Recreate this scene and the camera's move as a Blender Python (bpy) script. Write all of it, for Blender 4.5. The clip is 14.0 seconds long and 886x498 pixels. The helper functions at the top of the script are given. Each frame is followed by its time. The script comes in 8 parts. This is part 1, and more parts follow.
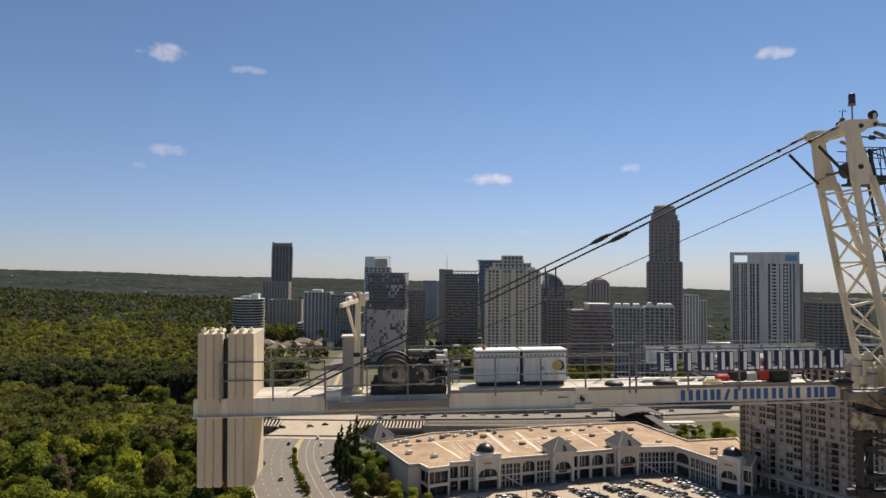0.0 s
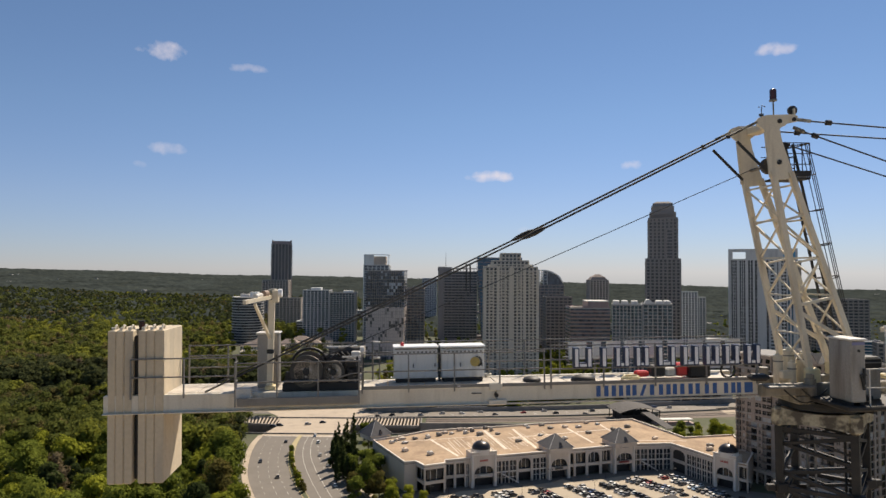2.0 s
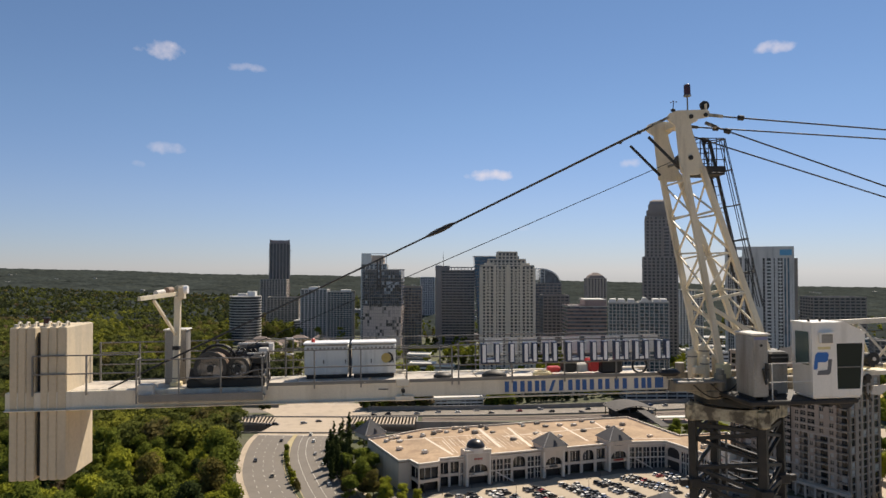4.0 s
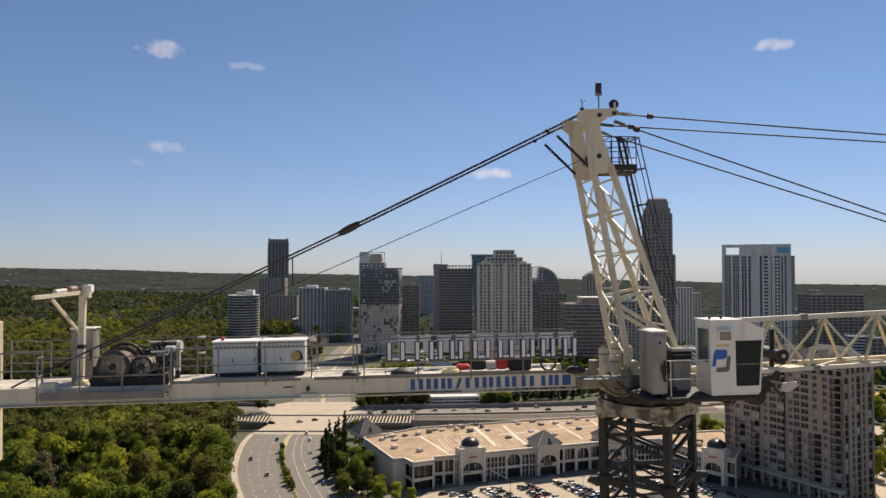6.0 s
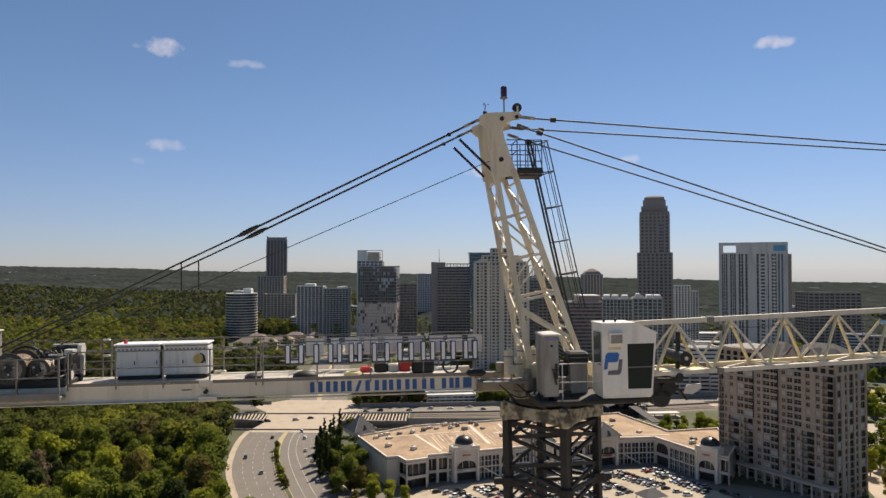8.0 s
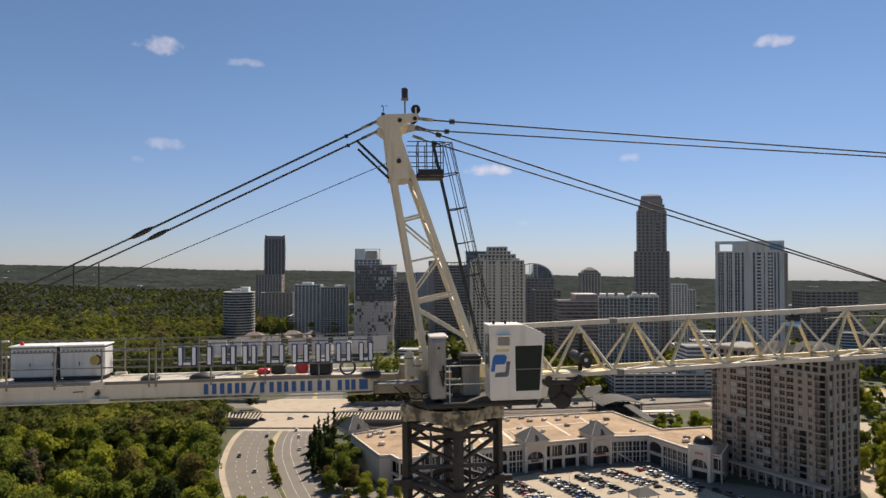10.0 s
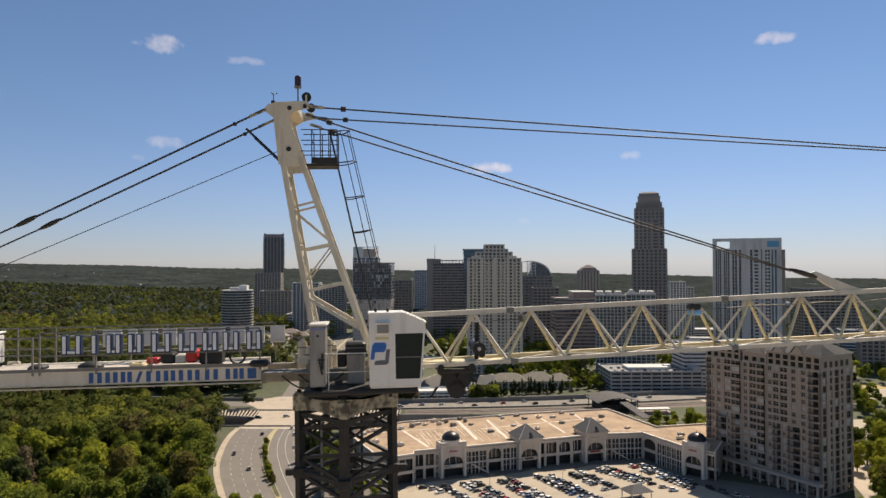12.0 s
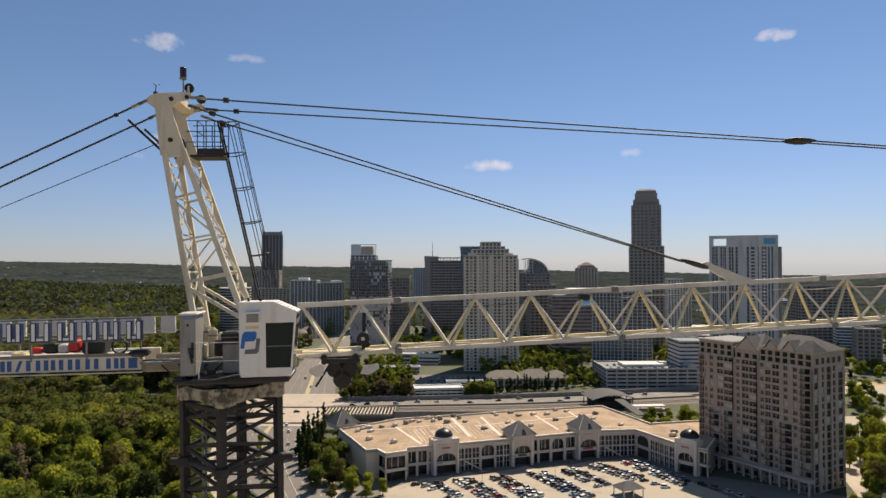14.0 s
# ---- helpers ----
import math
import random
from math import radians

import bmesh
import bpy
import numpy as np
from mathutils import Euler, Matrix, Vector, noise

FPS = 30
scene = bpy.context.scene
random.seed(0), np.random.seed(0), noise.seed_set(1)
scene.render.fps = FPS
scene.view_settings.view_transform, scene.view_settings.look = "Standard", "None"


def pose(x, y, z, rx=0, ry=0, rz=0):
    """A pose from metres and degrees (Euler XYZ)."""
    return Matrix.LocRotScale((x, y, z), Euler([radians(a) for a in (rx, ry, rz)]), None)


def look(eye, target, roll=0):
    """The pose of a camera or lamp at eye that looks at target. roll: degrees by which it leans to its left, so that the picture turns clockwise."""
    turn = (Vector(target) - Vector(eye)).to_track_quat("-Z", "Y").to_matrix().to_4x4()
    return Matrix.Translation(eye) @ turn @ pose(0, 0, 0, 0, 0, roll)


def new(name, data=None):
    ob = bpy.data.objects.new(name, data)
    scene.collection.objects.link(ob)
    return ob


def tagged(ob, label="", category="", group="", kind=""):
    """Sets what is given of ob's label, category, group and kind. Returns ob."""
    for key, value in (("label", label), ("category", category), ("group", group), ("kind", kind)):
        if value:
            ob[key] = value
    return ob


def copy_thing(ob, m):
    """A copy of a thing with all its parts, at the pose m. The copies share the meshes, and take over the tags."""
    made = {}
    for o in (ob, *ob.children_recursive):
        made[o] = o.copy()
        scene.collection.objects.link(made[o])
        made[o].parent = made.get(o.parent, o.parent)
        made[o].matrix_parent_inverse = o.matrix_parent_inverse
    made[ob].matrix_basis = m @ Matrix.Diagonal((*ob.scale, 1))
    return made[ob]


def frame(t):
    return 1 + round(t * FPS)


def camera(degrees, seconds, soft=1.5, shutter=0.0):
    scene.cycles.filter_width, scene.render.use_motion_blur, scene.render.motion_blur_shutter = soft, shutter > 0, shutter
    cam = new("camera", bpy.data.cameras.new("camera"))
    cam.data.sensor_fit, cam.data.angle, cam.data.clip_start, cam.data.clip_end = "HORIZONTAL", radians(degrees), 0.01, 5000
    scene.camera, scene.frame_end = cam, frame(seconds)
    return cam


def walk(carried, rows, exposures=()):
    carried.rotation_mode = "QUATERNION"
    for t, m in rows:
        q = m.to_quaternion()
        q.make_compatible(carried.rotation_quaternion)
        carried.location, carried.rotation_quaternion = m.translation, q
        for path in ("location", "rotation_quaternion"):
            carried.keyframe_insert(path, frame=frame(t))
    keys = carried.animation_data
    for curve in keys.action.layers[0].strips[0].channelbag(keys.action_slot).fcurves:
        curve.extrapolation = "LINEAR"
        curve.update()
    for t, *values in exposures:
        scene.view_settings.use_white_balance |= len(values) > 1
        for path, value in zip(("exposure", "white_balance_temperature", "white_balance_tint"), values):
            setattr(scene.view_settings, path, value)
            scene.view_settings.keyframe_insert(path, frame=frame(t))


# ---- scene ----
cam = camera(66.5, 14.0)
# ---- camera and walk ----
PATH = [
    (0, (0.194, 0.175, 104.922), (0.29, 100.12, 108.52), 0.55),
    (0.5, (0.81, 0.159, 104.896), (0.91, 100.11, 108.4), 0.52),
    (1, (1.442, 0.145, 104.896), (1.49, 100.04, 108.35), 0.48),
    (1.5, (2.104, 0.159, 104.914), (2.1, 100.11, 108.22), 0.42),
    (2, (2.77, 0.154, 104.908), (2.77, 100.1, 108.16), 0.38),
    (2.5, (3.45, 0.165, 104.887), (3.45, 100.12, 108.04), 0.32),
    (3, (4.124, 0.159, 104.876), (4.18, 100.11, 107.98), 0.25),
    (5.5, (7.676, 0.124, 104.792), (7.78, 100.07, 107.74), 0.15),
    (6, (8.381, 0.053, 104.843), (8.49, 100.0, 107.69), 0.08),
    (6.5, (9.133, 0.026, 104.889), (9.24, 99.98, 107.69), 0.05),
    (7, (9.904, 0.007, 104.933), (9.96, 99.96, 107.68), 0.05),
    (7.5, (10.675, -0.028, 104.959), (10.79, 99.92, 107.61), 0.05),
    (8, (11.461, -0.05, 105.008), (11.57, 99.95, 107.56), 0.05),
    (10.5, (15.541, -0.042, 105.116), (15.71, 99.91, 107.37), 0.05),
    (11, (16.408, -0.003, 105.022), (16.48, 99.95, 107.17), 0.02),
    (11.5, (17.289, 0.056, 104.927), (17.36, 100.06, 107.03), -0.02),
    (12, (18.179, 0.072, 104.805), (18.25, 100.07, 106.86), -0.05),
    (12.5, (19.095, 0.092, 104.682), (19.22, 100.04, 106.58), -0.05),
    (13, (20.039, 0.066, 104.56), (20.06, 100.02, 106.41), -0.05),
    (13.5, (21.001, 0.008, 104.533), (21.07, 100.01, 106.28), -0.08),
    (14, (21.947, -0.023, 104.565), (21.97, 99.93, 106.27), -0.10),
]
walk(cam, [(t, look(eye, target, roll)) for t, eye, target, roll in PATH])

# ---- world, sun and exposure ----
SUN_TO = Vector((0.495, 0.869, 1.19)).normalized()
sun_data = bpy.data.lights.new("sun", "SUN")
sun_data.energy, sun_data.angle, sun_data.color = 4.5, radians(0.6), (1.0, 0.87, 0.71)
sun = new("sun", sun_data)
sun.matrix_world = look((0, 0, 300), tuple(Vector((0, 0, 300)) - SUN_TO))

world = bpy.data.worlds.new("world")
scene.world = world
world.use_nodes = True
wn, wl = world.node_tree.nodes, world.node_tree.links
wn.clear()
w_out = wn.new("ShaderNodeOutputWorld")
w_bg = wn.new("ShaderNodeBackground")
w_sky = wn.new("ShaderNodeTexSky")
w_sky.sky_type, w_sky.sun_disc = "NISHITA", False
w_sky.sun_elevation = math.asin(SUN_TO.z)
w_sky.sun_rotation = math.atan2(SUN_TO.x, SUN_TO.y)
w_sky.air_density, w_sky.dust_density, w_sky.ozone_density, w_sky.altitude = 1.0, 0.0, 1.4, 300
w_bg.inputs["Strength"].default_value = 0.060
w_co = wn.new("ShaderNodeTexCoord")


def w_math(op, a, b=0.0):
    n = wn.new("ShaderNodeMath")
    n.operation = op
    for k, val in enumerate((a, b)):
        if isinstance(val, (int, float)):
            n.inputs[k].default_value = val
        else:
            wl.new(val, n.inputs[k])
    return n.outputs[0]


# small fair-weather clouds: azimuth, elevation, half width, half height in degrees
CLOUDS = ((-22.9, 16.8, 1.35, 0.60, 0.85), (-16.2, 16.1, 1.2, 0.32, 0.55), (-22.4, 9.4, 1.15, 0.45, 0.5), (-24.3, 8.1, 0.45, 0.24, 0.3),
          (4.2, 8.0, 1.8, 0.42, 0.9), (15.6, 8.7, 0.8, 0.32, 0.6), (26.3, 16.7, 1.35, 0.40, 0.85), (6.9, 3.5, 0.5, 0.2, 0.2))
w_noise = wn.new("ShaderNodeTexNoise")
w_noise.inputs["Scale"].default_value, w_noise.inputs["Detail"].default_value = 60.0, 7.0
wl.new(w_co.outputs["Generated"], w_noise.inputs["Vector"])
w_mask = None
for az, el, ha, he, dens in CLOUDS:
    to = Vector((math.sin(radians(az)) * math.cos(radians(el)), math.cos(radians(az)) * math.cos(radians(el)), math.sin(radians(el))))
    side = Vector((to.y, -to.x, 0)).normalized()
    over = side.cross(to)
    dots = []
    for axis, half in ((side, ha), (over, he)):
        d = wn.new("ShaderNodeVectorMath")
        d.operation = "DOT_PRODUCT"
        wl.new(w_co.outputs["Generated"], d.inputs[0])
        d.inputs[1].default_value = axis / math.sin(radians(half))
        dots.append(w_math("MULTIPLY", d.outputs["Value"], d.outputs["Value"]))
    ahead = wn.new("ShaderNodeVectorMath")
    ahead.operation = "DOT_PRODUCT"
    wl.new(w_co.outputs["Generated"], ahead.inputs[0])
    ahead.inputs[1].default_value = to
    r2 = w_math("ADD", dots[0], dots[1])
    fall = w_math("SUBTRACT", 1.25, r2)
    lump = w_math("MULTIPLY", w_math("SUBTRACT", w_noise.outputs["Fac"], 0.47), 5.0)
    body = w_math("MULTIPLY", w_math("ADD", fall, lump), 0.34 * dens)
    body = w_math("MULTIPLY", w_math("MAXIMUM", w_math("MINIMUM", body, dens), 0.0), w_math("GREATER_THAN", ahead.outputs["Value"], 0.5))
    body = w_math("MULTIPLY", body, w_math("LESS_THAN", r2, 2.6))
    w_mask = body if w_mask is None else w_math("MAXIMUM", w_mask, body)
w_mix = wn.new("ShaderNodeMix")
w_mix.data_type = "RGBA"
wl.new(w_mask, w_mix.inputs["Factor"])
w_tint = wn.new("ShaderNodeMix")
w_tint.data_type, w_tint.blend_type = "RGBA", "MULTIPLY"
w_tint.inputs["Factor"].default_value = 1.0
# haze veil: cool grey along the horizon, clear blue above it
w_sep = wn.new("ShaderNodeSeparateXYZ")
wl.new(w_co.outputs["Generated"], w_sep.inputs["Vector"])
w_veil = wn.new("ShaderNodeValToRGB")
w_el = w_veil.color_ramp.elements
w_el[0].position, w_el[0].color = 0.0, (0.555, 0.612, 0.935, 1)
# unseen overhead: tint raised and warmed, added to lift shaded sides
w_el[1].position, w_el[1].color = 1.0, (1.25, 1.12, 1.0, 1)
for where, tone in ((0.10, (0.688, 0.708, 0.94)), (0.22, (0.74, 0.79, 0.945)), (0.40, (0.75, 0.815, 0.935)), (0.62, (0.92, 0.90, 0.86))):
    e_ = w_el.new(where)
    e_.color = (*tone, 1)
wl.new(w_sep.outputs["Z"], w_veil.inputs["Fac"])
w_gain = wn.new("ShaderNodeVectorMath")
w_gain.operation = "MULTIPLY_ADD"
wl.new(w_veil.outputs["Color"], w_gain.inputs[0])
w_gain.inputs[1].default_value = (1.09, 1.10, 1.07)
w_gain.inputs[2].default_value = (0, 0, 0)
wl.new(w_gain.outputs["Vector"], w_tint.inputs["B"])
wl.new(w_sky.outputs["Color"], w_tint.inputs["A"])
wl.new(w_tint.outputs["Result"], w_mix.inputs["A"])
w_mix.inputs["B"].default_value = (10.2, 9.1, 9.3, 1)
wl.new(w_mix.outputs["Result"], w_bg.inputs["Color"])
wl.new(w_bg.outputs["Background"], w_out.inputs["Surface"])
scene.view_settings.exposure = 0.52


# ---- building helpers ----
class Geo:
    """Collects vertices and faces of one mesh."""

    def __init__(self):
        self.v, self.f = [], []

    def add(self, pts, faces):
        k = len(self.v)
        self.v.extend([tuple(p) for p in pts])
        self.f.extend([tuple(k + i for i in f) for f in faces])
        return self

    def box(self, a, b, bottom=True):
        (x0, y0, z0), (x1, y1, z1) = a, b
        fs = [(4, 5, 6, 7), (0, 1, 5, 4), (1, 2, 6, 5), (2, 3, 7, 6), (3, 0, 4, 7)]
        if bottom:
            fs.append((3, 2, 1, 0))
        return self.add([(x0, y0, z0), (x1, y0, z0), (x1, y1, z0), (x0, y1, z0), (x0, y0, z1), (x1, y0, z1), (x1, y1, z1), (x0, y1, z1)], fs)

    def cbox(self, a, b, c=0.02):
        """A box with chamfered edges."""
        lo, hi = Vector(a), Vector(b)
        c = min(c, (hi - lo)[0] * 0.45, (hi - lo)[1] * 0.45, (hi - lo)[2] * 0.45)
        rings = []
        for z, inset in ((lo.z, c), (lo.z + c, 0), (hi.z - c, 0), (hi.z, c)):
            x0, x1, y0, y1 = lo.x + inset, hi.x - inset, lo.y + inset, hi.y - inset
            rings.append([(x0 + c, y0, z), (x1 - c, y0, z), (x1, y0 + c, z), (x1, y1 - c, z), (x1 - c, y1, z), (x0 + c, y1, z), (x0, y1 - c, z), (x0, y0 + c, z)])
        return self.loft(rings)

    def loft(self, rings, close=True):
        n = len(rings[0])
        pts = [p for r in rings for p in r]
        fs = []
        for k in range(len(rings) - 1):
            for i in range(n):
                j = (i + 1) % n
                fs.append((k * n + i, k * n + j, (k + 1) * n + j, (k + 1) * n + i))
        if close:
            fs.append(tuple(reversed(range(n))))
            fs.append(tuple((len(rings) - 1) * n + i for i in range(n)))
        return self.add(pts, fs)

    def bar(self, p, q, w, h=None, up=(0, 0, 1)):
        """A straight bar of rectangular section from p to q."""
        p, q = Vector(p), Vector(q)
        h = w if h is None else h
        d = (q - p).normalized()
        s = d.cross(Vector(up))
        if s.length < 1e-4:
            s = d.cross(Vector((0, 1, 0)))
        s.normalize()
        t = s.cross(d)
        s, t = s * w / 2, t * h / 2
        return self.loft([[e - s - t, e + s - t, e + s + t, e - s + t] for e in (p, q)])

    def tube(self, p, q, r, n=8, r2=None):
        p, q = Vector(p), Vector(q)
        r2 = r if r2 is None else r2
        d = (q - p).normalized()
        s = d.cross(Vector((0, 0, 1)))
        if s.length < 1e-4:
            s = Vector((1, 0, 0))
        s.normalize()
        t = s.cross(d)
        ring = lambda e, rad: [e + (s * math.cos(a) + t * math.sin(a)) * rad for a in [2 * math.pi * i / n for i in range(n)]]
        return self.loft([ring(p, r), ring(q, r2)])

    def poly_tube(self, pts, r, n=6):
        """One continuous tube swept along a line of points."""
        pts = [Vector(p) for p in pts]
        rings, s = [], None
        for k, p in enumerate(pts):
            d = (pts[min(k + 1, len(pts) - 1)] - pts[max(k - 1, 0)]).normalized()
            if s is None:
                s = d.cross(Vector((0, 0, 1)) if abs(d.z) < 0.9 else Vector((0, 1, 0)))
            s = (s - d * s.dot(d)).normalized()
            t = d.cross(s)
            rings.append([p + (s * math.cos(a) + t * math.sin(a)) * r for a in [2 * math.pi * i / n for i in range(n)]])
        return self.loft(rings)

    def prism(self, poly, z0, z1, grow=0.0):
        return self.loft([[(x, y, z0) for x, y in poly], [(x, y, z1) for x, y in poly]])

    def plate(self, poly, v0, v1):
        """A plate of outline (u, w) between two depths v."""
        return self.loft([[(u, v0, w) for u, w in poly], [(u, v1, w) for u, w in poly]])

    def dome(self, c, r, h, n=20, m=6):
        rings = []
        for k in range(m + 1):
            a = math.pi / 2 * k / m
            rr = max(r * math.cos(a), r * 0.01)
            rings.append([(c[0] + rr * math.cos(2 * math.pi * i / n), c[1] + rr * math.sin(2 * math.pi * i / n), c[2] + h * math.sin(a)) for i in range(n)])
        return self.loft(rings)

    def moved(self, m):
        self.v = [tuple(m @ Vector(p)) for p in self.v]
        return self

    def mesh(self, name, material, smooth=False):
        me = bpy.data.meshes.new(name)
        me.from_pydata(self.v, [], self.f)
        bm = bmesh.new()
        bm.from_mesh(me)
        bmesh.ops.recalc_face_normals(bm, faces=bm.faces)
        bm.to_mesh(me)
        bm.free()
        if smooth:
            me.shade_smooth()
        me.materials.append(material)
        return me


def part(name, g, material, parent, label="", smooth=False, kind=""):
    ob = new(name, g.mesh(name, material, smooth))
    ob.parent = parent
    return tagged(ob, label=label, kind=kind)


def shared(name, me, parent, m):
    """One more object on a shared mesh."""
    ob = new(name, me)
    ob.parent = parent
    ob.matrix_local = m
    return ob


def thing(name, m, label, category, group="", kind=""):
    ob = new(name)
    ob.empty_display_size = 0.1
    ob.matrix_world = m
    return tagged(ob, label, category, group, kind)


def solo(name, g, material, label="", category="", group="", kind="", smooth=False):
    return tagged(new(name, g.mesh(name, material, smooth)), label, category, group, kind)


# ---- materials ----
def material(name, col, rough=0.7, metal=0.0, var=0.18, scale=1.0, fine=12.0, bump=0.15, stain=None, stain_amt=0.0, streak=False, spec=0.5, rnd=0.0, stain_at=(0.52, 0.68)):
    """Painted or mineral surface with broad stains, fine grain and relief, in metres."""
    m = bpy.data.materials.new(name)
    m.use_nodes = True
    n, l = m.node_tree.nodes, m.node_tree.links
    b = n["Principled BSDF"]
    b.inputs["Roughness"].default_value, b.inputs["Metallic"].default_value = rough, metal
    b.inputs["Specular IOR Level"].default_value = spec
    co = n.new("ShaderNodeTexCoord")
    mp = n.new("ShaderNodeMapping")
    if streak:
        mp.inputs["Scale"].default_value = (1, 1, 0.12)
    l.new(co.outputs["Object"], mp.inputs["Vector"])
    big = n.new("ShaderNodeTexNoise")
    big.inputs["Scale"].default_value, big.inputs["Detail"].default_value = scale, 5
    l.new(mp.outputs["Vector"], big.inputs["Vector"])
    small = n.new("ShaderNodeTexNoise")
    small.inputs["Scale"].default_value, small.inputs["Detail"].default_value = fine, 4
    l.new(co.outputs["Object"], small.inputs["Vector"])
    ramp = n.new("ShaderNodeValToRGB")
    ramp.color_ramp.elements[0].position, ramp.color_ramp.elements[1].position = 0.3, 0.7
    dark = tuple(c * (1 - var) for c in col)
    lite = tuple(min(1, c * (1 + var)) for c in col)
    ramp.color_ramp.elements[0].color, ramp.color_ramp.elements[1].color = (*dark, 1), (*lite, 1)
    mixf = n.new("ShaderNodeMath")
    mixf.operation = "ADD"
    half = n.new("ShaderNodeMath")
    half.operation = "MULTIPLY"
    half.inputs[1].default_value = 0.45
    l.new(small.outputs["Fac"], half.inputs[0])
    half2 = n.new("ShaderNodeMath")
    half2.operation = "MULTIPLY"
    half2.inputs[1].default_value = 0.55
    l.new(big.outputs["Fac"], half2.inputs[0])
    l.new(half.outputs[0], mixf.inputs[0])
    l.new(half2.outputs[0], mixf.inputs[1])
    l.new(mixf.outputs[0], ramp.inputs["Fac"])
    src = ramp.outputs["Color"]
    if stain:
        st = n.new("ShaderNodeTexNoise")
        st.inputs["Scale"].default_value, st.inputs["Detail"].default_value = scale * 2.3, 7
        l.new(mp.outputs["Vector"], st.inputs["Vector"])
        sr = n.new("ShaderNodeValToRGB")
        sr.color_ramp.elements[0].position, sr.color_ramp.elements[1].position = stain_at
        l.new(st.outputs["Fac"], sr.inputs["Fac"])
        am = n.new("ShaderNodeMath")
        am.operation = "MULTIPLY"
        am.inputs[1].default_value = stain_amt
        l.new(sr.outputs["Color"], am.inputs[0])
        mx = n.new("ShaderNodeMix")
        mx.data_type = "RGBA"
        l.new(am.outputs[0], mx.inputs["Factor"])
        l.new(src, mx.inputs["A"])
        mx.inputs["B"].default_value = (*stain, 1)
        src = mx.outputs["Result"]
    if rnd:
        oi = n.new("ShaderNodeObjectInfo")
        mr = n.new("ShaderNodeMapRange")
        mr.inputs["To Min"].default_value, mr.inputs["To Max"].default_value = 1 - rnd, 1 + rnd
        l.new(oi.outputs["Random"], mr.inputs["Value"])
        mm = n.new("ShaderNodeMix")
        mm.data_type, mm.blend_type = "RGBA", "MULTIPLY"
        mm.inputs["Factor"].default_value = 1.0
        l.new(src, mm.inputs["A"])
        l.new(mr.outputs["Result"], mm.inputs["B"])
        src = mm.outputs["Result"]
    l.new(src, b.inputs["Base Color"])
    if bump:
        bp = n.new("ShaderNodeBump")
        bp.inputs["Strength"].default_value = bump
        bp.inputs["Distance"].default_value = 0.3 / fine
        l.new(small.outputs["Fac"], bp.inputs["Height"])
        l.new(bp.outputs["Normal"], b.inputs["Normal"])
    return m


def glass_panel(name, col, rough=0.12, var=0.5, cell=(3.0, 3.0, 3.4), spec=0.6, ior=1.42):
    """Curtain-wall glass seen from outside: tinted, glossy, each pane a little different."""
    m = bpy.data.materials.new(name)
    m.use_nodes = True
    n, l = m.node_tree.nodes, m.node_tree.links
    b = n["Principled BSDF"]
    b.inputs["Roughness"].default_value = rough
    b.inputs["Specular IOR Level"].default_value = spec
    b.inputs["IOR"].default_value = ior
    co = n.new("ShaderNodeTexCoord")
    dv = n.new("ShaderNodeVectorMath")
    dv.operation = "DIVIDE"
    dv.inputs[1].default_value = cell
    fl = n.new("ShaderNodeVectorMath")
    fl.operation = "FLOOR"
    wnz = n.new("ShaderNodeTexWhiteNoise")
    l.new(co.outputs["Object"], dv.inputs[0])
    l.new(dv.outputs[0], fl.inputs[0])
    l.new(fl.outputs[0], wnz.inputs["Vector"])
    ramp = n.new("ShaderNodeValToRGB")
    ramp.color_ramp.elements[0].color = (*[c * (1 - var) for c in col], 1)
    ramp.color_ramp.elements[1].color = (*[min(1, c * (1 + var)) for c in col], 1)
    l.new(wnz.outputs["Value"], ramp.inputs["Fac"])
    l.new(ramp.outputs["Color"], b.inputs["Base Color"])
    return m


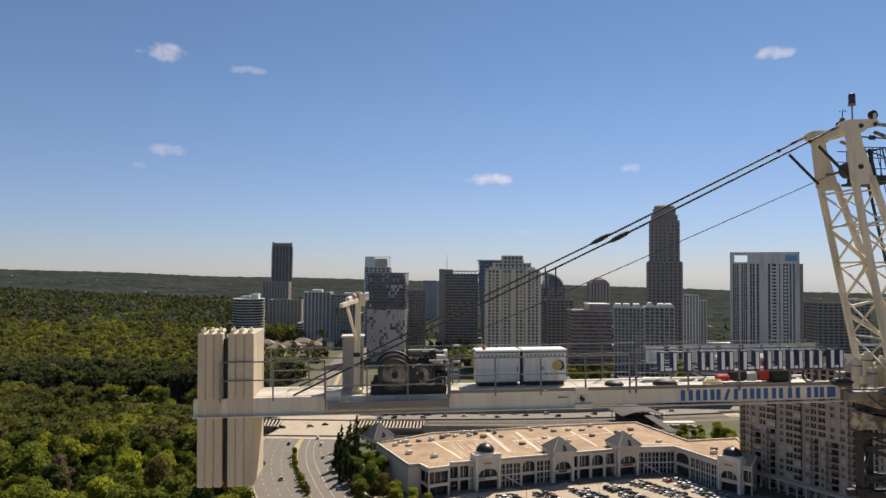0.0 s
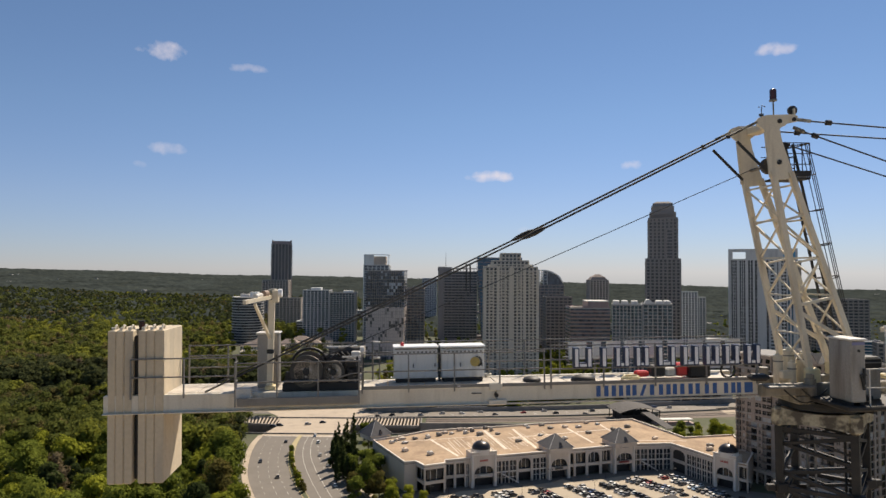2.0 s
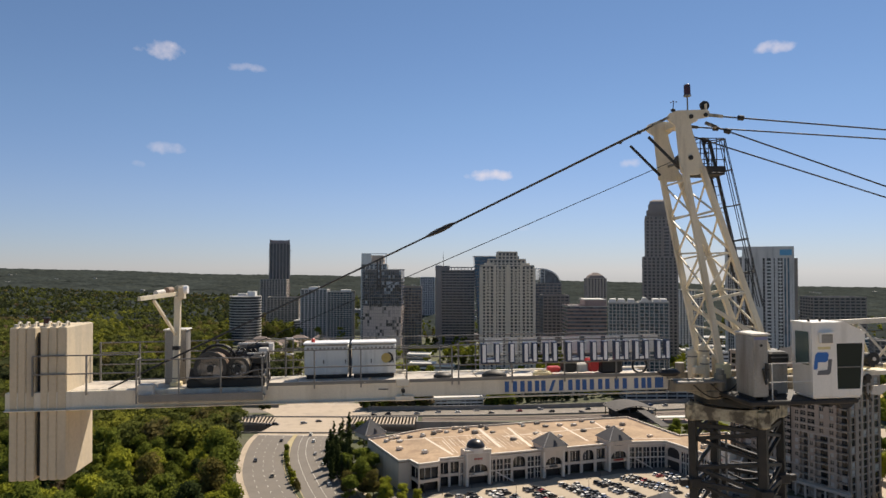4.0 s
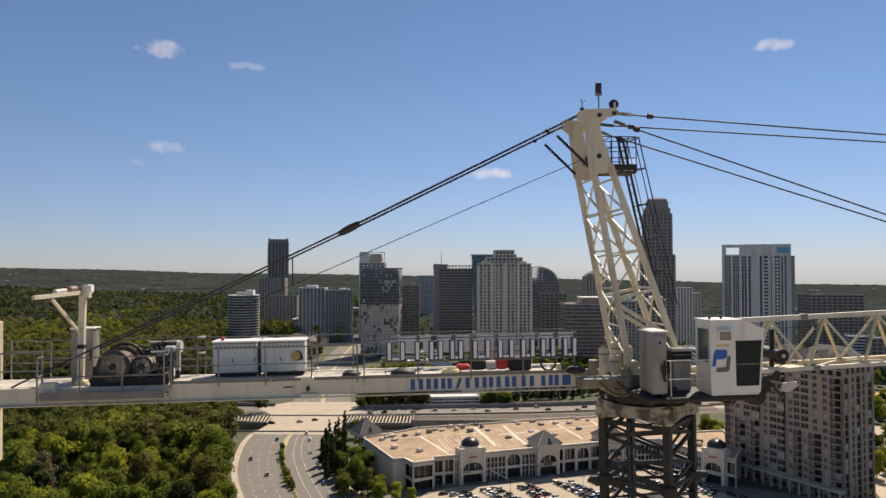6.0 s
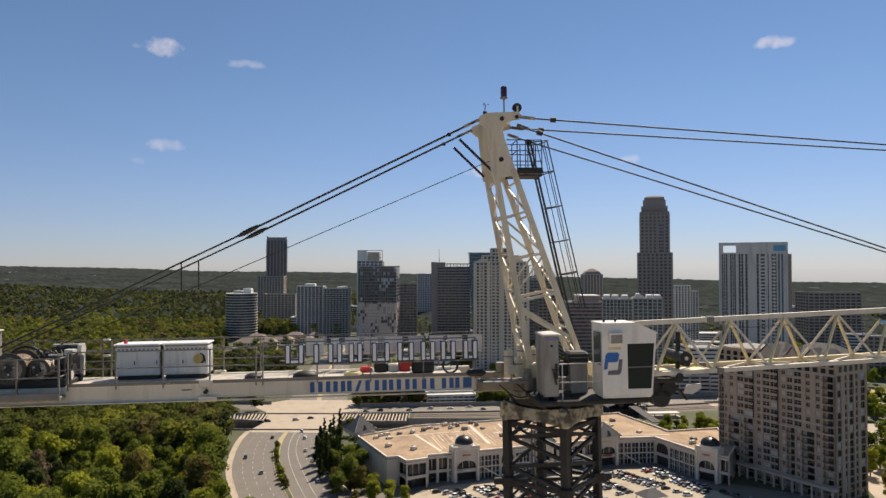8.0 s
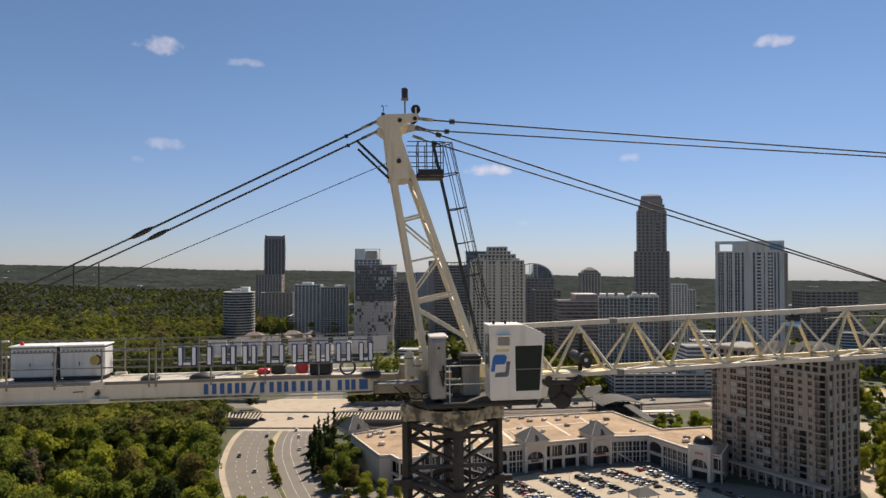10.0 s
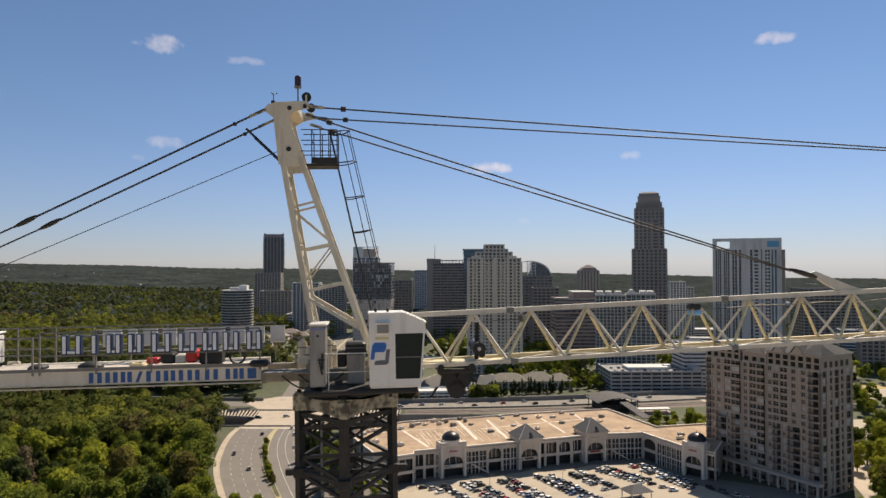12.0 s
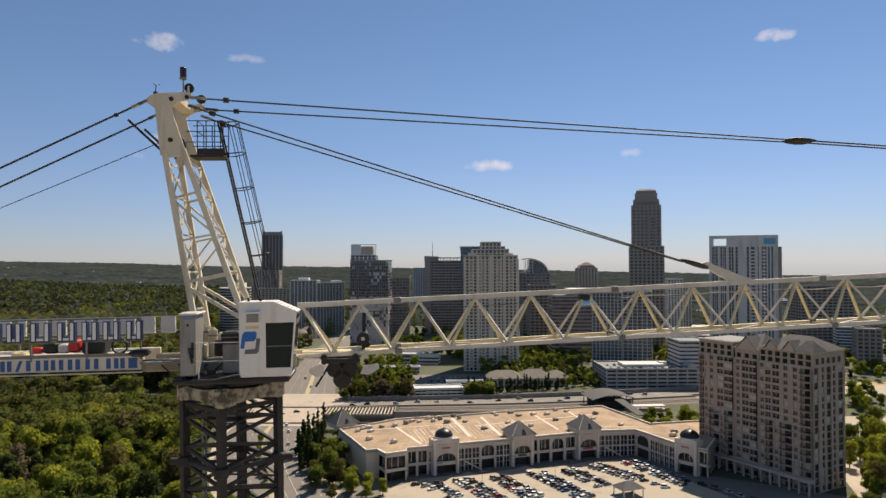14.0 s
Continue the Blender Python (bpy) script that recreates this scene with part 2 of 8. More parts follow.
def leaves(name, col, var=0.42):
    """Leaf clumps: light also comes through them; tone drifts from crown to crown and over the wood."""
    m = bpy.data.materials.new(name)
    m.use_nodes = True
    n, l = m.node_tree.nodes, m.node_tree.links
    n.clear()
    out = n.new("ShaderNodeOutputMaterial")
    geo = n.new("ShaderNodeNewGeometry")
    oi = n.new("ShaderNodeObjectInfo")

    def mad(a, k, c):
        x = n.new("ShaderNodeMath")
        x.operation = "MULTIPLY_ADD"
        l.new(a, x.inputs[0])
        x.inputs[1].default_value = k
        if isinstance(c, float):
            x.inputs[2].default_value = c
        else:
            l.new(c, x.inputs[2])
        return x.outputs[0]

    fac = mad(geo.outputs["Random Per Island"], 0.22, -0.30)
    fac = mad(oi.outputs["Random"], 0.34, fac)
    for scale, share in ((0.016, 0.75), (0.09, 0.55)):
        nz = n.new("ShaderNodeTexNoise")
        nz.inputs["Scale"].default_value, nz.inputs["Detail"].default_value = scale, 2
        l.new(geo.outputs["Position"], nz.inputs["Vector"])
        fac = mad(nz.outputs["Fac"], share, fac)
    ramp = n.new("ShaderNodeValToRGB")
    e = ramp.color_ramp.elements
    e[0].position, e[1].position = 0.12, 0.95
    e[0].color = (*[c * (1 - var) for c in col], 1)
    e[1].color = (col[0] * (1 + var) * 1.18, col[1] * (1 + var), col[2] * (1 + var) * 0.8, 1)
    l.new(fac, ramp.inputs["Fac"])
    # shading normal bent towards the sky to even out light on the crown
    lift = n.new("ShaderNodeVectorMath")
    lift.operation = "MULTIPLY_ADD"
    l.new(geo.outputs["Normal"], lift.inputs[0])
    lift.inputs[1].default_value, lift.inputs[2].default_value = (0.62, 0.62, 0.62), (0, 0, 0.38)
    nrm = n.new("ShaderNodeVectorMath")
    nrm.operation = "NORMALIZE"
    l.new(lift.outputs["Vector"], nrm.inputs[0])
    d = n.new("ShaderNodeBsdfDiffuse")
    t = n.new("ShaderNodeBsdfTranslucent")
    mx = n.new("ShaderNodeMixShader")
    mx.inputs[0].default_value = 0.4
    l.new(ramp.outputs["Color"], d.inputs["Color"])
    l.new(ramp.outputs["Color"], t.inputs["Color"])
    l.new(nrm.outputs["Vector"], d.inputs["Normal"])
    l.new(d.outputs[0], mx.inputs[1])
    l.new(t.outputs[0], mx.inputs[2])
    l.new(mx.outputs[0], out.inputs["Surface"])
    return m


def clear_glass(name, col=(0.02, 0.025, 0.025)):
    m = bpy.data.materials.new(name)
    m.use_nodes = True
    b = m.node_tree.nodes["Principled BSDF"]
    b.inputs["Base Color"].default_value = (*col, 1)
    b.inputs["Roughness"].default_value = 0.05
    return m


M_CREAM = material("cream_crane_paint", (0.68, 0.60, 0.45), 0.45, var=0.12, scale=1.2, fine=18, bump=0.05, stain=(0.22, 0.15, 0.08), stain_amt=0.35, streak=True)
M_CREAM2 = material("pale_cream_paint", (0.64, 0.585, 0.48), 0.45, var=0.14, scale=1.5, fine=20, bump=0.05, stain=(0.30, 0.24, 0.16), stain_amt=0.3, streak=True)
M_YELLOW = material("faded_yellow_paint", (0.68, 0.58, 0.34), 0.5, var=0.16, scale=1.3, fine=18, bump=0.05, stain=(0.3, 0.22, 0.1), stain_amt=0.3)
M_CONC_CW = material("counterweight_concrete", (0.55, 0.465, 0.335), 0.85, var=0.12, scale=1.1, fine=9, bump=0.2, stain=(0.32, 0.29, 0.24), stain_amt=0.4, streak=True)
M_ROPE = material("brown_greased_rope", (0.27, 0.19, 0.135), 0.6, var=0.25, scale=4, fine=40, bump=0.3)
M_DRUM = material("tan_rope_layer", (0.50, 0.43, 0.34), 0.6, var=0.2, scale=4, fine=40, bump=0.3)
M_STEEL = material("galvanised_steel", (0.20, 0.19, 0.175), 0.55, 0.3, var=0.2, scale=3, fine=30, bump=0.05)
M_DARKST = material("dark_weathered_steel", (0.020, 0.019, 0.018), 0.65, 0.0, var=0.3, scale=2.0, fine=20, bump=0.1, stain=(0.042, 0.034, 0.027), stain_amt=0.5)
M_RUSTY = material("stained_ring_paint", (0.40, 0.365, 0.27), 0.6, var=0.3, scale=1.3, fine=14, bump=0.1, stain=(0.05, 0.04, 0.03), stain_amt=0.9, stain_at=(0.44, 0.58))
M_BLACK = material("black_rubber", (0.018, 0.018, 0.018), 0.6, var=0.3, scale=3, fine=25, bump=0.1)
M_CABLE = material("steel_tie_bar", (0.028, 0.027, 0.026), 0.6, 0.0, var=0.2, scale=2, fine=20, bump=0.0)
M_WHITE = material("white_cab_paint", (0.82, 0.78, 0.71), 0.4, var=0.06, scale=1.5, fine=20, bump=0.03, stain=(0.45, 0.41, 0.34), stain_amt=0.3, streak=True)
M_GREYBOX = material("grey_box_paint", (0.60, 0.57, 0.52), 0.5, var=0.16, scale=2, fine=20, bump=0.04, stain=(0.25, 0.22, 0.18), stain_amt=0.35, streak=True)
M_BOXW = material("white_box_paint", (0.66, 0.65, 0.62), 0.45, var=0.10, scale=2.2, fine=20, bump=0.04, stain=(0.34, 0.33, 0.31), stain_amt=0.4, streak=True)
M_DECK = material("deck_plate", (0.52, 0.47, 0.40), 0.7, var=0.2, scale=2, fine=20, bump=0.1, stain=(0.2, 0.16, 0.12), stain_amt=0.4)
M_NAVY = material("navy_sign_side", (0.020, 0.035, 0.085), 0.4, var=0.15, scale=3, fine=20, bump=0.03)
M_SIGNW = material("white_sign_face", (0.80, 0.80, 0.80), 0.4, var=0.05, scale=3, fine=20, bump=0.02)
M_BLUE = material("blue_lettering_paint", (0.028, 0.092, 0.27), 0.45, var=0.12, scale=4, fine=25, bump=0.02)
M_LOGOB = material("bright_blue_paint", (0.03, 0.14, 0.44), 0.4, var=0.08, scale=4, fine=25, bump=0.02)
M_LOGOG = material("dark_grey_paint", (0.14, 0.14, 0.15), 0.4, var=0.1, scale=4, fine=25, bump=0.02)
M_RED = material("red_plastic", (0.55, 0.03, 0.03), 0.4, var=0.1, scale=4, fine=25, bump=0.02)
M_BEACON = material("dark_red_lens", (0.05, 0.012, 0.010), 0.25, var=0.2, scale=6, fine=25, bump=0.0)
M_GLASSD = clear_glass("dark_cab_glass")
M_SKYBLUE = material("light_blue_plastic", (0.25, 0.50, 0.80), 0.4, var=0.1, scale=4, fine=20, bump=0.02)
M_EMBLEM = material("gold_emblem", (0.45, 0.33, 0.10), 0.5, var=0.2, scale=6, fine=20, bump=0.02)

M_GROUND = material("ground_earth_and_grass", (0.075, 0.082, 0.040), 0.95, var=0.4, scale=0.012, fine=0.25, bump=0.3, stain=(0.13, 0.115, 0.085), stain_amt=0.5)
M_ASPH = material("grey_asphalt", (0.175, 0.155, 0.132), 0.9, var=0.12, scale=0.08, fine=1.5, bump=0.1, stain=(0.135, 0.12, 0.105), stain_amt=0.35)
M_CONC = material("pale_concrete_paving", (0.43, 0.355, 0.27), 0.9, var=0.12, scale=0.06, fine=1.2, bump=0.1, stain=(0.25, 0.21, 0.17), stain_amt=0.4)
M_LOT = material("parking_lot_concrete", (0.40, 0.335, 0.25), 0.9, var=0.10, scale=0.05, fine=1.2, bump=0.1, stain=(0.26, 0.21, 0.155), stain_amt=0.45)
M_WALLC = material("retaining_wall_concrete", (0.24, 0.225, 0.205), 0.9, var=0.15, scale=0.1, fine=1.5, bump=0.1, stain=(0.13, 0.12, 0.11), stain_amt=0.4, streak=True)
M_PAINTW = material("road_paint", (0.62, 0.60, 0.55), 0.8, var=0.15, scale=0.5, fine=3, bump=0.0)
M_PAINTY = material("yellow_road_paint", (0.40, 0.33, 0.18), 0.8, var=0.25, scale=0.5, fine=3, bump=0.0)
M_LEAF_A = leaves("spring_leaves_bright", (0.205, 0.248, 0.038), 0.48)
M_LEAF_B = leaves("spring_leaves_deep", (0.108, 0.146, 0.032), 0.5)
M_LEAF_C = leaves("olive_leaves", (0.115, 0.112, 0.040))
M_LEAF_D = leaves("evergreen_needles", (0.045, 0.066, 0.028))
M_LEAF_E = leaves("bare_brown_twigs", (0.135, 0.122, 0.085))
# far leaves: more blue than the near set, haze mixed into the colour
F_A = leaves("far_leaves_bright", (0.19, 0.22, 0.045))
F_B = leaves("far_leaves_deep", (0.105, 0.132, 0.040))
F_C = leaves("far_leaves_olive", (0.125, 0.122, 0.055))
F_D = leaves("far_needles", (0.060, 0.078, 0.040))
M_BARK = material("tree_bark", (0.10, 0.075, 0.055), 0.95, var=0.3, scale=2, fine=10, bump=0.4)

# ---- ground ----
def rise(x, y):
    """Height of the land: level around the crossing, rolling up to far ridges."""
    r = math.hypot(x, y)
    k = min(max((r - 1300) / 3300, 0.0), 1.0)
    k = k * k * (3 - 2 * k)
    az = math.atan2(x, max(y, 1e-3)) if y > 0 else (1.6 if x > 0 else -1.6)
    rim = 36 - 50 * max(-1.0, min(1.0, az / 0.6))
    und = 9 * math.sin(x / 410 + 1.3) * math.sin(y / 530 + 0.4) + 5 * math.sin(x / 190) * math.sin(y / 240 + 2)
    near = min(max((r - 1100) / 900, 0.0), 1.0)
    return k * rim + und * near * 0.8


def axis(dense_lo, dense_hi, step, marks, far=4900):
    vals = set(marks)
    v = dense_lo
    while v <= dense_hi:
        if all(abs(v - m) > step * 0.3 for m in marks):
            vals.add(v)
        v += step
    for sgn, edge in ((-1, dense_lo), (1, dense_hi)):
        d, w = step * 1.2, edge
        while abs(w) < far:
            w += sgn * d
            d = min(d * 1.09, 130)
            vals.add(max(-far, min(far, w)))
    return sorted(vals)


CUT_X, CUT_Y = (-260.0, -12.0, 140.0), (436.0, 466.0, 482.0)
CUT_Z = -8.5


def in_cut(x, y):
    return CUT_X[0] < x < CUT_X[1] and CUT_Y[0] < y < CUT_Y[2] or CUT_X[1] <= x < CUT_X[2] and CUT_Y[0] < y < CUT_Y[1]


gx, gy = axis(-320, 330, 40, CUT_X), axis(180, 640, 40, CUT_Y)
g = Geo()
g.v = [(x, y, rise(x, y)) for y in gy for x in gx]
nx = len(gx)
for j in range(len(gy) - 1):
    for i in range(nx - 1):
        if not in_cut((gx[i] + gx[i + 1]) / 2, (gy[j] + gy[j + 1]) / 2):
            g.f.append((j * nx + i, j * nx + i + 1, (j + 1) * nx + i + 1, (j + 1) * nx + i))
solo("ground", g, M_GROUND, kind="structure", label="grassy earth under trees and city reaching the horizon", category="ground")

# sunken motorway
g = Geo()
g.box((CUT_X[0], CUT_Y[0], CUT_Z - 0.5), (CUT_X[2], CUT_Y[2], CUT_Z))
solo("road_sunken", g, M_ASPH, kind="structure", label="sunken asphalt motorway in a concrete cutting", category="road")
g = Geo()
g.box((CUT_X[0], CUT_Y[0] - 0.8, CUT_Z), (CUT_X[2], CUT_Y[0], 0.9))
g.box((CUT_X[0], CUT_Y[2], CUT_Z), (CUT_X[1], CUT_Y[2] + 0.8, 0.9))
g.box((CUT_X[1], CUT_Y[1], CUT_Z), (CUT_X[2], CUT_Y[1] + 0.8, 0.9))
g.box((CUT_X[1], CUT_Y[1] + 0.8, CUT_Z), (CUT_X[1] + 0.8, CUT_Y[2] + 0.8, 0.9))
solo("wall_cutting", g, M_WALLC, kind="structure", label="grey concrete retaining walls of the cutting", category="wall")


def ribbon(pts, z, g=None):
    """A flat strip through rows of (left x, right x, y)."""
    g = g or Geo()
    for (l0, r0, y0), (l1, r1, y1) in zip(pts, pts[1:]):
        g.add([(l0, y0, z), (r0, y0, z), (r1, y1, z), (l1, y1, z)], [(0, 1, 2, 3)])
    return g


def curve(pts, steps=8):
    """Smooth rows through given rows."""
    out = []
    for i in range(len(pts) - 1):
        p0, p1, p2, p3 = pts[max(i - 1, 0)], pts[i], pts[i + 1], pts[min(i + 2, len(pts) - 1)]
        for s in range(steps):
            t = s / steps
            out.append(tuple(0.5 * (2 * b + (c - a) * t + (2 * a - 5 * b + 4 * c - d) * t * t + (3 * b - a - 3 * c + d) * t ** 3) for a, b, c, d in zip(p0, p1, p2, p3)))
    return out + [tuple(pts[-1])]


ROAD_W = curve([(-22, -2, 190), (-55, -33, 250), (-79, -57, 305), (-95, -73, 345), (-104, -83, 380), (-109, -87.5, 410), (-110, -88, 432)])
ROAD_E = curve([(4, 30, 190), (-31, -6, 250), (-54, -28, 305), (-69, -43, 345), (-79, -56, 380), (-84, -63, 410), (-85.5, -64.5, 432)])
solo("road_west", ribbon(ROAD_W, 0.10), M_ASPH, kind="structure", label="grey asphalt carriageway with four lanes", category="road")
solo("road_east", ribbon(ROAD_E, 0.10), M_ASPH, kind="structure", label="grey asphalt carriageway with four lanes", category="road")
# paving of the crossing, on the bridge over the cutting
g = Geo()
g.prism([(-112, 431), (-60, 428), (-58, 452), (-62, 486), (-40, 500), (-58, 532), (-110, 532), (-132, 512), (-112, 484), (-108, 456)], -1.2, 0.12)
solo("pavement_crossing", g, M_CONC, kind="structure", label="pale concrete road crossing on a bridge deck", category="pavement")
AVENUE = curve([(-108, -62, 528), (-113, -70, 580), (-122, -80, 660), (-128, -92, 800), (-132, -98, 1000)])
solo("road_avenue", ribbon(AVENUE, 0.06), M_ASPH, kind="structure", label="asphalt avenue running on into the city", category="road")


# unseen pale slab round the crane's foot, added to bounce warm light up
M_BOUNCE = material("pale_bounce_ground", (0.44, 0.35, 0.25), 0.95, var=0.2, scale=0.03, fine=0.8, bump=0.3, stain=(0.30, 0.23, 0.16), stain_amt=0.5)
site = Geo().box((-190, -240, -0.4), (250, 188, 0.06))
solo("ground_bounce_slab", site, M_BOUNCE, kind="structure", label="unseen pale ground slab added to bounce light upward", category="ground")

# ---- tower crane: u along the jib, v away from the road side, w up ----
CRANE = pose(0, 0, 104.9) @ pose(0, 0, 0, 0, -0.85, 0) @ pose(0, 0, -104.9) @ pose(14.97, 22.1, 0, 0, 0, 5.7)
crane = thing("tower_crane", CRANE, "cream tower crane with tied jib on a dark lattice mast", "tower crane")
RNG = random.Random(7)

# mast
LEG = ((1.485, 0), (0, -1.485), (-1.485, 0), (0, 1.485))
TOP = 99.9
mast = part("mast", Geo().cbox((-1.9, -1.9, 0.05), (1.9, 1.9, 0.9), 0.1), M_WALLC, crane, "dark square lattice mast on a concrete footing")
for a, b in LEG:
    g = Geo()
    cs = [(a - 0.16, b), (a, b - 0.16), (a + 0.16, b), (a, b + 0.16)]
    g.prism(cs, 0.9, TOP)
    part("mast_leg", g, M_DARKST, mast)
g = Geo()
for a, b in LEG:
    for k in range(20):
        w = 97.9 - k * 5.2
        if w > 2:
            g.cbox((a - 0.2, b - 0.2, w - 0.16), (a + 0.2, b + 0.2, w + 0.16), 0.03)
part("mast_joint", g, M_DARKST, mast, kind="stuff")
g = Geo().cbox((1.6, -0.09, 97.8), (1.95, 0.09, 98.0), 0.02)
part("mast_lug", g, M_DARKST, mast)
g = Geo().cbox((-1.95, -0.09, 97.8), (-1.6, 0.09, 98.0), 0.02)
part("mast_lug", g, M_DARKST, mast)


def edge_pt(i, s, w):
    (a0, b0), (a1, b1) = LEG[i], LEG[(i + 1) % 4]
    return (a0 + (a1 - a0) * s, b0 + (b1 - b0) * s, w)


low = Geo()
w = TOP - 0.15
step = 0.93
k = 0
while w - step > 1.0:
    for i in range(4):
        lo_, hi_ = (0.05, 0.95) if (i + k // 2) % 2 else (0.95, 0.05)
        pieces = [(edge_pt(i, lo_, w - 0.06), edge_pt(i, hi_, w - step * 0.5), 0.10), (edge_pt(i, lo_, w - step + 0.06), edge_pt(i, hi_, w - step * 0.5), 0.10)]
        if k % 2 == 0:
            pieces += [(edge_pt(i, 0.04, w), edge_pt(i, 0.96, w), 0.12), (edge_pt(i, hi_, w - 0.05), edge_pt(i, lo_, w - step * 0.62), 0.06)]
        for p, q, t in pieces:
            if k < 9:
                part("mast_brace", Geo().bar(p, q, t, t), M_DARKST, mast)
            else:
                low.bar(p, q, t, t)
    w -= step
    k += 1
part("mast_bracing", low, M_DARKST, mast, kind="stuff")
# mast ladder and power cable inside
g = Geo()
for s in (-0.2, 0.2):
    g.bar((-0.75, s - 0.5, 1), (-0.75, s - 0.5, 99.6), 0.05)
for i in range(70):
    g.bar((-0.75, -0.7, 79 + i * 0.3), (-0.75, -0.3, 79 + i * 0.3), 0.025)
part("mast_ladder", g, M_STEEL, mast)
part("power_cable", Geo().tube((0.5, -0.35, 2), (0.5, -0.35, 100), 0.04, 8), M_BLACK, mast)

# collar and slewing ring
collar = part("mast_collar", Geo().prism([(p[0] * 0.9, p[1] * 0.9) for p in LEG], 100.0, 100.12), M_DARKST, crane, "stained beige collar beams at the mast head")
for i in range(4):
    (a0, b0), (a1, b1) = LEG[i], LEG[(i + 1) % 4]
    g = Geo()
    n = 6
    rings = []
    for s in range(n + 1):
        t = s / n
        x, y = (a0 + (a1 - a0) * t) * 1.02, (b0 + (b1 - b0) * t) * 1.02
        nx_, ny_ = -(b1 - b0), (a1 - a0)
        L = math.hypot(nx_, ny_)
        nx_, ny_ = nx_ / L * 0.13, ny_ / L * 0.13
        z0 = 99.88 + 0.10 * math.sin(math.pi * t)
        z1 = 100.46 - 0.12 * math.sin(math.pi * t)
        rings.append([(x - nx_, y - ny_, z0), (x + nx_, y + ny_, z0), (x + nx_, y + ny_, z1), (x - nx_, y - ny_, z1)])
    part("collar_beam", g.loft(rings), M_RUSTY, collar)
    g = Geo().cbox((a0 - 0.2, b0 - 0.2, 99.84), (a0 + 0.2, b0 + 0.2, 100.46), 0.09)
    part("collar_corner", g, M_RUSTY, collar)
    part("corner_pin", Geo().tube((a0, b0, 100.46), (a0, b0, 100.54), 0.07, 8), M_DARKST, collar)
ring = part("slewing_ring", Geo().tube((0, 0, 100.44), (0, 0, 100.66), 1.28, 40), M_BLACK, crane, "black greased slewing ring")
g = Geo()
for i in range(36):
    a = 2 * math.pi * i / 36
    g.tube((1.22 * math.cos(a), 1.22 * math.sin(a), 100.66), (1.22 * math.cos(a), 1.22 * math.sin(a), 100.70), 0.035, 6)
part("ring_bolt", g, M_STEEL, ring, kind="stuff")
M_GIRD = material("dirty_cream_paint", (0.25, 0.225, 0.175), 0.55, var=0.2, scale=1.6, fine=14, bump=0.1, stain=(0.09, 0.07, 0.05), stain_amt=0.7, streak=True)
turn = part("turntable", Geo().cbox((-1.4, -0.85, 100.66), (1.9, 0.85, 100.93), 0.04), M_GIRD, crane, "stained cream steel turntable with box girders")
for v in (-0.72, 0.72):
    part("turntable_girder", Geo().cbox((-2.55, v - 0.12, 100.93), (2.25, v + 0.12, 101.3), 0.03), M_GIRD, turn)
part("side_walkway", Geo().cbox((-2.5, -1.12, 101.2), (-0.95, -0.86, 101.27), 0.015), M_STEEL, turn, "grey steel walkway")
part("machine_platform", Geo().cbox((-1.08, -2.72, 100.80), (2.2, -0.95, 100.94), 0.03), M_DARKST, turn, "dark steel service platform")
for u in (-0.9, -0.2, 0.5, 1.4):
    part("platform_bracket", Geo().bar((u, -0.95, 100.65), (u, -2.6, 100.76), 0.1, 0.12), M_DARKST, turn)
part("slew_motor", Geo().tube((-1.0, -0.9, 100.95), (-1.0, -0.9, 101.45), 0.17, 14).tube((-1.0, -0.9, 101.45), (-1.0, -0.9, 101.6), 0.12, 14), M_GIRD, turn, smooth=False)
part("slew_motor", Geo().tube((-1.55, 0.7, 101.3), (-1.55, 0.7, 101.6), 0.15, 14), M_GIRD, turn)
for u, v, r, h_ in ((-1.38, 0.15, 0.15, 102.05), (-1.12, -0.18, 0.13, 101.85), (-0.88, 0.35, 0.17, 102.2), (-0.58, 0.1, 0.15, 102.1), (-0.42, 0.45, 0.13, 101.9)):
    can = part("oil_canister", Geo().tube((u, v, 100.93), (u, v, h_), r, 14).tube((u, v, h_), (u, v, h_ + 0.08), r * 0.6, 12, r * 0.4), M_CREAM, turn, "cream oil canister")
    part("canister_band", Geo().tube((u, v, h_ - 0.2), (u, v, h_ - 0.16), r + 0.012, 14), M_STEEL, can)
part("valve_block", Geo().cbox((-1.5, -0.3, 101.35), (-1.15, -0.05, 101.6), 0.03), M_CREAM, turn)
part("slew_gearbox", Geo().cbox((-2.9, -1.0, 101.42), (-2.3, -0.55, 101.62), 0.08), M_BLACK, turn)
g = Geo()
for k in range(2):
    pts = []
    u0 = -1.9 + 0.5 * k
    for s in range(9):
        t = s / 8
        pts.append((u0 + 1.4 * t, -0.98 - 0.05 * k, 101.15 - 0.42 * math.sin(math.pi * t) + 0.05 * k))
    g.poly_tube(pts, 0.025, 6)
part("hose_loop", g, M_BLACK, turn, "drooping black cables", kind="stuff")

M_CTRL = material("stained_grey_cabinet_paint", (0.31, 0.29, 0.26), 0.45, 0.2, var=0.25, scale=1.2, fine=20, bump=0.05, stain=(0.13, 0.11, 0.09), stain_amt=0.6, streak=True)
M_RESIST = material("brown_grey_box_paint", (0.22, 0.19, 0.17), 0.6, var=0.2, scale=2, fine=20, bump=0.05, stain=(0.08, 0.05, 0.04), stain_amt=0.5, streak=True)
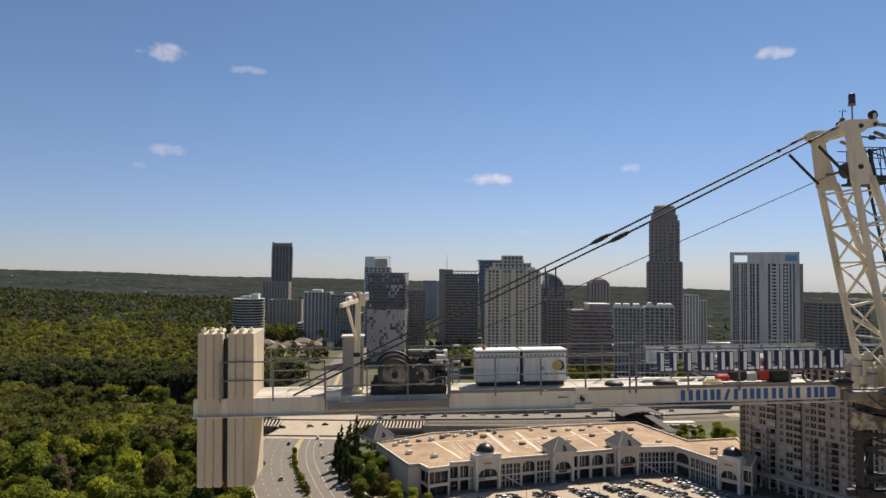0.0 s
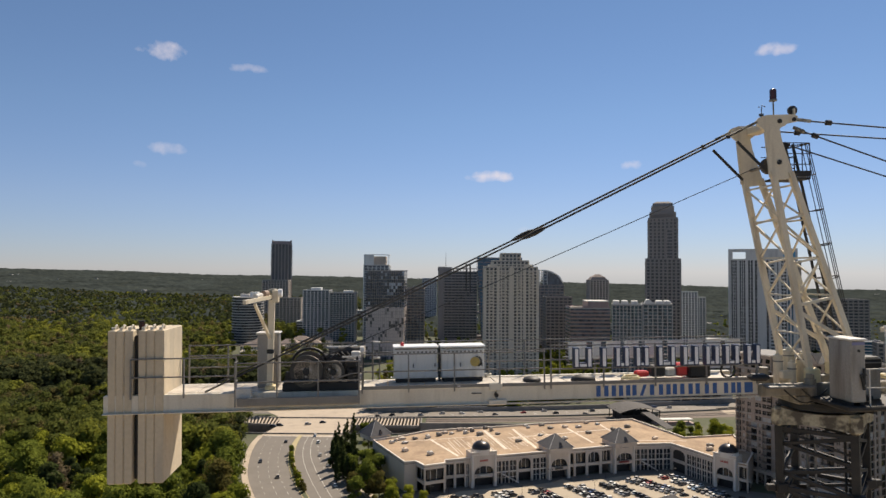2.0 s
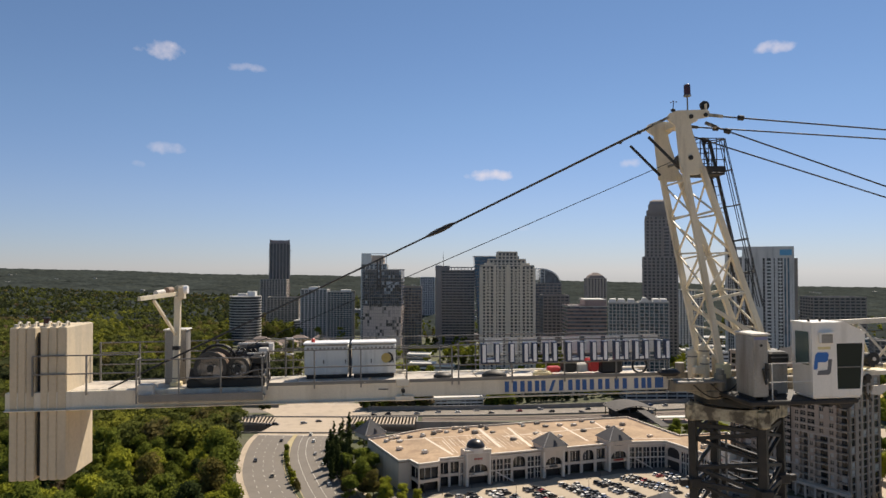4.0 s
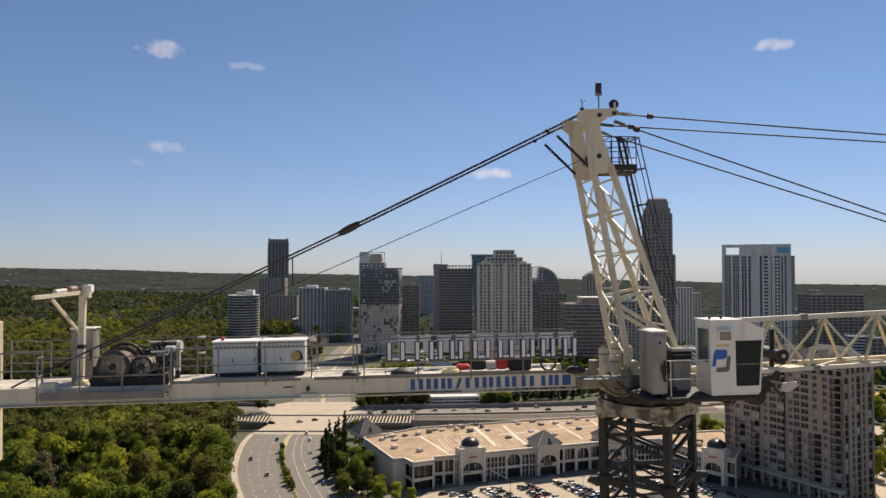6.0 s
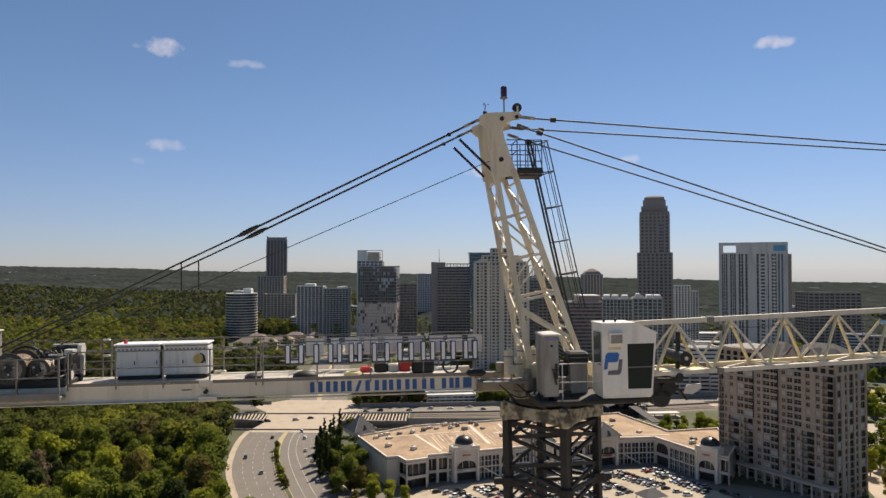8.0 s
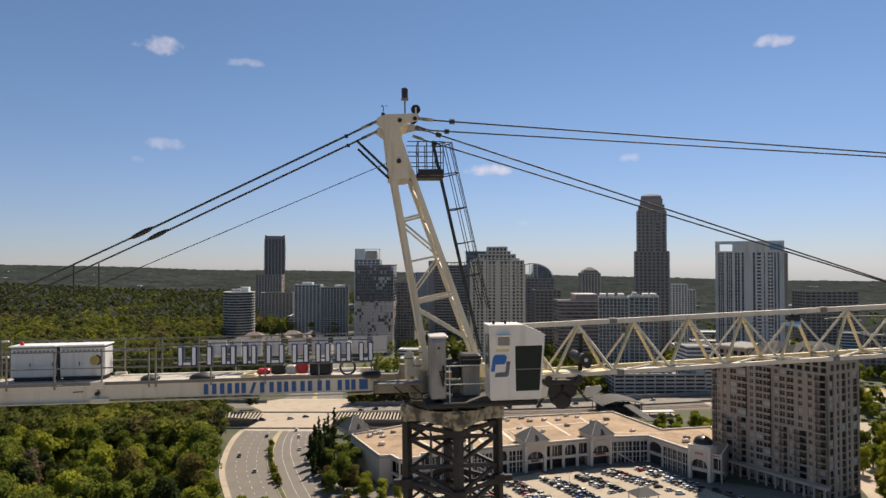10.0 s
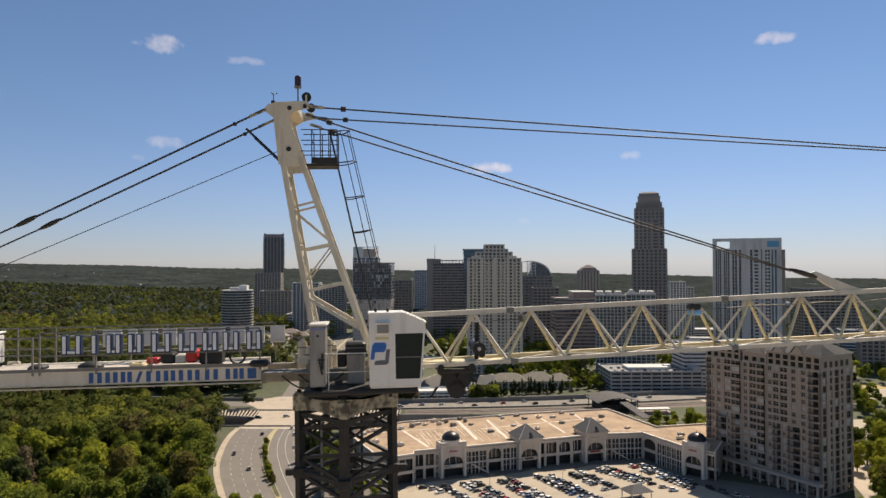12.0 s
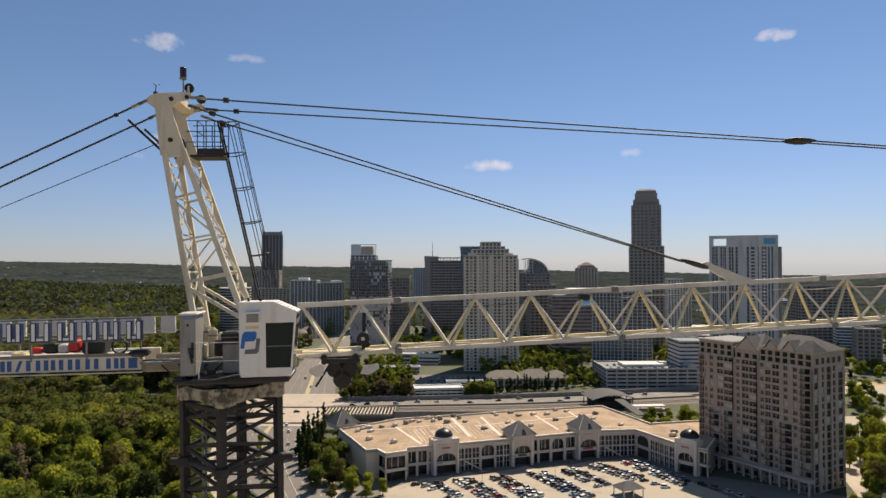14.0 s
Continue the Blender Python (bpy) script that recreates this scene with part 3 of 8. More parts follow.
# electrical cabinet and resistor box beside the cab
cab_el = part("control_cabinet", Geo().cbox((-0.89, -2.6, 101.03), (-0.45, -1.62, 102.78), 0.03), M_CTRL, crane, "tall grey weathered control cabinet")
part("cabinet_cap", Geo().cbox((-0.92, -2.63, 102.78), (-0.38, -1.59, 102.84), 0.02), M_GREYBOX, cab_el)
part("cabinet_stripe", Geo().box((-0.86, -2.606, 102.66), (-0.47, -2.60, 102.74)), material("dull_violet_tape", (0.20, 0.20, 0.33), 0.5), cab_el)
part("cabinet_latch", Geo().cbox((-0.56, -2.66, 101.55), (-0.50, -2.6, 102.0), 0.01).bar((-0.66, -2.64, 101.82), (-0.47, -2.64, 101.82), 0.04).bar((-0.62, -2.64, 101.78), (-0.54, -2.64, 101.40), 0.05), M_DARKST, cab_el)
part("cabinet_door", Geo().cbox((-0.896, -2.5, 101.15), (-0.89, -1.72, 102.6), 0.002), M_CTRL, cab_el)
part("cabinet_lamp", Geo().tube((-0.66, -2.62, 102.5), (-0.66, -2.6, 102.5), 0.04, 10), M_DARKST, cab_el)
for u_ in (-0.82, -0.52):
    part("cabinet_foot", Geo().cbox((u_ - 0.06, -2.5, 100.94), (u_ + 0.06, -1.7, 101.03), 0.01), M_DARKST, cab_el)
res = part("resistor_box", Geo().cbox((0.12, -1.78, 100.95), (0.66, -1.25, 101.84), 0.03), M_CTRL, crane, "grey resistor box with a black hood")
part("resistor_hood", Geo().cbox((0.08, -1.82, 101.84), (0.70, -1.21, 102.20), 0.06), M_BLACK, res)
part("hood_edge", Geo().cbox((0.10, -1.84, 102.02), (0.68, -1.82, 102.06), 0.008), M_STEEL, res)
part("side_box", Geo().cbox((-0.16, -1.6, 101.45), (0.10, -1.3, 101.92), 0.03), M_DARKST, res)
part("junction_box", Geo().cbox((-0.22, -2.3, 101.0), (0.0, -2.1, 101.16), 0.02), M_DARKST, res)
g = Geo().bar((-0.45, -2.62, 101.98), (0.8, -2.62, 101.98), 0.028).bar((-0.45, -2.62, 101.45), (0.8, -2.62, 101.45), 0.02).bar((-0.36, -2.62, 100.94), (-0.36, -2.62, 101.98), 0.025)
part("platform_rail", g, M_GREYBOX, turn)

# driver's cab
CABP = [(0.80, 101.03), (2.28, 101.03), (2.43, 102.74), (2.38, 102.84), (1.80, 103.10), (0.80, 103.10)]
cab = part("cab", Geo().plate([(0.82, 101.05), (1.52, 101.05), (1.52, 103.08), (0.82, 103.08)], -2.68, -1.83), M_WHITE, crane, "white driver's cab with tinted windows")
# near side wall with its window opening, from panels
wall = Geo()
wall.plate([(0.80, 101.03), (1.55, 101.03), (1.55, 103.10), (0.80, 103.10)], -2.72, -2.68)
wall.plate([(1.55, 101.03), (2.28, 101.03), (2.297, 101.22), (1.55, 101.22)], -2.72, -2.68)
wall.plate([(1.55, 102.52), (2.41, 102.52), (2.43, 102.74), (2.38, 102.84), (1.80, 103.10), (1.55, 103.10)], -2.72, -2.68)
wall.plate([(2.245, 101.22), (2.297, 101.22), (2.41, 102.52), (2.358, 102.52)], -2.72, -2.68)
part("side_panel", wall, M_WHITE, cab)
wall = Geo()
wall.plate(CABP, -1.83, -1.79)
part("side_panel", wall, M_WHITE, cab)
part("cab_floor", Geo().cbox((0.82, -2.7, 100.96), (2.26, -1.81, 101.03), 0.02), M_WHITE, cab)
g = Geo().add([(1.80, -2.73, 103.13), (0.78, -2.73, 103.13), (0.78, -1.78, 103.13), (1.80, -1.78, 103.13), (1.80, -2.73, 103.08), (0.78, -2.73, 103.08), (0.78, -1.78, 103.08), (1.80, -1.78, 103.08)], [(0, 1, 2, 3), (7, 6, 5, 4), (0, 4, 5, 1), (1, 5, 6, 2), (2, 6, 7, 3), (3, 7, 4, 0)])
part("roof", g, M_WHITE, cab)
g = Geo().add([(1.80, -2.73, 103.13), (2.46, -2.73, 102.83), (2.46, -1.78, 102.83), (1.80, -1.78, 103.13), (1.80, -2.73, 103.08), (2.44, -2.73, 102.78), (2.44, -1.78, 102.78), (1.80, -1.78, 103.08)], [(0, 1, 2, 3), (7, 6, 5, 4), (0, 4, 5, 1), (1, 5, 6, 2), (2, 6, 7, 3), (3, 7, 4, 0)])
part("roof_slope", g, M_WHITE, cab)
for i in range(6):
    u = 1.88 + i * 0.095
    part("roof_grille_bar", Geo().bar((u, -2.58, 103.13 - (u - 1.80) * 0.455), (u, -1.95, 103.13 - (u - 1.80) * 0.455), 0.035, 0.03), M_CREAM2, cab)
win = part("side_window", Geo().plate([(1.55, 101.22), (2.245, 101.22), (2.358, 102.52), (1.55, 102.52)], -2.705, -2.695), M_GLASSD, cab, "dark tinted cab window")
part("window_bar", Geo().cbox((1.55, -2.73, 101.83), (2.30, -2.705, 101.86), 0.005), M_STEEL, win)
g = Geo().add([(2.29, -2.64, 101.1), (2.29, -1.86, 101.1), (2.43, -1.86, 102.72), (2.43, -2.64, 102.72), (2.27, -2.64, 101.1), (2.27, -1.86, 101.1), (2.41, -1.86, 102.72), (2.41, -2.64, 102.72)], [(0, 1, 2, 3), (7, 6, 5, 4), (0, 4, 5, 1), (1, 5, 6, 2), (2, 6, 7, 3), (3, 7, 4, 0)])
part("front_window", g, M_GLASSD, cab, "dark tinted cab window")
part("rear_window", Geo().plate([(0.795, 101.9), (0.805, 101.9), (0.805, 102.85), (0.795, 102.85)], -2.56, -1.96), material("greenish_cab_glass", (0.10, 0.14, 0.13), 0.1, bump=0, var=0.05), cab)
vent = part("air_conditioner", Geo().cbox((1.0, -2.82, 102.53), (1.40, -2.72, 102.84), 0.02), M_WHITE, cab, "small white air conditioner with a dark grille")
part("vent_screen", Geo().cbox((1.03, -2.83, 102.55), (1.37, -2.82, 102.80), 0.004), M_CTRL, vent)
part("vent_hood", Geo().cbox((0.99, -2.86, 102.81), (1.41, -2.72, 102.85), 0.008), M_WHITE, vent)
part("emblem_block", Geo().plate([(0.83, 101.80), (0.94, 101.80), (0.97, 102.00), (1.22, 102.00), (1.27, 102.06), (1.30, 102.22), (1.25, 102.28), (0.96, 102.28), (0.89, 102.20)], -2.728, -2.72), M_LOGOB, cab, "bright blue painted shape")
part("emblem_block", Geo().plate([(0.94, 101.64), (1.29, 101.64), (1.35, 101.70), (1.40, 102.08), (1.29, 102.08), (1.25, 101.78), (0.97, 101.76)], -2.728, -2.72), M_LOGOG, cab, "dark grey painted shape")
part("emblem_band", Geo().box((0.98, -2.726, 102.36), (1.36, -2.72, 102.44)), material("faded_yellow_tape", (0.62, 0.54, 0.28), 0.5), cab)
part("cab_lamp", Geo().tube((2.0, -2.2, 100.96), (2.0, -2.2, 100.82), 0.14, 14), M_YELLOW, cab)
for u in (1.0, 1.35):
    part("roof_fitting", Geo().tube((u, -2.3, 103.13), (u, -2.3, 103.22), 0.035, 8).dome((u, -2.3, 103.2), 0.05, 0.04, 8, 3), M_DARKST, cab)

# tower head
head = part("tower_head", Geo().cbox((-1.75, -0.56, 109.38), (-1.35, 1.04, 109.62), 0.02), M_CREAM, crane, "cream lattice tower head with plate cheeks")
PLATE = [(-2.42, 109.46), (-2.30, 109.60), (-2.05, 109.69), (-1.10, 109.73), (-1.0, 109.66), (-1.02, 109.50), (-1.40, 109.42), (-1.62, 109.26), (-1.55, 108.9), (-1.16, 107.72), (-1.44, 107.66), (-1.72, 107.64), (-1.98, 107.72), (-2.12, 109.20), (-2.36, 109.38)]
for v in (-0.63, 1.04):
    plate = part("cheek_plate", Geo().plate(PLATE, v, v + 0.06), M_CREAM, head)
    for u, ww, r in ((-1.62, 109.50, 0.07), (-1.14, 109.56, 0.065), (-1.66, 108.20, 0.075)):
        o = v - 0.04 if v < 0 else v + 0.06
        part("pin_boss", Geo().tube((u, o, ww), (u, o + 0.04, ww), r, 14), M_DARKST, plate)
    s = -1 if v < 0 else 1
    vv = -0.60 if s < 0 else 1.07
    vb = -0.68 if s < 0 else 0.75
    part("head_leg", Geo().bar((-1.86, vv, 107.9), (-0.78, vb, 101.3), 0.15, 0.17, up=(1, 0, 0)), M_CREAM, head)
    part("head_leg", Geo().bar((-1.29, vv, 107.9), (0.97, vb, 101.3), 0.15, 0.17, up=(1, 0, 0)), M_CREAM, head)

    def on_l(w_):
        t = (107.9 - w_) / 6.6
        return (-1.86 + 1.08 * t, vv + (vb - vv) * t, w_)

    def on_r(w_):
        t = (107.9 - w_) / 6.6
        return (-1.29 + 2.26 * t, vv + (vb - vv) * t, w_)

    for wa, wb, th in ((106.35, 106.55, 0.07), (105.0, 105.2, 0.06), (103.7, 103.95, 0.09)):
        part("head_brace", Geo().bar(on_l(wa), on_r(wb), th), M_CREAM, head)
    for wa, wb, th in ((106.3, 105.25, 0.06), (104.0, 105.15, 0.05), (103.5, 102.45, 0.11)):
        part("head_brace", Geo().bar(on_l(wa), on_r(wb), th), M_CREAM, head)
    part("leg_foot", Geo().cbox((-0.98, vb - 0.16, 101.3), (-0.58, vb + 0.16, 101.75), 0.04), M_YELLOW, head)
    part("leg_foot", Geo().cbox((0.73, vb - 0.16, 101.3), (1.13, vb + 0.16, 101.75), 0.04), M_YELLOW, head)
for lft in (True, False):
    lev = [107.5, 106.4, 105.2, 104.0, 102.8, 101.7]

    def side(w_, s):
        t = (107.9 - w_) / 6.6
        u = -1.86 + 1.08 * t if lft else -1.29 + 2.26 * t
        return (u, -0.60 - 0.08 * t if s < 0 else 1.07 - 0.32 * t, w_)

    for a, b in zip(lev, lev[1:]):
        part("head_lacing", Geo().bar(side(a, -1), side(b, 1), 0.05), M_CREAM, head)
        part("head_lacing", Geo().bar(side(a, 1), side(b, -1), 0.05), M_CREAM, head)
        part("head_lacing", Geo().bar(side(a, -1), side(a, 1), 0.055), M_CREAM, head)
beacon = part("beacon", Geo().tube((-1.42, 0, 110.34), (-1.42, 0, 110.66), 0.105, 14).dome((-1.42, 0, 110.66), 0.105, 0.05, 14, 3), M_BEACON, crane, "dark red obstruction beacon on a pole")
part("beacon_pole", Geo().tube((-1.42, 0, 109.6), (-1.42, 0, 110.34), 0.025, 8), M_STEEL, beacon)
part("beacon_base", Geo().tube((-1.42, 0, 110.30), (-1.42, 0, 110.35), 0.12, 14), M_STEEL, beacon)
pul = part("head_pulley", Geo().tube((-1.10, -0.54, 109.88), (-1.10, -0.46, 109.88), 0.15, 20), M_BLACK, crane, "black grooved rope pulley")
part("pulley_bracket", Geo().bar((-1.10, -0.57, 109.62), (-1.10, -0.57, 109.92), 0.05, 0.1), M_CREAM, pul)
pul = part("head_pulley", Geo().tube((-1.10, 0.96, 109.88), (-1.10, 1.04, 109.88), 0.15, 20), M_BLACK, crane, "black grooved rope pulley")
part("pulley_bracket", Geo().bar((-1.10, 1.07, 109.62), (-1.10, 1.07, 109.92), 0.05, 0.1), M_CREAM, pul)
an = part("wind_gauge", Geo().tube((-2.15, -0.5, 109.66), (-2.12, -0.5, 109.98), 0.014, 6), M_DARKST, crane, "small cup wind gauge")
for a in (0, 120, 240):
    part("cup", Geo().dome((-2.12 + 0.09 * math.cos(radians(a)), -0.5 + 0.09 * math.sin(radians(a)), 109.98), 0.03, 0.03, 8, 3), M_DARKST, an)
part("gauge_foot", Geo().cbox((-2.2, -0.55, 109.68), (-2.08, -0.45, 109.76), 0.01), M_DARKST, an)
for s in (-1, 1):
    part("rear_strut", Geo().bar((-1.95, -0.52 if s < 0 else 1.0, 107.86), (-2.98, -0.52 if s < 0 else 1.0, 108.86), 0.055, 0.075), M_DARKST, head, "dark rope guide strut")
part("rope_sheave", Geo().tube((-1.62, -0.1, 108.18), (-1.62, 0.1, 108.18), 0.26, 24), M_BLACK, head, "black rope sheave between the cheeks")
part("sheave_axle", Geo().tube((-1.62, -0.57, 108.18), (-1.62, 1.04, 108.18), 0.05, 10), M_STEEL, head)

# service platform and caged ladder
plat = part("head_platform", Geo().cbox((-1.25, -0.42, 107.76), (-0.16, 0.42, 107.84), 0.015), M_DARKST, crane, "dark grating platform with railing on the tower head")
part("toe_board", Geo().cbox((-1.0, -0.44, 107.84), (-0.16, -0.41, 108.04), 0.01), M_DARKST, plat)
part("toe_board", Geo().cbox((-1.0, 0.41, 107.84), (-0.16, 0.44, 108.04), 0.01), M_DARKST, plat)
for v in (-0.42, 0.42):
    for u in (-1.0, -0.72, -0.45, -0.18):
        part("railing_post", Geo().tube((u, v, 107.84), (u, v, 108.95), 0.017, 6), M_DARKST, plat)
    for ww in (108.95, 108.6, 108.25):
        part("railing_rail", Geo().tube((-1.35, v, ww), (-0.18, v, ww), 0.016, 6), M_DARKST, plat)
for ww in (108.95, 108.6):
    part("railing_rail", Geo().tube((-1.0, -0.42, ww), (-1.0, 0.42, ww), 0.016, 6), M_DARKST, plat)


def lad(w_):
    """The ladder's line, leaning with the head."""
    return -0.43 + (108.9 - w_) * 0.215


ladder = part("ladder", Geo().bar((lad(109.0), -0.2, 109.0), (lad(102.0), -0.2, 102.0), 0.09, 0.05), M_DARKST, crane, "dark steel ladder in a hooped cage")
part("ladder_rail", Geo().bar((lad(109.0), 0.2, 109.0), (lad(102.0), 0.2, 102.0), 0.09, 0.05), M_DARKST, ladder)
for i in range(24):
    w_ = 108.9 - i * 0.29
    part("rung", Geo().tube((lad(w_), -0.2, w_), (lad(w_), 0.2, w_), 0.013, 6), M_DARKST, ladder)
HOOPS = (108.95, 107.92, 106.75, 105.6, 104.5)
for w_ in HOOPS:
    g = Geo()
    pts = []
    for i in range(15):
        a = -math.pi / 2 + math.pi * i / 14
        pts.append((lad(w_) + 0.08 + 0.56 * max(math.cos(a), 0) ** 0.7, 0.34 * math.sin(a), w_ + 0.10 * math.cos(a)))
    pts = [(lad(w_), -0.2, w_)] + pts + [(lad(w_), 0.2, w_)]
    part("hoop", g.poly_tube(pts, 0.020, 6), M_DARKST, ladder)
for a in (-70, -35, 0, 35, 70):
    a = radians(a)
    du, dv = 0.08 + 0.56 * math.cos(a) ** 0.7, 0.34 * math.sin(a)
    part("cage_bar", Geo().tube((lad(108.95) + du, dv, 109.02), (lad(103.3) + du, dv, 103.4), 0.014, 6), M_DARKST, ladder)
g = Geo()
ladder.location = (0, 0.72, 0)
plat.location = (0, 0.45, 0)

# ties
JS = 0.0293


def top_w(u):
    return 102.84 + (u - 2.3) * JS


def bot_w(u):
    return 101.24 + (u - 2.3) * JS


for s in (-1, 1):
    v = -0.6 if s < 0 else 1.05
    vl = -0.6 if s < 0 else 1.02
    hi = 0.02 if s > 0 else 0.0
    tie = part("rear_tie", Geo().tube((-2.36, v, 109.46), (-9.35, vl, 106.07 + hi), 0.033, 8), M_CABLE, crane, "dark steel rear tie bar")
    part("tie_bar", Geo().tube((-9.35, vl, 106.07 + hi), (-19.2, vl * 0.9, 101.45 + hi), 0.027, 8), M_CABLE, tie)
    g = Geo().loft([[(-9.15 - hi * 2.2 - du, vl + r * math.cos(a), 106.17 + hi * 0.5 - du * 0.48 + r * math.sin(a)) for a in [2 * math.pi * i / 8 for i in range(8)]] for du, r in ((0, 0.03), (0.15, 0.075), (0.35, 0.09), (0.55, 0.075), (0.72, 0.03))])
    part("shackle", g, M_DARKST, tie)
    part("tie_clamp", Geo().cbox((-3.37, v - 0.04, 108.93), (-3.25, v + 0.04, 109.05), 0.02), M_DARKST, tie)
    part("tie_eye", Geo().bar((-2.34, v, 109.47), (-2.85, v, 109.23), 0.06, 0.085), M_RUSTY, tie)
    part("rope_hanger", Geo().tube((-11.45 + 0.05 * s, vl, 105.08 + hi), (-11.45 + 0.05 * s, vl, 104.2), 0.022, 6), M_DARKST, tie)
    # upper front tie, far along the jib
    up = part("front_tie", Geo().tube((-1.05, v, 109.55), (19.6, vl * 0.25, 108.31), 0.026, 8), M_CABLE, crane, "dark steel front tie bar")
    part("tie_ball", Geo().tube((-0.02, v * 0.97, 109.49), (0.14, v * 0.97, 109.48), 0.085, 12), M_DARKST, up)
    part("tie_fork", Geo().bar((-1.05, v, 109.57), (-0.55, v, 109.52), 0.07, 0.09), M_RUSTY, up)
    part("tie_bar", Geo().poly_tube([(20.3, v * 0.25, 108.28), (31, v * 0.25, 107.6), (51.5, 0, 104.35)], 0.028, 8), M_CABLE, up)
    g = Geo().loft([[(19.4 + du, v * 0.25 + r * math.cos(a), 108.34 - du * 0.055 + r * math.sin(a)) for a in [2 * math.pi * i / 8 for i in range(8)]] for du, r in ((0, 0.03), (0.2, 0.08), (0.5, 0.1), (0.8, 0.08), (1.05, 0.03))])
    part("tie_coupling", g, M_DARKST, up)
    # lower front tie to the middle of the jib
    ue = 15.5
    lo = part("front_tie", Geo().tube((-1.12, v * 0.95, 109.30), (ue, v * 0.12, 104.05), 0.026, 8), M_CABLE, crane, "dark steel front tie bar")
    part("tie_ball", Geo().tube((-0.46, v * 0.92, 109.09), (-0.30, v * 0.92, 109.04), 0.085, 12), M_DARKST, lo)
    part("tie_fork", Geo().bar((-1.12, v * 0.95, 109.32), (-0.75, v * 0.93, 109.19), 0.07, 0.09), M_RUSTY, lo)
part("tie_coupling", Geo().loft([[(15.35 + du, r * 1.5 * math.cos(a), 104.14 - du * 0.31 + r * math.sin(a)) for a in [2 * math.pi * i / 8 for i in range(8)]] for du, r in ((0, 0.03), (0.2, 0.08), (0.5, 0.10), (0.85, 0.09), (1.0, 0.05))]), M_DARKST, crane, "dark tie coupling with pins")
part("tie_lug", Geo().plate([(16.1, 103.98), (16.3, 104.04), (17.6, 103.52), (18.1, 103.36), (17.2, 103.30), (16.6, 103.62)], -0.05, 0.05), M_CREAM2, crane, "pale cream plate lug on the jib")
part("hoist_rope", Geo().tube((-1.9, -0.4, 108.22), (-16.4, -0.2, 102.1), 0.013, 6), M_CABLE, crane, "thin steel hoist rope")

# jib
jib = part("jib", Geo().bar((2.15, 0, top_w(2.15)), (52, 0, top_w(52)), 0.16, 0.16), M_CREAM2, crane, "cream triangular lattice jib")
# far chord yellow, near chord greyer: sunlit and shaded tones of one paint
for v in (-0.6, 0.6):
    part("bottom_chord", Geo().bar((1.8, v, bot_w(1.8)), (52, v, bot_w(52)), 0.13, 0.13), M_CREAM2 if v < 0 else M_YELLOW, jib)
tops = [2.32 + 1.92 * k for k in range(26)]
bots = [3.30 + 1.92 * k for k in range(25)]
for v in (-0.6, 0.6):
    for k, tb in enumerate(bots):
        for tu in (tops[k], tops[k + 1]):
            mat_ = M_CREAM2 if (v < 0) == (tu < tb) else M_YELLOW
            part("jib_diagonal", Geo().bar((tu, 0.04 * (1 if v > 0 else -1), top_w(tu) - 0.05), (tb, v, bot_w(tb) + 0.04), 0.075, 0.075), mat_, jib)
for k, tb in enumerate(bots[:-1]):
    part("jib_lacing", Geo().bar((tb, -0.6, bot_w(tb)), (tb, 0.6, bot_w(tb)), 0.06), M_YELLOW, jib)
    a, b = (-0.6, 0.6) if k % 2 else (0.6, -0.6)
    part("jib_lacing", Geo().bar((tb, a, bot_w(tb)), (tb + 1.92, b, bot_w(tb + 1.92)), 0.06), M_CREAM2, jib)
for u in (5.45, 12.95, 20.6, 28.2, 35.8, 43.4):
    part("chord_joint", Geo().cbox((u - 0.14, -0.1, top_w(u) - 0.11), (u + 0.14, 0.1, top_w(u) + 0.11), 0.03), M_STEEL, jib)
    for v in (-0.6, 0.6):
        part("chord_joint", Geo().cbox((u - 0.12, v - 0.085, bot_w(u) - 0.09), (u + 0.12, v + 0.085, bot_w(u) + 0.09), 0.02), M_STEEL, jib)
part("jib_walkway", Geo().box((2.3, -0.26, bot_w(2.3) - 0.02), (5.2, 0.26, bot_w(5.2) - 0.0)), M_YELLOW, jib)
part("number_disc", Geo().tube((5.84, -0.14, 102.66), (5.84, -0.11, 102.66), 0.14, 18), M_RUSTY, jib, "worn round sign plate on the jib")
bx = part("rope_motor", Geo().cbox((11.68, -0.2, 102.8), (12.05, 0.2, 103.0), 0.05), M_BLACK, jib, "black motor with a light blue tray")
part("motor_tray", Geo().cbox((11.70, -0.18, 102.62), (12.06, 0.18, 102.78), 0.03), M_SKYBLUE, bx)
part("catenary_rope", Geo().poly_tube([(13.2 + i * 1.2, 0.25, 102.82 + 0.06 * (i % 2) + i * 0.025) for i in range(12)], 0.016, 6), M_CREAM2, jib)
part("catenary_rope", Geo().poly_tube([(4.4 + i * 1.5, -0.1, 102.58 + i * 0.044) for i in range(18)], 0.009, 5), M_CABLE, jib)
# trolley winch on the jib and the trolley below
tw = part("trolley_winch", Geo().tube((4.3, -0.62, 101.75), (4.3, 0.75, 101.75), 0.17, 18), M_BLACK, crane, "black rope winch standing on the jib")
part("winch_post", Geo().bar((4.30, 0.0, 101.3), (4.34, 0.0, 102.62), 0.10, 0.12), M_BLACK, tw)
part("winch_motor", Geo().tube((4.42, -0.45, 101.55), (4.42, -0.1, 101.55), 0.11, 14), M_DARKST, tw)
part("winch_flange", Geo().tube((4.3, -0.66, 101.75), (4.3, -0.62, 101.75), 0.21, 16), M_BLACK, tw)
part("winch_hub", Geo().tube((4.3, -0.69, 101.75), (4.3, -0.66, 101.75), 0.06, 12), M_GREYBOX, tw)
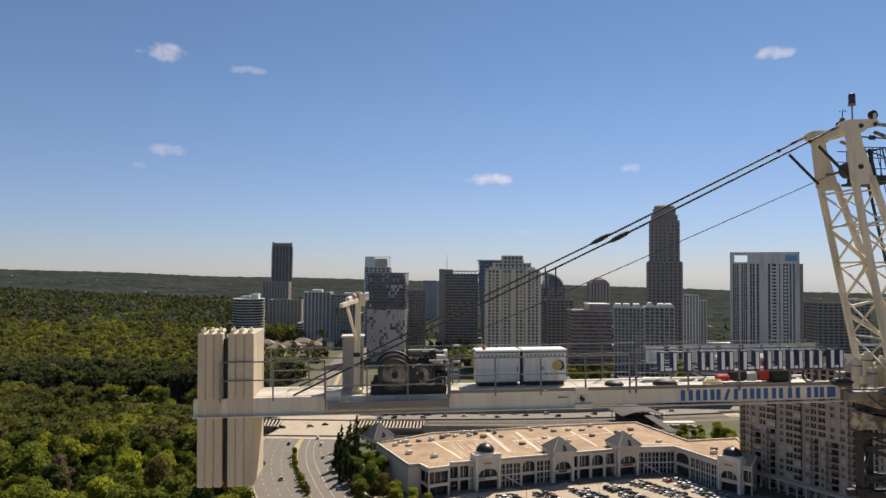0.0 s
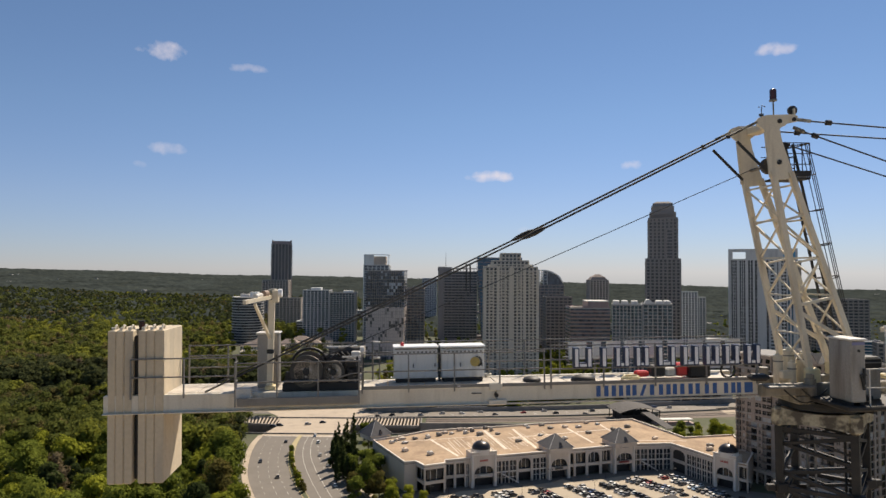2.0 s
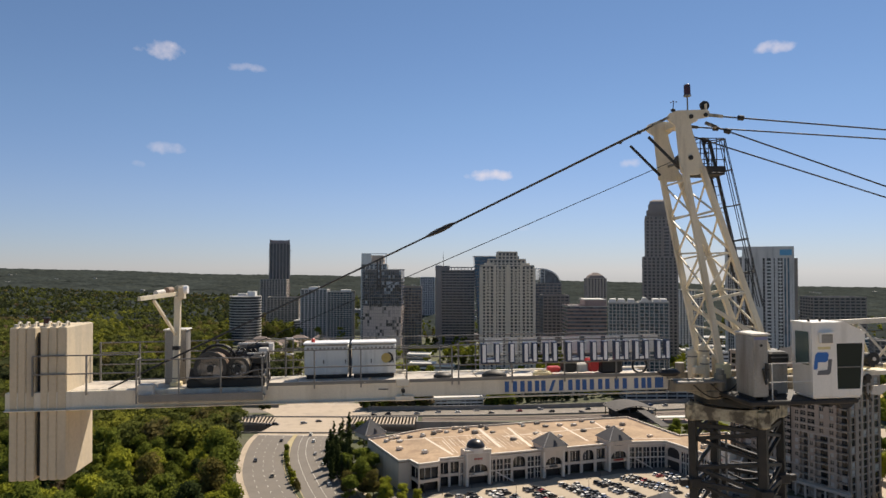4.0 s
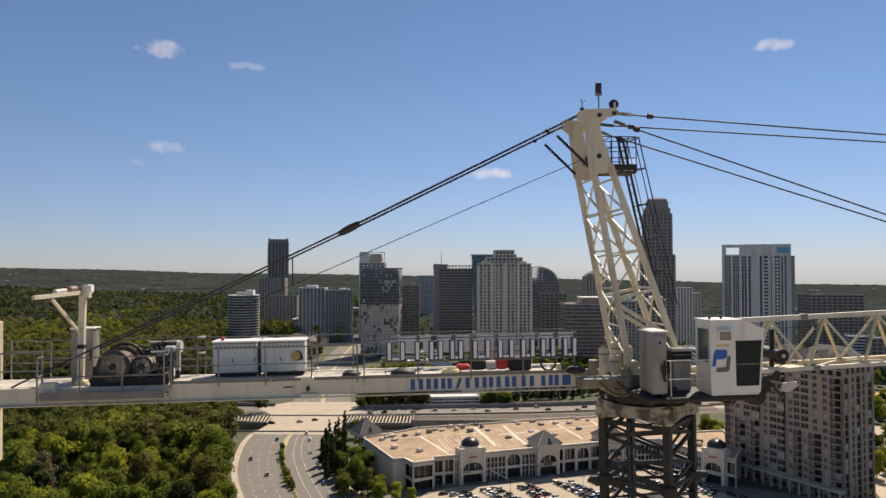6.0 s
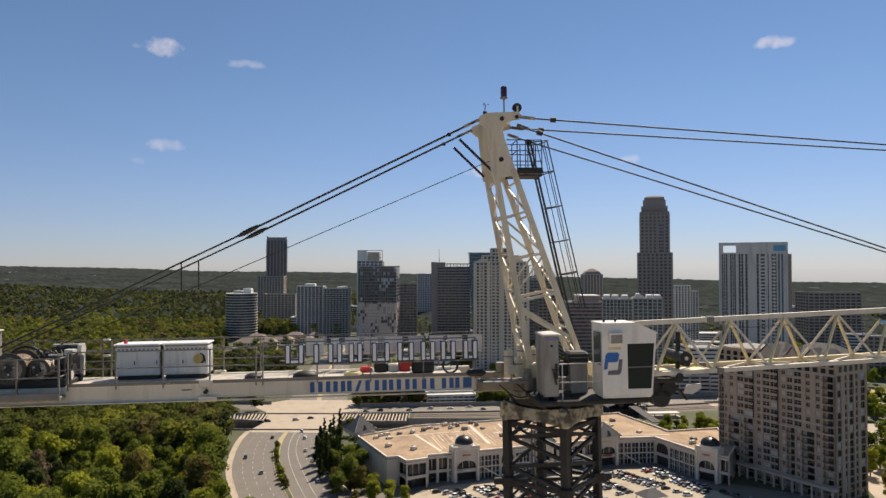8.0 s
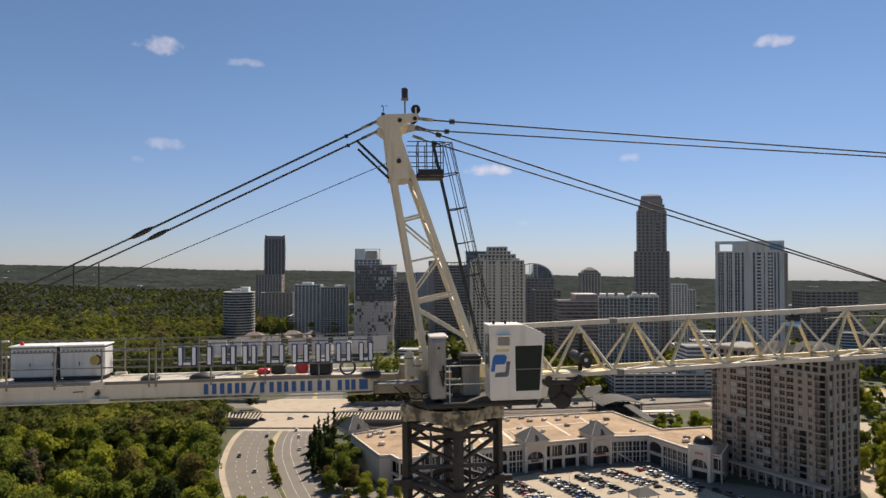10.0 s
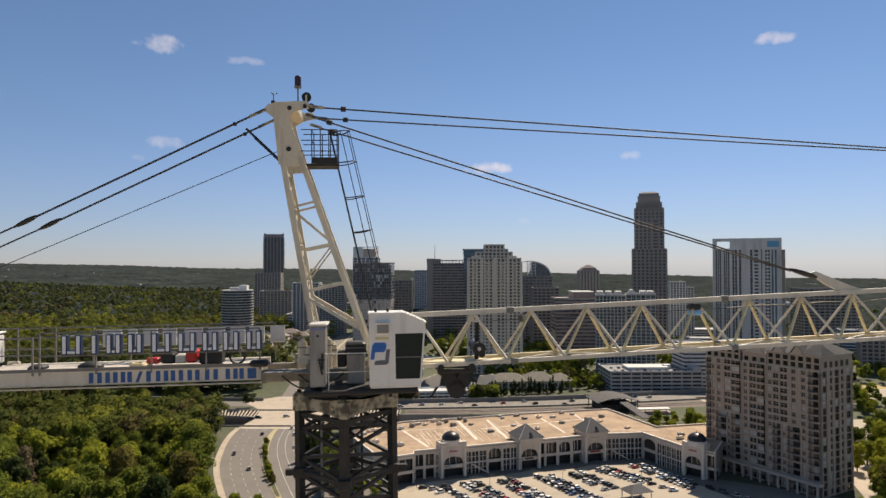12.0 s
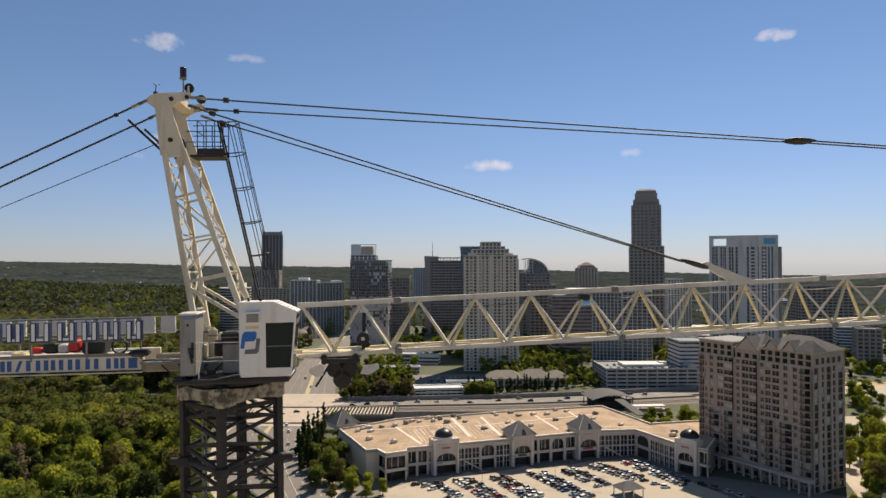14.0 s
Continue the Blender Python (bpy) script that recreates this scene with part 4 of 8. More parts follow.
part("winch_cap", Geo().cbox((4.2, -0.14, 102.56), (4.48, 0.14, 102.64), 0.02), M_GREYBOX, tw)
tr = part("trolley", Geo().cbox((2.95, -0.62, 100.98), (4.2, -0.5, 101.12), 0.02), M_BLACK, crane, "black jib trolley with rope sheaves")
part("side_beam", Geo().cbox((2.95, 0.5, 100.98), (4.2, 0.62, 101.12), 0.02), M_BLACK, tr)
for u in (3.05, 4.05):
    for v in (-0.68, 0.68):
        part("trolley_wheel", Geo().tube((u, v - 0.05, 101.18), (u, v + 0.05, 101.18), 0.11, 16), M_DARKST, tr)
    part("cross_beam", Geo().bar((u, -0.6, 101.0), (u, 0.6, 101.0), 0.1), M_BLACK, tr)
for u, w_, r in ((3.35, 100.72, 0.24), (3.85, 100.72, 0.24), (3.6, 100.42, 0.30)):
    for v in (-0.25, 0.25):
        part("rope_sheave", Geo().tube((u, v - 0.04, w_), (u, v + 0.04, w_), r, 24), M_BLACK, tr)
part("sheave_plate", Geo().plate([(3.1, 101.0), (4.1, 101.0), (3.95, 100.5), (3.7, 100.1), (3.5, 100.1), (3.25, 100.5)], -0.04, 0.04), M_DARKST, tr)
part("trolley_arm", Geo().bar((3.2, -0.3, 100.9), (2.75, -0.3, 100.2), 0.07), M_BLACK, tr)
part("trolley_arm", Geo().bar((4.0, -0.3, 100.9), (4.45, -0.3, 100.35), 0.07), M_BLACK, tr)
part("trolley_plate", Geo().plate([(4.2, 100.62), (4.3, 100.88), (4.78, 100.92), (4.82, 100.78), (4.5, 100.58)], -0.62, -0.56), M_GREYBOX, tr, "pale bent side plate")
part("trolley_plate", Geo().plate([(2.78, 100.55), (2.55, 100.72), (2.6, 100.86), (2.9, 100.98), (3.06, 100.9), (3.0, 100.6)], -0.62, -0.56), M_GREYBOX, tr, "pale bent side plate")

# counter-jib
cj = part("counter_jib", Geo().cbox((-21.95, -0.65, 100.92), (-10.78, -0.47, 101.42), 0.015), M_CREAM2, crane, "cream counter-jib with twin box girders and railings")
part("girder", Geo().cbox((-10.76, -0.65, 100.98), (-2.55, -0.47, 101.46), 0.015), M_CREAM2, cj)
part("girder", Geo().cbox((-21.95, 1.0, 100.92), (-10.78, 1.18, 101.42), 0.015), M_CREAM2, cj)
part("girder", Geo().cbox((-10.76, 1.0, 100.98), (-2.55, 1.18, 101.46), 0.015), M_CREAM2, cj)
for v in (-0.68, 1.21):
    part("girder_flange", Geo().cbox((-21.95, v - 0.06, 100.90), (-2.55, v + 0.06, 100.93), 0.008), M_CREAM2, cj)
    jp = part("girder_joint", Geo().cbox((-10.98, v - 0.05, 101.30), (-10.58, v + 0.05, 101.54), 0.03), M_CREAM2, cj)
    part("joint_pin", Geo().tube((-10.77, v - 0.12, 101.18), (-10.77, v + 0.12, 101.18), 0.06, 10), M_DARKST, jp)
    part("joint_plate", Geo().cbox((-11.0, v - 0.05, 100.88), (-10.45, v + 0.05, 101.04), 0.02), M_CREAM2, jp)
for i in range(16):
    u = -20.0 + i * 1.1
    part("deck_plate", Geo().cbox((u - 0.54, -0.46, 101.37), (u + 0.54, 0.99, 101.43), 0.01), M_DECK, cj)
    part("cross_member", Geo().bar((u, -0.5, 101.1), (u, 1.03, 101.1), 0.12, 0.16), M_CREAM, cj)
part("side_platform", Geo().cbox((-18.2, -1.08, 101.10), (-14.78, -0.67, 101.22), 0.02), M_STEEL, cj, "grey steel side platform")
part("platform_edge", Geo().cbox((-18.2, -1.11, 101.14), (-14.78, -1.08, 101.34), 0.008), M_STEEL, cj)
part("lamp_fitting", Geo().cbox((-11.95, -0.7, 101.43), (-11.8, -0.6, 101.5), 0.02), M_SIGNW, cj)
part("grab_handle", Geo().cbox((-11.5, -0.665, 101.22), (-11.2, -0.65, 101.25), 0.005), M_DARKST, cj)


def railing(v, u0, u1, ws, gap, base=101.42, top=102.44):
    n = max(1, round((u1 - u0) / gap))
    for i in range(n + 1):
        u = u0 + (u1 - u0) * i / n
        part("railing_post", Geo().bar((u, v, base - 0.1), (u, v, top), 0.04, 0.05), M_STEEL, cj)
    for ww in ws:
        part("railing_rail", Geo().tube((u0, v, ww), (u1, v, ww), 0.022, 6), M_STEEL, cj)


railing(-0.69, -21.2, -18.3, (102.44, 101.92), 1.25)
railing(-1.09, -18.25, -14.80, (102.32, 101.78), 1.14, 101.2, 102.34)
railing(-0.69, -14.72, -9.3, (102.44, 101.94), 1.45)
railing(-0.69, -9.1, -2.6, (102.60, 101.90), 1.62, 101.42, 102.6)
railing(1.22, -20.1, -2.4, (102.60, 102.28, 101.92), 1.18, 101.42, 102.62)
for u in (-18.26, -14.78):
    for ww in (102.33, 101.8):
        part("railing_rail", Geo().tube((u, -1.09, ww), (u, -0.69, ww), 0.02, 6), M_STEEL, cj)
part("kick_plate", Geo().cbox((-14.7, -0.70, 101.42), (-2.6, -0.68, 101.52), 0.004), M_STEEL, cj)

# counterweight slabs
for i, (u0, u1) in enumerate(((-21.84, -21.62), (-21.615, -21.40), (-21.395, -21.16), (-21.01, -20.80), (-20.795, -20.56), (-20.555, -20.30))):
    sl = part("counterweight_slab", Geo().cbox((u0, -0.66 - 0.008 * (i % 2), 98.95), (u1, 1.16, 103.26), 0.03), M_CONC_CW, crane, "pale concrete counterweight slab")
    part("lifting_eye", Geo().poly_tube([((u0 + u1) / 2, -0.3 + 0.1 * math.cos(a), 103.26 + 0.12 * math.sin(a)) for a in [math.pi * k / 6 for k in range(7)]], 0.03, 6), M_CREAM2, sl)
    part("lifting_bolt", Geo().tube(((u0 + u1) / 2, -0.52, 103.26), ((u0 + u1) / 2, -0.52, 103.34), 0.055, 10), M_CREAM2, sl)
part("slab_spacer", Geo().cbox((-21.15, -0.5, 99.05), (-21.02, 1.1, 103.1), 0.01), M_DARKST, crane, "dark gap frame between the slabs")
rl = part("warning_lamp", Geo().tube((-21.1, -0.1, 103.2), (-21.1, -0.1, 103.46), 0.08, 12), M_BEACON, crane, "dark red warning lamp")
part("lamp_cage", Geo().tube((-21.1, -0.1, 103.46), (-21.1, -0.1, 103.5), 0.1, 12), M_DARKST, rl)

# small davit and cabinet
dv = part("davit", Geo().bar((-17.42, -0.25, 101.43), (-17.36, -0.25, 104.06), 0.15, 0.17), M_CREAM, crane, "cream davit hoist on the counter-jib")
part("davit_arm", Geo().bar((-17.28, 0.15, 104.16), (-17.76, -2.35, 104.08), 0.09, 0.11), M_CREAM, dv)
part("davit_brace", Geo().bar((-17.40, -0.25, 102.9), (-17.62, -1.6, 104.0), 0.07), M_CREAM, dv)
part("davit_hood", Geo().cbox((-17.50, -0.1, 104.2), (-17.24, 0.25, 104.38), 0.04), M_RUSTY, dv)
part("davit_winch", Geo().tube((-17.47, -0.5, 104.26), (-17.52, -0.8, 104.25), 0.09, 14), M_ROPE, dv)
part("davit_motor", Geo().tube((-17.56, -0.95, 104.22), (-17.64, -1.4, 104.2), 0.07, 12), M_GREYBOX, dv)
part("davit_bracket", Geo().cbox((-17.34, -0.36, 103.98), (-17.16, -0.12, 104.34), 0.02), M_CREAM, dv)
part("davit_hub", Geo().tube((-17.16, -0.34, 104.26), (-17.05, -0.34, 104.26), 0.12, 16), M_SIGNW, dv)
part("davit_collar", Geo().cbox((-17.5, -0.34, 102.48), (-17.30, -0.16, 102.62), 0.02), M_DARKST, dv)
part("davit_rope", Geo().tube((-17.84, -2.75, 104.04), (-17.84, -2.75, 103.88), 0.012, 5), M_CABLE, dv)
part("davit_foot", Geo().cbox((-17.55, -0.4, 101.43), (-17.25, -0.1, 101.56), 0.02), M_YELLOW, dv)
eb = part("equipment_cabinet", Geo().cbox((-17.84, 0.1, 101.43), (-17.22, 0.62, 103.02), 0.02), M_CTRL, crane, "grey steel equipment cabinet")
part("cabinet_lid", Geo().cbox((-17.88, 0.06, 103.02), (-17.18, 0.66, 103.07), 0.015), M_GREYBOX, eb)
part("cabinet_handle", Geo().cbox((-17.3, 0.07, 102.1), (-17.26, 0.1, 102.4), 0.01), M_DARKST, eb)
part("tool_box", Geo().cbox((-18.28, -0.95, 101.22), (-17.84, -0.7, 101.6), 0.02), M_GREYBOX, crane, "small grey steel tool box")

# hoist winch
M_FLANGE = material("oily_dark_flange", (0.060, 0.058, 0.056), 0.4, 0.5, var=0.3, scale=3, fine=25, bump=0.08)
wi = part("hoist_winch", Geo().cbox((-16.95, -0.66, 101.43), (-14.85, 0.6, 101.58), 0.03), M_BLACK, crane, "black hoist winch with rope drums on a skid")
for v in (-0.62, 0.5):
    part("skid_beam", Geo().cbox((-17.0, v - 0.07, 101.43), (-14.8, v + 0.07, 101.66), 0.02), M_BLACK, wi)
for u, w_, r, va, vb in ((-16.31, 102.0, 0.46, -0.78, 0.05), (-15.55, 101.96, 0.31, -0.70, 0.15)):
    dr = part("rope_drum", Geo().tube((u, va, w_), (u, vb, w_), r * 0.78, 28), M_DRUM, wi, "steel rope drum with brown rope")
    part("drum_flange", Geo().tube((u, va, w_), (u, va + 0.05, w_), r, 32), M_FLANGE, dr)
    part("drum_flange", Geo().tube((u, vb, w_), (u, vb + 0.06, w_), r + 0.03, 32), M_FLANGE, dr)
    part("flange_rim", Geo().poly_tube([(u + r * math.cos(a), va + 0.02, w_ + r * math.sin(a)) for a in [2 * math.pi * k / 28 for k in range(29)]], 0.022, 6), M_BLACK, dr)
    part("drum_hub", Geo().tube((u, va - 0.06, w_), (u, va, w_), 0.09, 12), M_BLACK, dr)
    for k in range(3):
        a = 2.1 * k + 0.4
        part("hub_bolt", Geo().tube((u + 0.14 * math.cos(a), va - 0.03, w_ + 0.14 * math.sin(a)), (u + 0.14 * math.cos(a), va, w_ + 0.14 * math.sin(a)), 0.028, 8), M_GREYBOX, dr)
    n_ = int((vb - va - 0.1) / 0.085)
    for k in range(n_):
        part("rope_coil", Geo().tube((u, va + 0.07 + 0.085 * k, w_), (u, va + 0.12 + 0.085 * k, w_), r * 0.83, 24), M_ROPE if r > 0.4 else M_DRUM, dr)
part("drum_guard", Geo().poly_tube([(-16.31 + 0.56 * math.cos(a), 0.2, 102.0 + 0.56 * math.sin(a)) for a in [radians(15 + 12 * k) for k in range(13)]], 0.045, 8), M_BLACK, wi)
part("gear_case", Geo().cbox((-16.0, 0.2, 101.58), (-15.1, 0.6, 102.34), 0.08), M_BLACK, wi)
part("winch_motor", Geo().tube((-15.45, 0.3, 102.42), (-14.8, 0.3, 102.42), 0.16, 14), M_DARKST, wi)
part("motor_cowl", Geo().tube((-14.8, 0.3, 102.42), (-14.68, 0.3, 102.42), 0.18, 14), M_GREYBOX, wi)
part("winch_motor", Geo().tube((-15.1, -0.25, 101.92), (-14.72, -0.25, 101.92), 0.15, 14), M_DARKST, wi)
part("brake_unit", Geo().cbox((-15.2, -0.5, 102.05), (-14.9, -0.1, 102.30), 0.03), M_BLACK, wi)
part("brake_fan", Geo().tube((-14.82, -0.45, 101.76), (-14.70, -0.45, 101.76), 0.12, 14), M_GREYBOX, wi)
part("terminal_box", Geo().cbox((-15.05, -0.2, 102.32), (-14.78, 0.08, 102.48), 0.02), M_GREYBOX, wi)
for k in range(4):
    part("hydraulic_pipe", Geo().poly_tube([(-15.95 + 0.18 * k, 0.1, 102.3), (-15.85 + 0.18 * k, 0.0, 102.5 - 0.03 * k), (-15.5 + 0.16 * k, -0.1, 102.46), (-15.1 + 0.08 * k, -0.3, 102.15)], 0.022, 6), M_BLACK, wi)
for u in (-16.85, -15.9, -15.05):
    part("winch_stand", Geo().plate([(u - 0.12, 101.58), (u + 0.12, 101.58), (u + 0.05, 102.0), (u - 0.05, 102.0)], -0.66, -0.6), M_BLACK, wi)
for u in (-14.86, -14.70):
    part("frame_post", Geo().bar((u, -0.6, 101.5), (u, -0.6, 102.4), 0.05), M_BLACK, wi)
part("frame_bar", Geo().bar((-15.3, -0.6, 102.38), (-14.68, -0.6, 102.38), 0.045), M_GREYBOX, wi)
rp = part("rear_panel", Geo().cbox((-15.80, 0.92, 101.55), (-14.95, 0.96, 102.50), 0.01), M_CTRL, crane, "grey steel rear panel with a pale edge")
part("panel_edge", Geo().cbox((-15.02, 0.86, 101.55), (-14.90, 0.97, 102.55), 0.01).cbox((-15.85, 0.86, 102.47), (-15.03, 0.97, 102.54), 0.01), M_GREYBOX, rp)
part("winch_grab_rail", Geo().poly_tube([(-16.9, -0.82, 101.75), (-15.6, -0.82, 101.75), (-15.05, -0.82, 101.92), (-14.72, -0.82, 101.95)], 0.02, 6), M_STEEL, wi)
fl = part("floodlight_pole", Geo().tube((-14.42, 1.1, 101.43), (-14.42, 1.1, 102.66), 0.03, 8), M_STEEL, crane, "thin steel pole with two small floodlights")
for w_ in (102.62, 102.12):
    part("floodlight", Geo().cbox((-14.40, 1.02, w_ - 0.03), (-14.18, 1.14, w_ + 0.03), 0.015), M_GREYBOX, fl)

# two white electrical boxes
for k_, (u0, u1) in enumerate(((-13.76, -12.42), (-12.30, -10.95))):
    be = part("electrical_box", Geo().cbox((u0, 0.32, 101.56), (u1, 0.98, 102.44), 0.02), M_BOXW, crane, "pale grey electrical box on the counter-jib")
    part("box_lid", Geo().cbox((u0 - 0.03, 0.24, 102.50), (u1 + 0.03, 1.04, 102.55), 0.015), M_SIGNW, be)
    part("lid_gap", Geo().cbox((u0 + 0.02, 0.34, 102.44), (u1 - 0.02, 0.96, 102.50), 0.01), M_CTRL, be)
    for s_ in (0.25, 0.75):
        um = u0 + (u1 - u0) * s_
        part("box_door", Geo().cbox((um - 0.31, 0.30, 101.62), (um + 0.31, 0.32, 102.30), 0.006), M_BOXW, be)
        part("door_latch", Geo().cbox((um + 0.24, 0.285, 101.9), (um + 0.27, 0.30, 102.02), 0.004), M_DARKST, be)
    for k in range(10):
        part("vent_slot", Geo().cbox((u0 + 0.08 + k * 0.125, 0.312, 102.34), (u0 + 0.15 + k * 0.125, 0.32, 102.39), 0.002), M_STEEL, be)
    part("box_base", Geo().cbox((u0 + 0.05, 0.38, 101.43), (u1 - 0.05, 0.92, 101.56), 0.02), M_DARKST, be)
part("box_strut", Geo().cbox((-12.40, 0.34, 101.45), (-12.32, 0.42, 102.48), 0.01), M_DARKST, crane, "dark post between the boxes")
part("emblem_plate", Geo().tube((-11.25, 0.285, 102.04), (-11.25, 0.30, 102.04), 0.15, 20), M_EMBLEM, crane, "round gold emblem with a black crescent")
part("emblem_crescent", Geo().plate([(-11.20 + 0.17 * math.cos(a), 102.05 + 0.17 * math.sin(a)) for a in [radians(-70 + 15 * k) for k in range(11)]] + [(-11.24 + 0.15 * math.cos(a), 102.05 + 0.15 * math.sin(a)) for a in [radians(80 - 15 * k) for k in range(11)]], 0.275, 0.29), M_DARKST, crane, "black crescent beside a gold emblem")
part("red_cap", Geo().tube((-13.5, 0.5, 102.55), (-13.5, 0.5, 102.63), 0.055, 12).dome((-13.5, 0.5, 102.63), 0.055, 0.04, 12, 3), M_RED, crane, "small red warning lamp")

# sign letters along the railing: plain blocks with light bars, front and rear
SIGN = ((-8.41, -7.87), (-7.60, -7.38), (-7.13, -6.72), (-6.50, -6.10), (-5.80, -5.27), (-5.02, -4.53), (-4.30, -3.87), (-3.68, -3.23), (-2.98, -2.55))
for v, near in ((-0.76, True), (1.22, False)):
    for u0, u1 in SIGN:
        if not near:
            part("sign_block", Geo().cbox((u0 + 0.42, v - 0.05, 101.93), (u1 + 0.47, v + 0.05, 102.50), 0.01), M_BOXW, crane, "weathered white back of a sign block")
            continue
        cols_ = (u0 + 0.07, u1 - 0.07) if u1 - u0 > 0.3 else ((u0 + u1) / 2,)
        for uc in cols_:
            blk = part("sign_bar", Geo().cbox((uc - 0.085, v - 0.06, 101.93), (uc + 0.085, v + 0.14, 102.53), 0.01), M_NAVY, crane, "upright sign bar with dark blue sides and white face")
            part("sign_face", Geo().cbox((uc - 0.05, v - 0.072, 101.97), (uc + 0.05, v - 0.06, 102.50), 0.005), M_SIGNW, blk)
        if len(cols_) == 2:
            blk = part("sign_bar", Geo().cbox((u0 + 0.16, v - 0.05, 101.94), (u1 - 0.16, v + 0.13, 102.08), 0.01), M_NAVY, crane, "low sign bar with dark blue sides")
            part("sign_face", Geo().cbox((u0 + 0.16, v - 0.062, 101.97), (u1 - 0.16, v - 0.05, 102.05), 0.005), M_SIGNW, blk)
    for ww in (102.02, 102.5):
        vr = v + (0.17 if near else -0.07)
        part("sign_rail", Geo().tube((-8.6 + (0 if near else 0.4), vr, ww), (-2.45 + (0 if near else 0.5), vr, ww), 0.015, 6), M_GREYBOX, crane, "grey rail behind the sign blocks")
# painted name on the girder: plain bars
NAME = ((-7.70, -7.28), (-7.22, -6.82), (-6.77, -6.40), (-6.30, -6.12), (-6.02, -5.56), (-5.50, -5.12), (-5.06, -4.62), (-4.57, -4.10), (-4.02, -3.48), (-3.42, -3.06), (-2.99, -2.68))
for u0, u1 in NAME:
    if u1 - u0 < 0.25:
        part("painted_bar", Geo().plate([(u0 - 0.04, 101.03), (u0 + 0.06, 101.03), (u1, 101.36), (u1 - 0.1, 101.36)], -0.6545, -0.65), M_BLUE, cj, "blue painted bar")
        continue
    for ua, ub in ((u0, u0 + 0.135), (u1 - 0.175, u1 - 0.04)):
        part("painted_bar", Geo().box((ua, -0.6545, 101.04), (ub, -0.65, 101.36)), M_BLUE, cj, "blue painted bar")

# loose gear on the deck
bag = Geo().loft([[(-9.5 + r * 0.28 * math.cos(a), 0.1 + r * 0.3 * math.sin(a), w_) for a in [2 * math.pi * i / 12 for i in range(12)]] for w_, r in ((101.43, 1.0), (101.48, 1.05), (101.54, 0.8), (101.58, 0.3))])
part("canvas_bag", bag, M_BLACK, crane, "dark canvas bundle lying on the deck", smooth=True)
bag = Geo().loft([[(-7.9 + r * 0.4 * math.cos(a), 0.0 + r * 0.3 * math.sin(a), w_) for a in [2 * math.pi * i / 12 for i in range(12)]] for w_, r in ((101.43, 1.0), (101.50, 0.95), (101.57, 0.7), (101.62, 0.3))])
part("canvas_bag", bag, M_BLACK, crane, "dark canvas bundle lying on the deck", smooth=True)
rm = part("red_machine", Geo().cbox((-5.75, -0.2, 101.5), (-5.3, 0.25, 101.85), 0.06), M_BLACK, crane, "red and black engine unit")
part("machine_hood", Geo().cbox((-5.3, -0.2, 101.5), (-4.95, 0.25, 101.78), 0.05), M_GREYBOX, rm)
part("machine_cover", Geo().cbox((-4.95, -0.28, 101.52), (-4.62, 0.25, 101.92), 0.05), M_RED, rm)
part("machine_tank", Geo().cbox((-6.2, -0.1, 101.5), (-5.8, 0.2, 101.68), 0.04), M_RED, rm)
part("machine_case", Geo().cbox((-4.55, -0.25, 101.46), (-3.85, 0.3, 101.88), 0.05), M_BLACK, crane, "black machine case on the deck")
part("rope_wheel", Geo().poly_tube([(-3.35 + 0.23 * math.cos(a), -0.35, 101.70 + 0.23 * math.sin(a)) for a in [2 * math.pi * i / 20 for i in range(21)]], 0.035, 8), M_BLACK, crane, "black ring wheel with rope")
part("rope_coil", Geo().poly_tube([(-6.4 + 0.3 * math.cos(a * 1.0) * (1 - a / 60), -0.1 + 0.25 * math.sin(a), 101.47 + a * 0.004) for a in [k * 0.5 for k in range(40)]], 0.03, 6), M_YELLOW, crane, "coil of yellow rope")

# ---- city ----
def mineral(name, col, **k):
    return material(name, col, 0.8, var=0.14, scale=0.12, fine=1.5, bump=0.1, streak=True, **k)


M_BEIGE = mineral("beige_precast", (0.66, 0.585, 0.475), stain=(0.40, 0.35, 0.29), stain_amt=0.3)
M_BROWN = mineral("brown_granite", (0.34, 0.29, 0.265), stain=(0.17, 0.145, 0.135), stain_amt=0.3)
M_DARKB = mineral("dark_brown_stone", (0.31, 0.27, 0.245))
M_REDB = mineral("red_brown_brick", (0.35, 0.262, 0.24), stain=(0.20, 0.14, 0.125), stain_amt=0.3)
M_GREY = mineral("grey_concrete_frame", (0.60, 0.58, 0.56), stain=(0.2, 0.2, 0.2), stain_amt=0.3)
M_PALE = mineral("pale_concrete_frame", (0.74, 0.73, 0.70), stain=(0.36, 0.36, 0.36), stain_amt=0.3)
M_TAN = mineral("tan_brick", (0.52, 0.43, 0.35), stain=(0.22, 0.17, 0.13), stain_amt=0.3)
M_ROOFG = mineral("grey_roof_membrane", (0.22, 0.21, 0.20), stain=(0.14, 0.17, 0.16), stain_amt=0.4)
M_ROOFW = mineral("white_roof_membrane", (0.62, 0.60, 0.56), stain=(0.42, 0.40, 0.36), stain_amt=0.4)
M_GREYD = mineral("dull_grey_concrete", (0.44, 0.425, 0.40), stain=(0.17, 0.16, 0.15), stain_amt=0.35)
M_CLAY = material("faded_brown_roof", (0.27, 0.215, 0.185), 0.9, var=0.2, scale=0.2, fine=2, bump=0.2, stain=(0.16, 0.13, 0.11), stain_amt=0.4)
M_SHINGLE = material("weathered_brown_shingle", (0.17, 0.15, 0.12), 0.9, var=0.2, scale=0.2, fine=2, bump=0.2, stain=(0.10, 0.095, 0.075), stain_amt=0.4)
G_DARK = glass_panel("dark_window_glass", (0.075, 0.075, 0.08), 0.15)
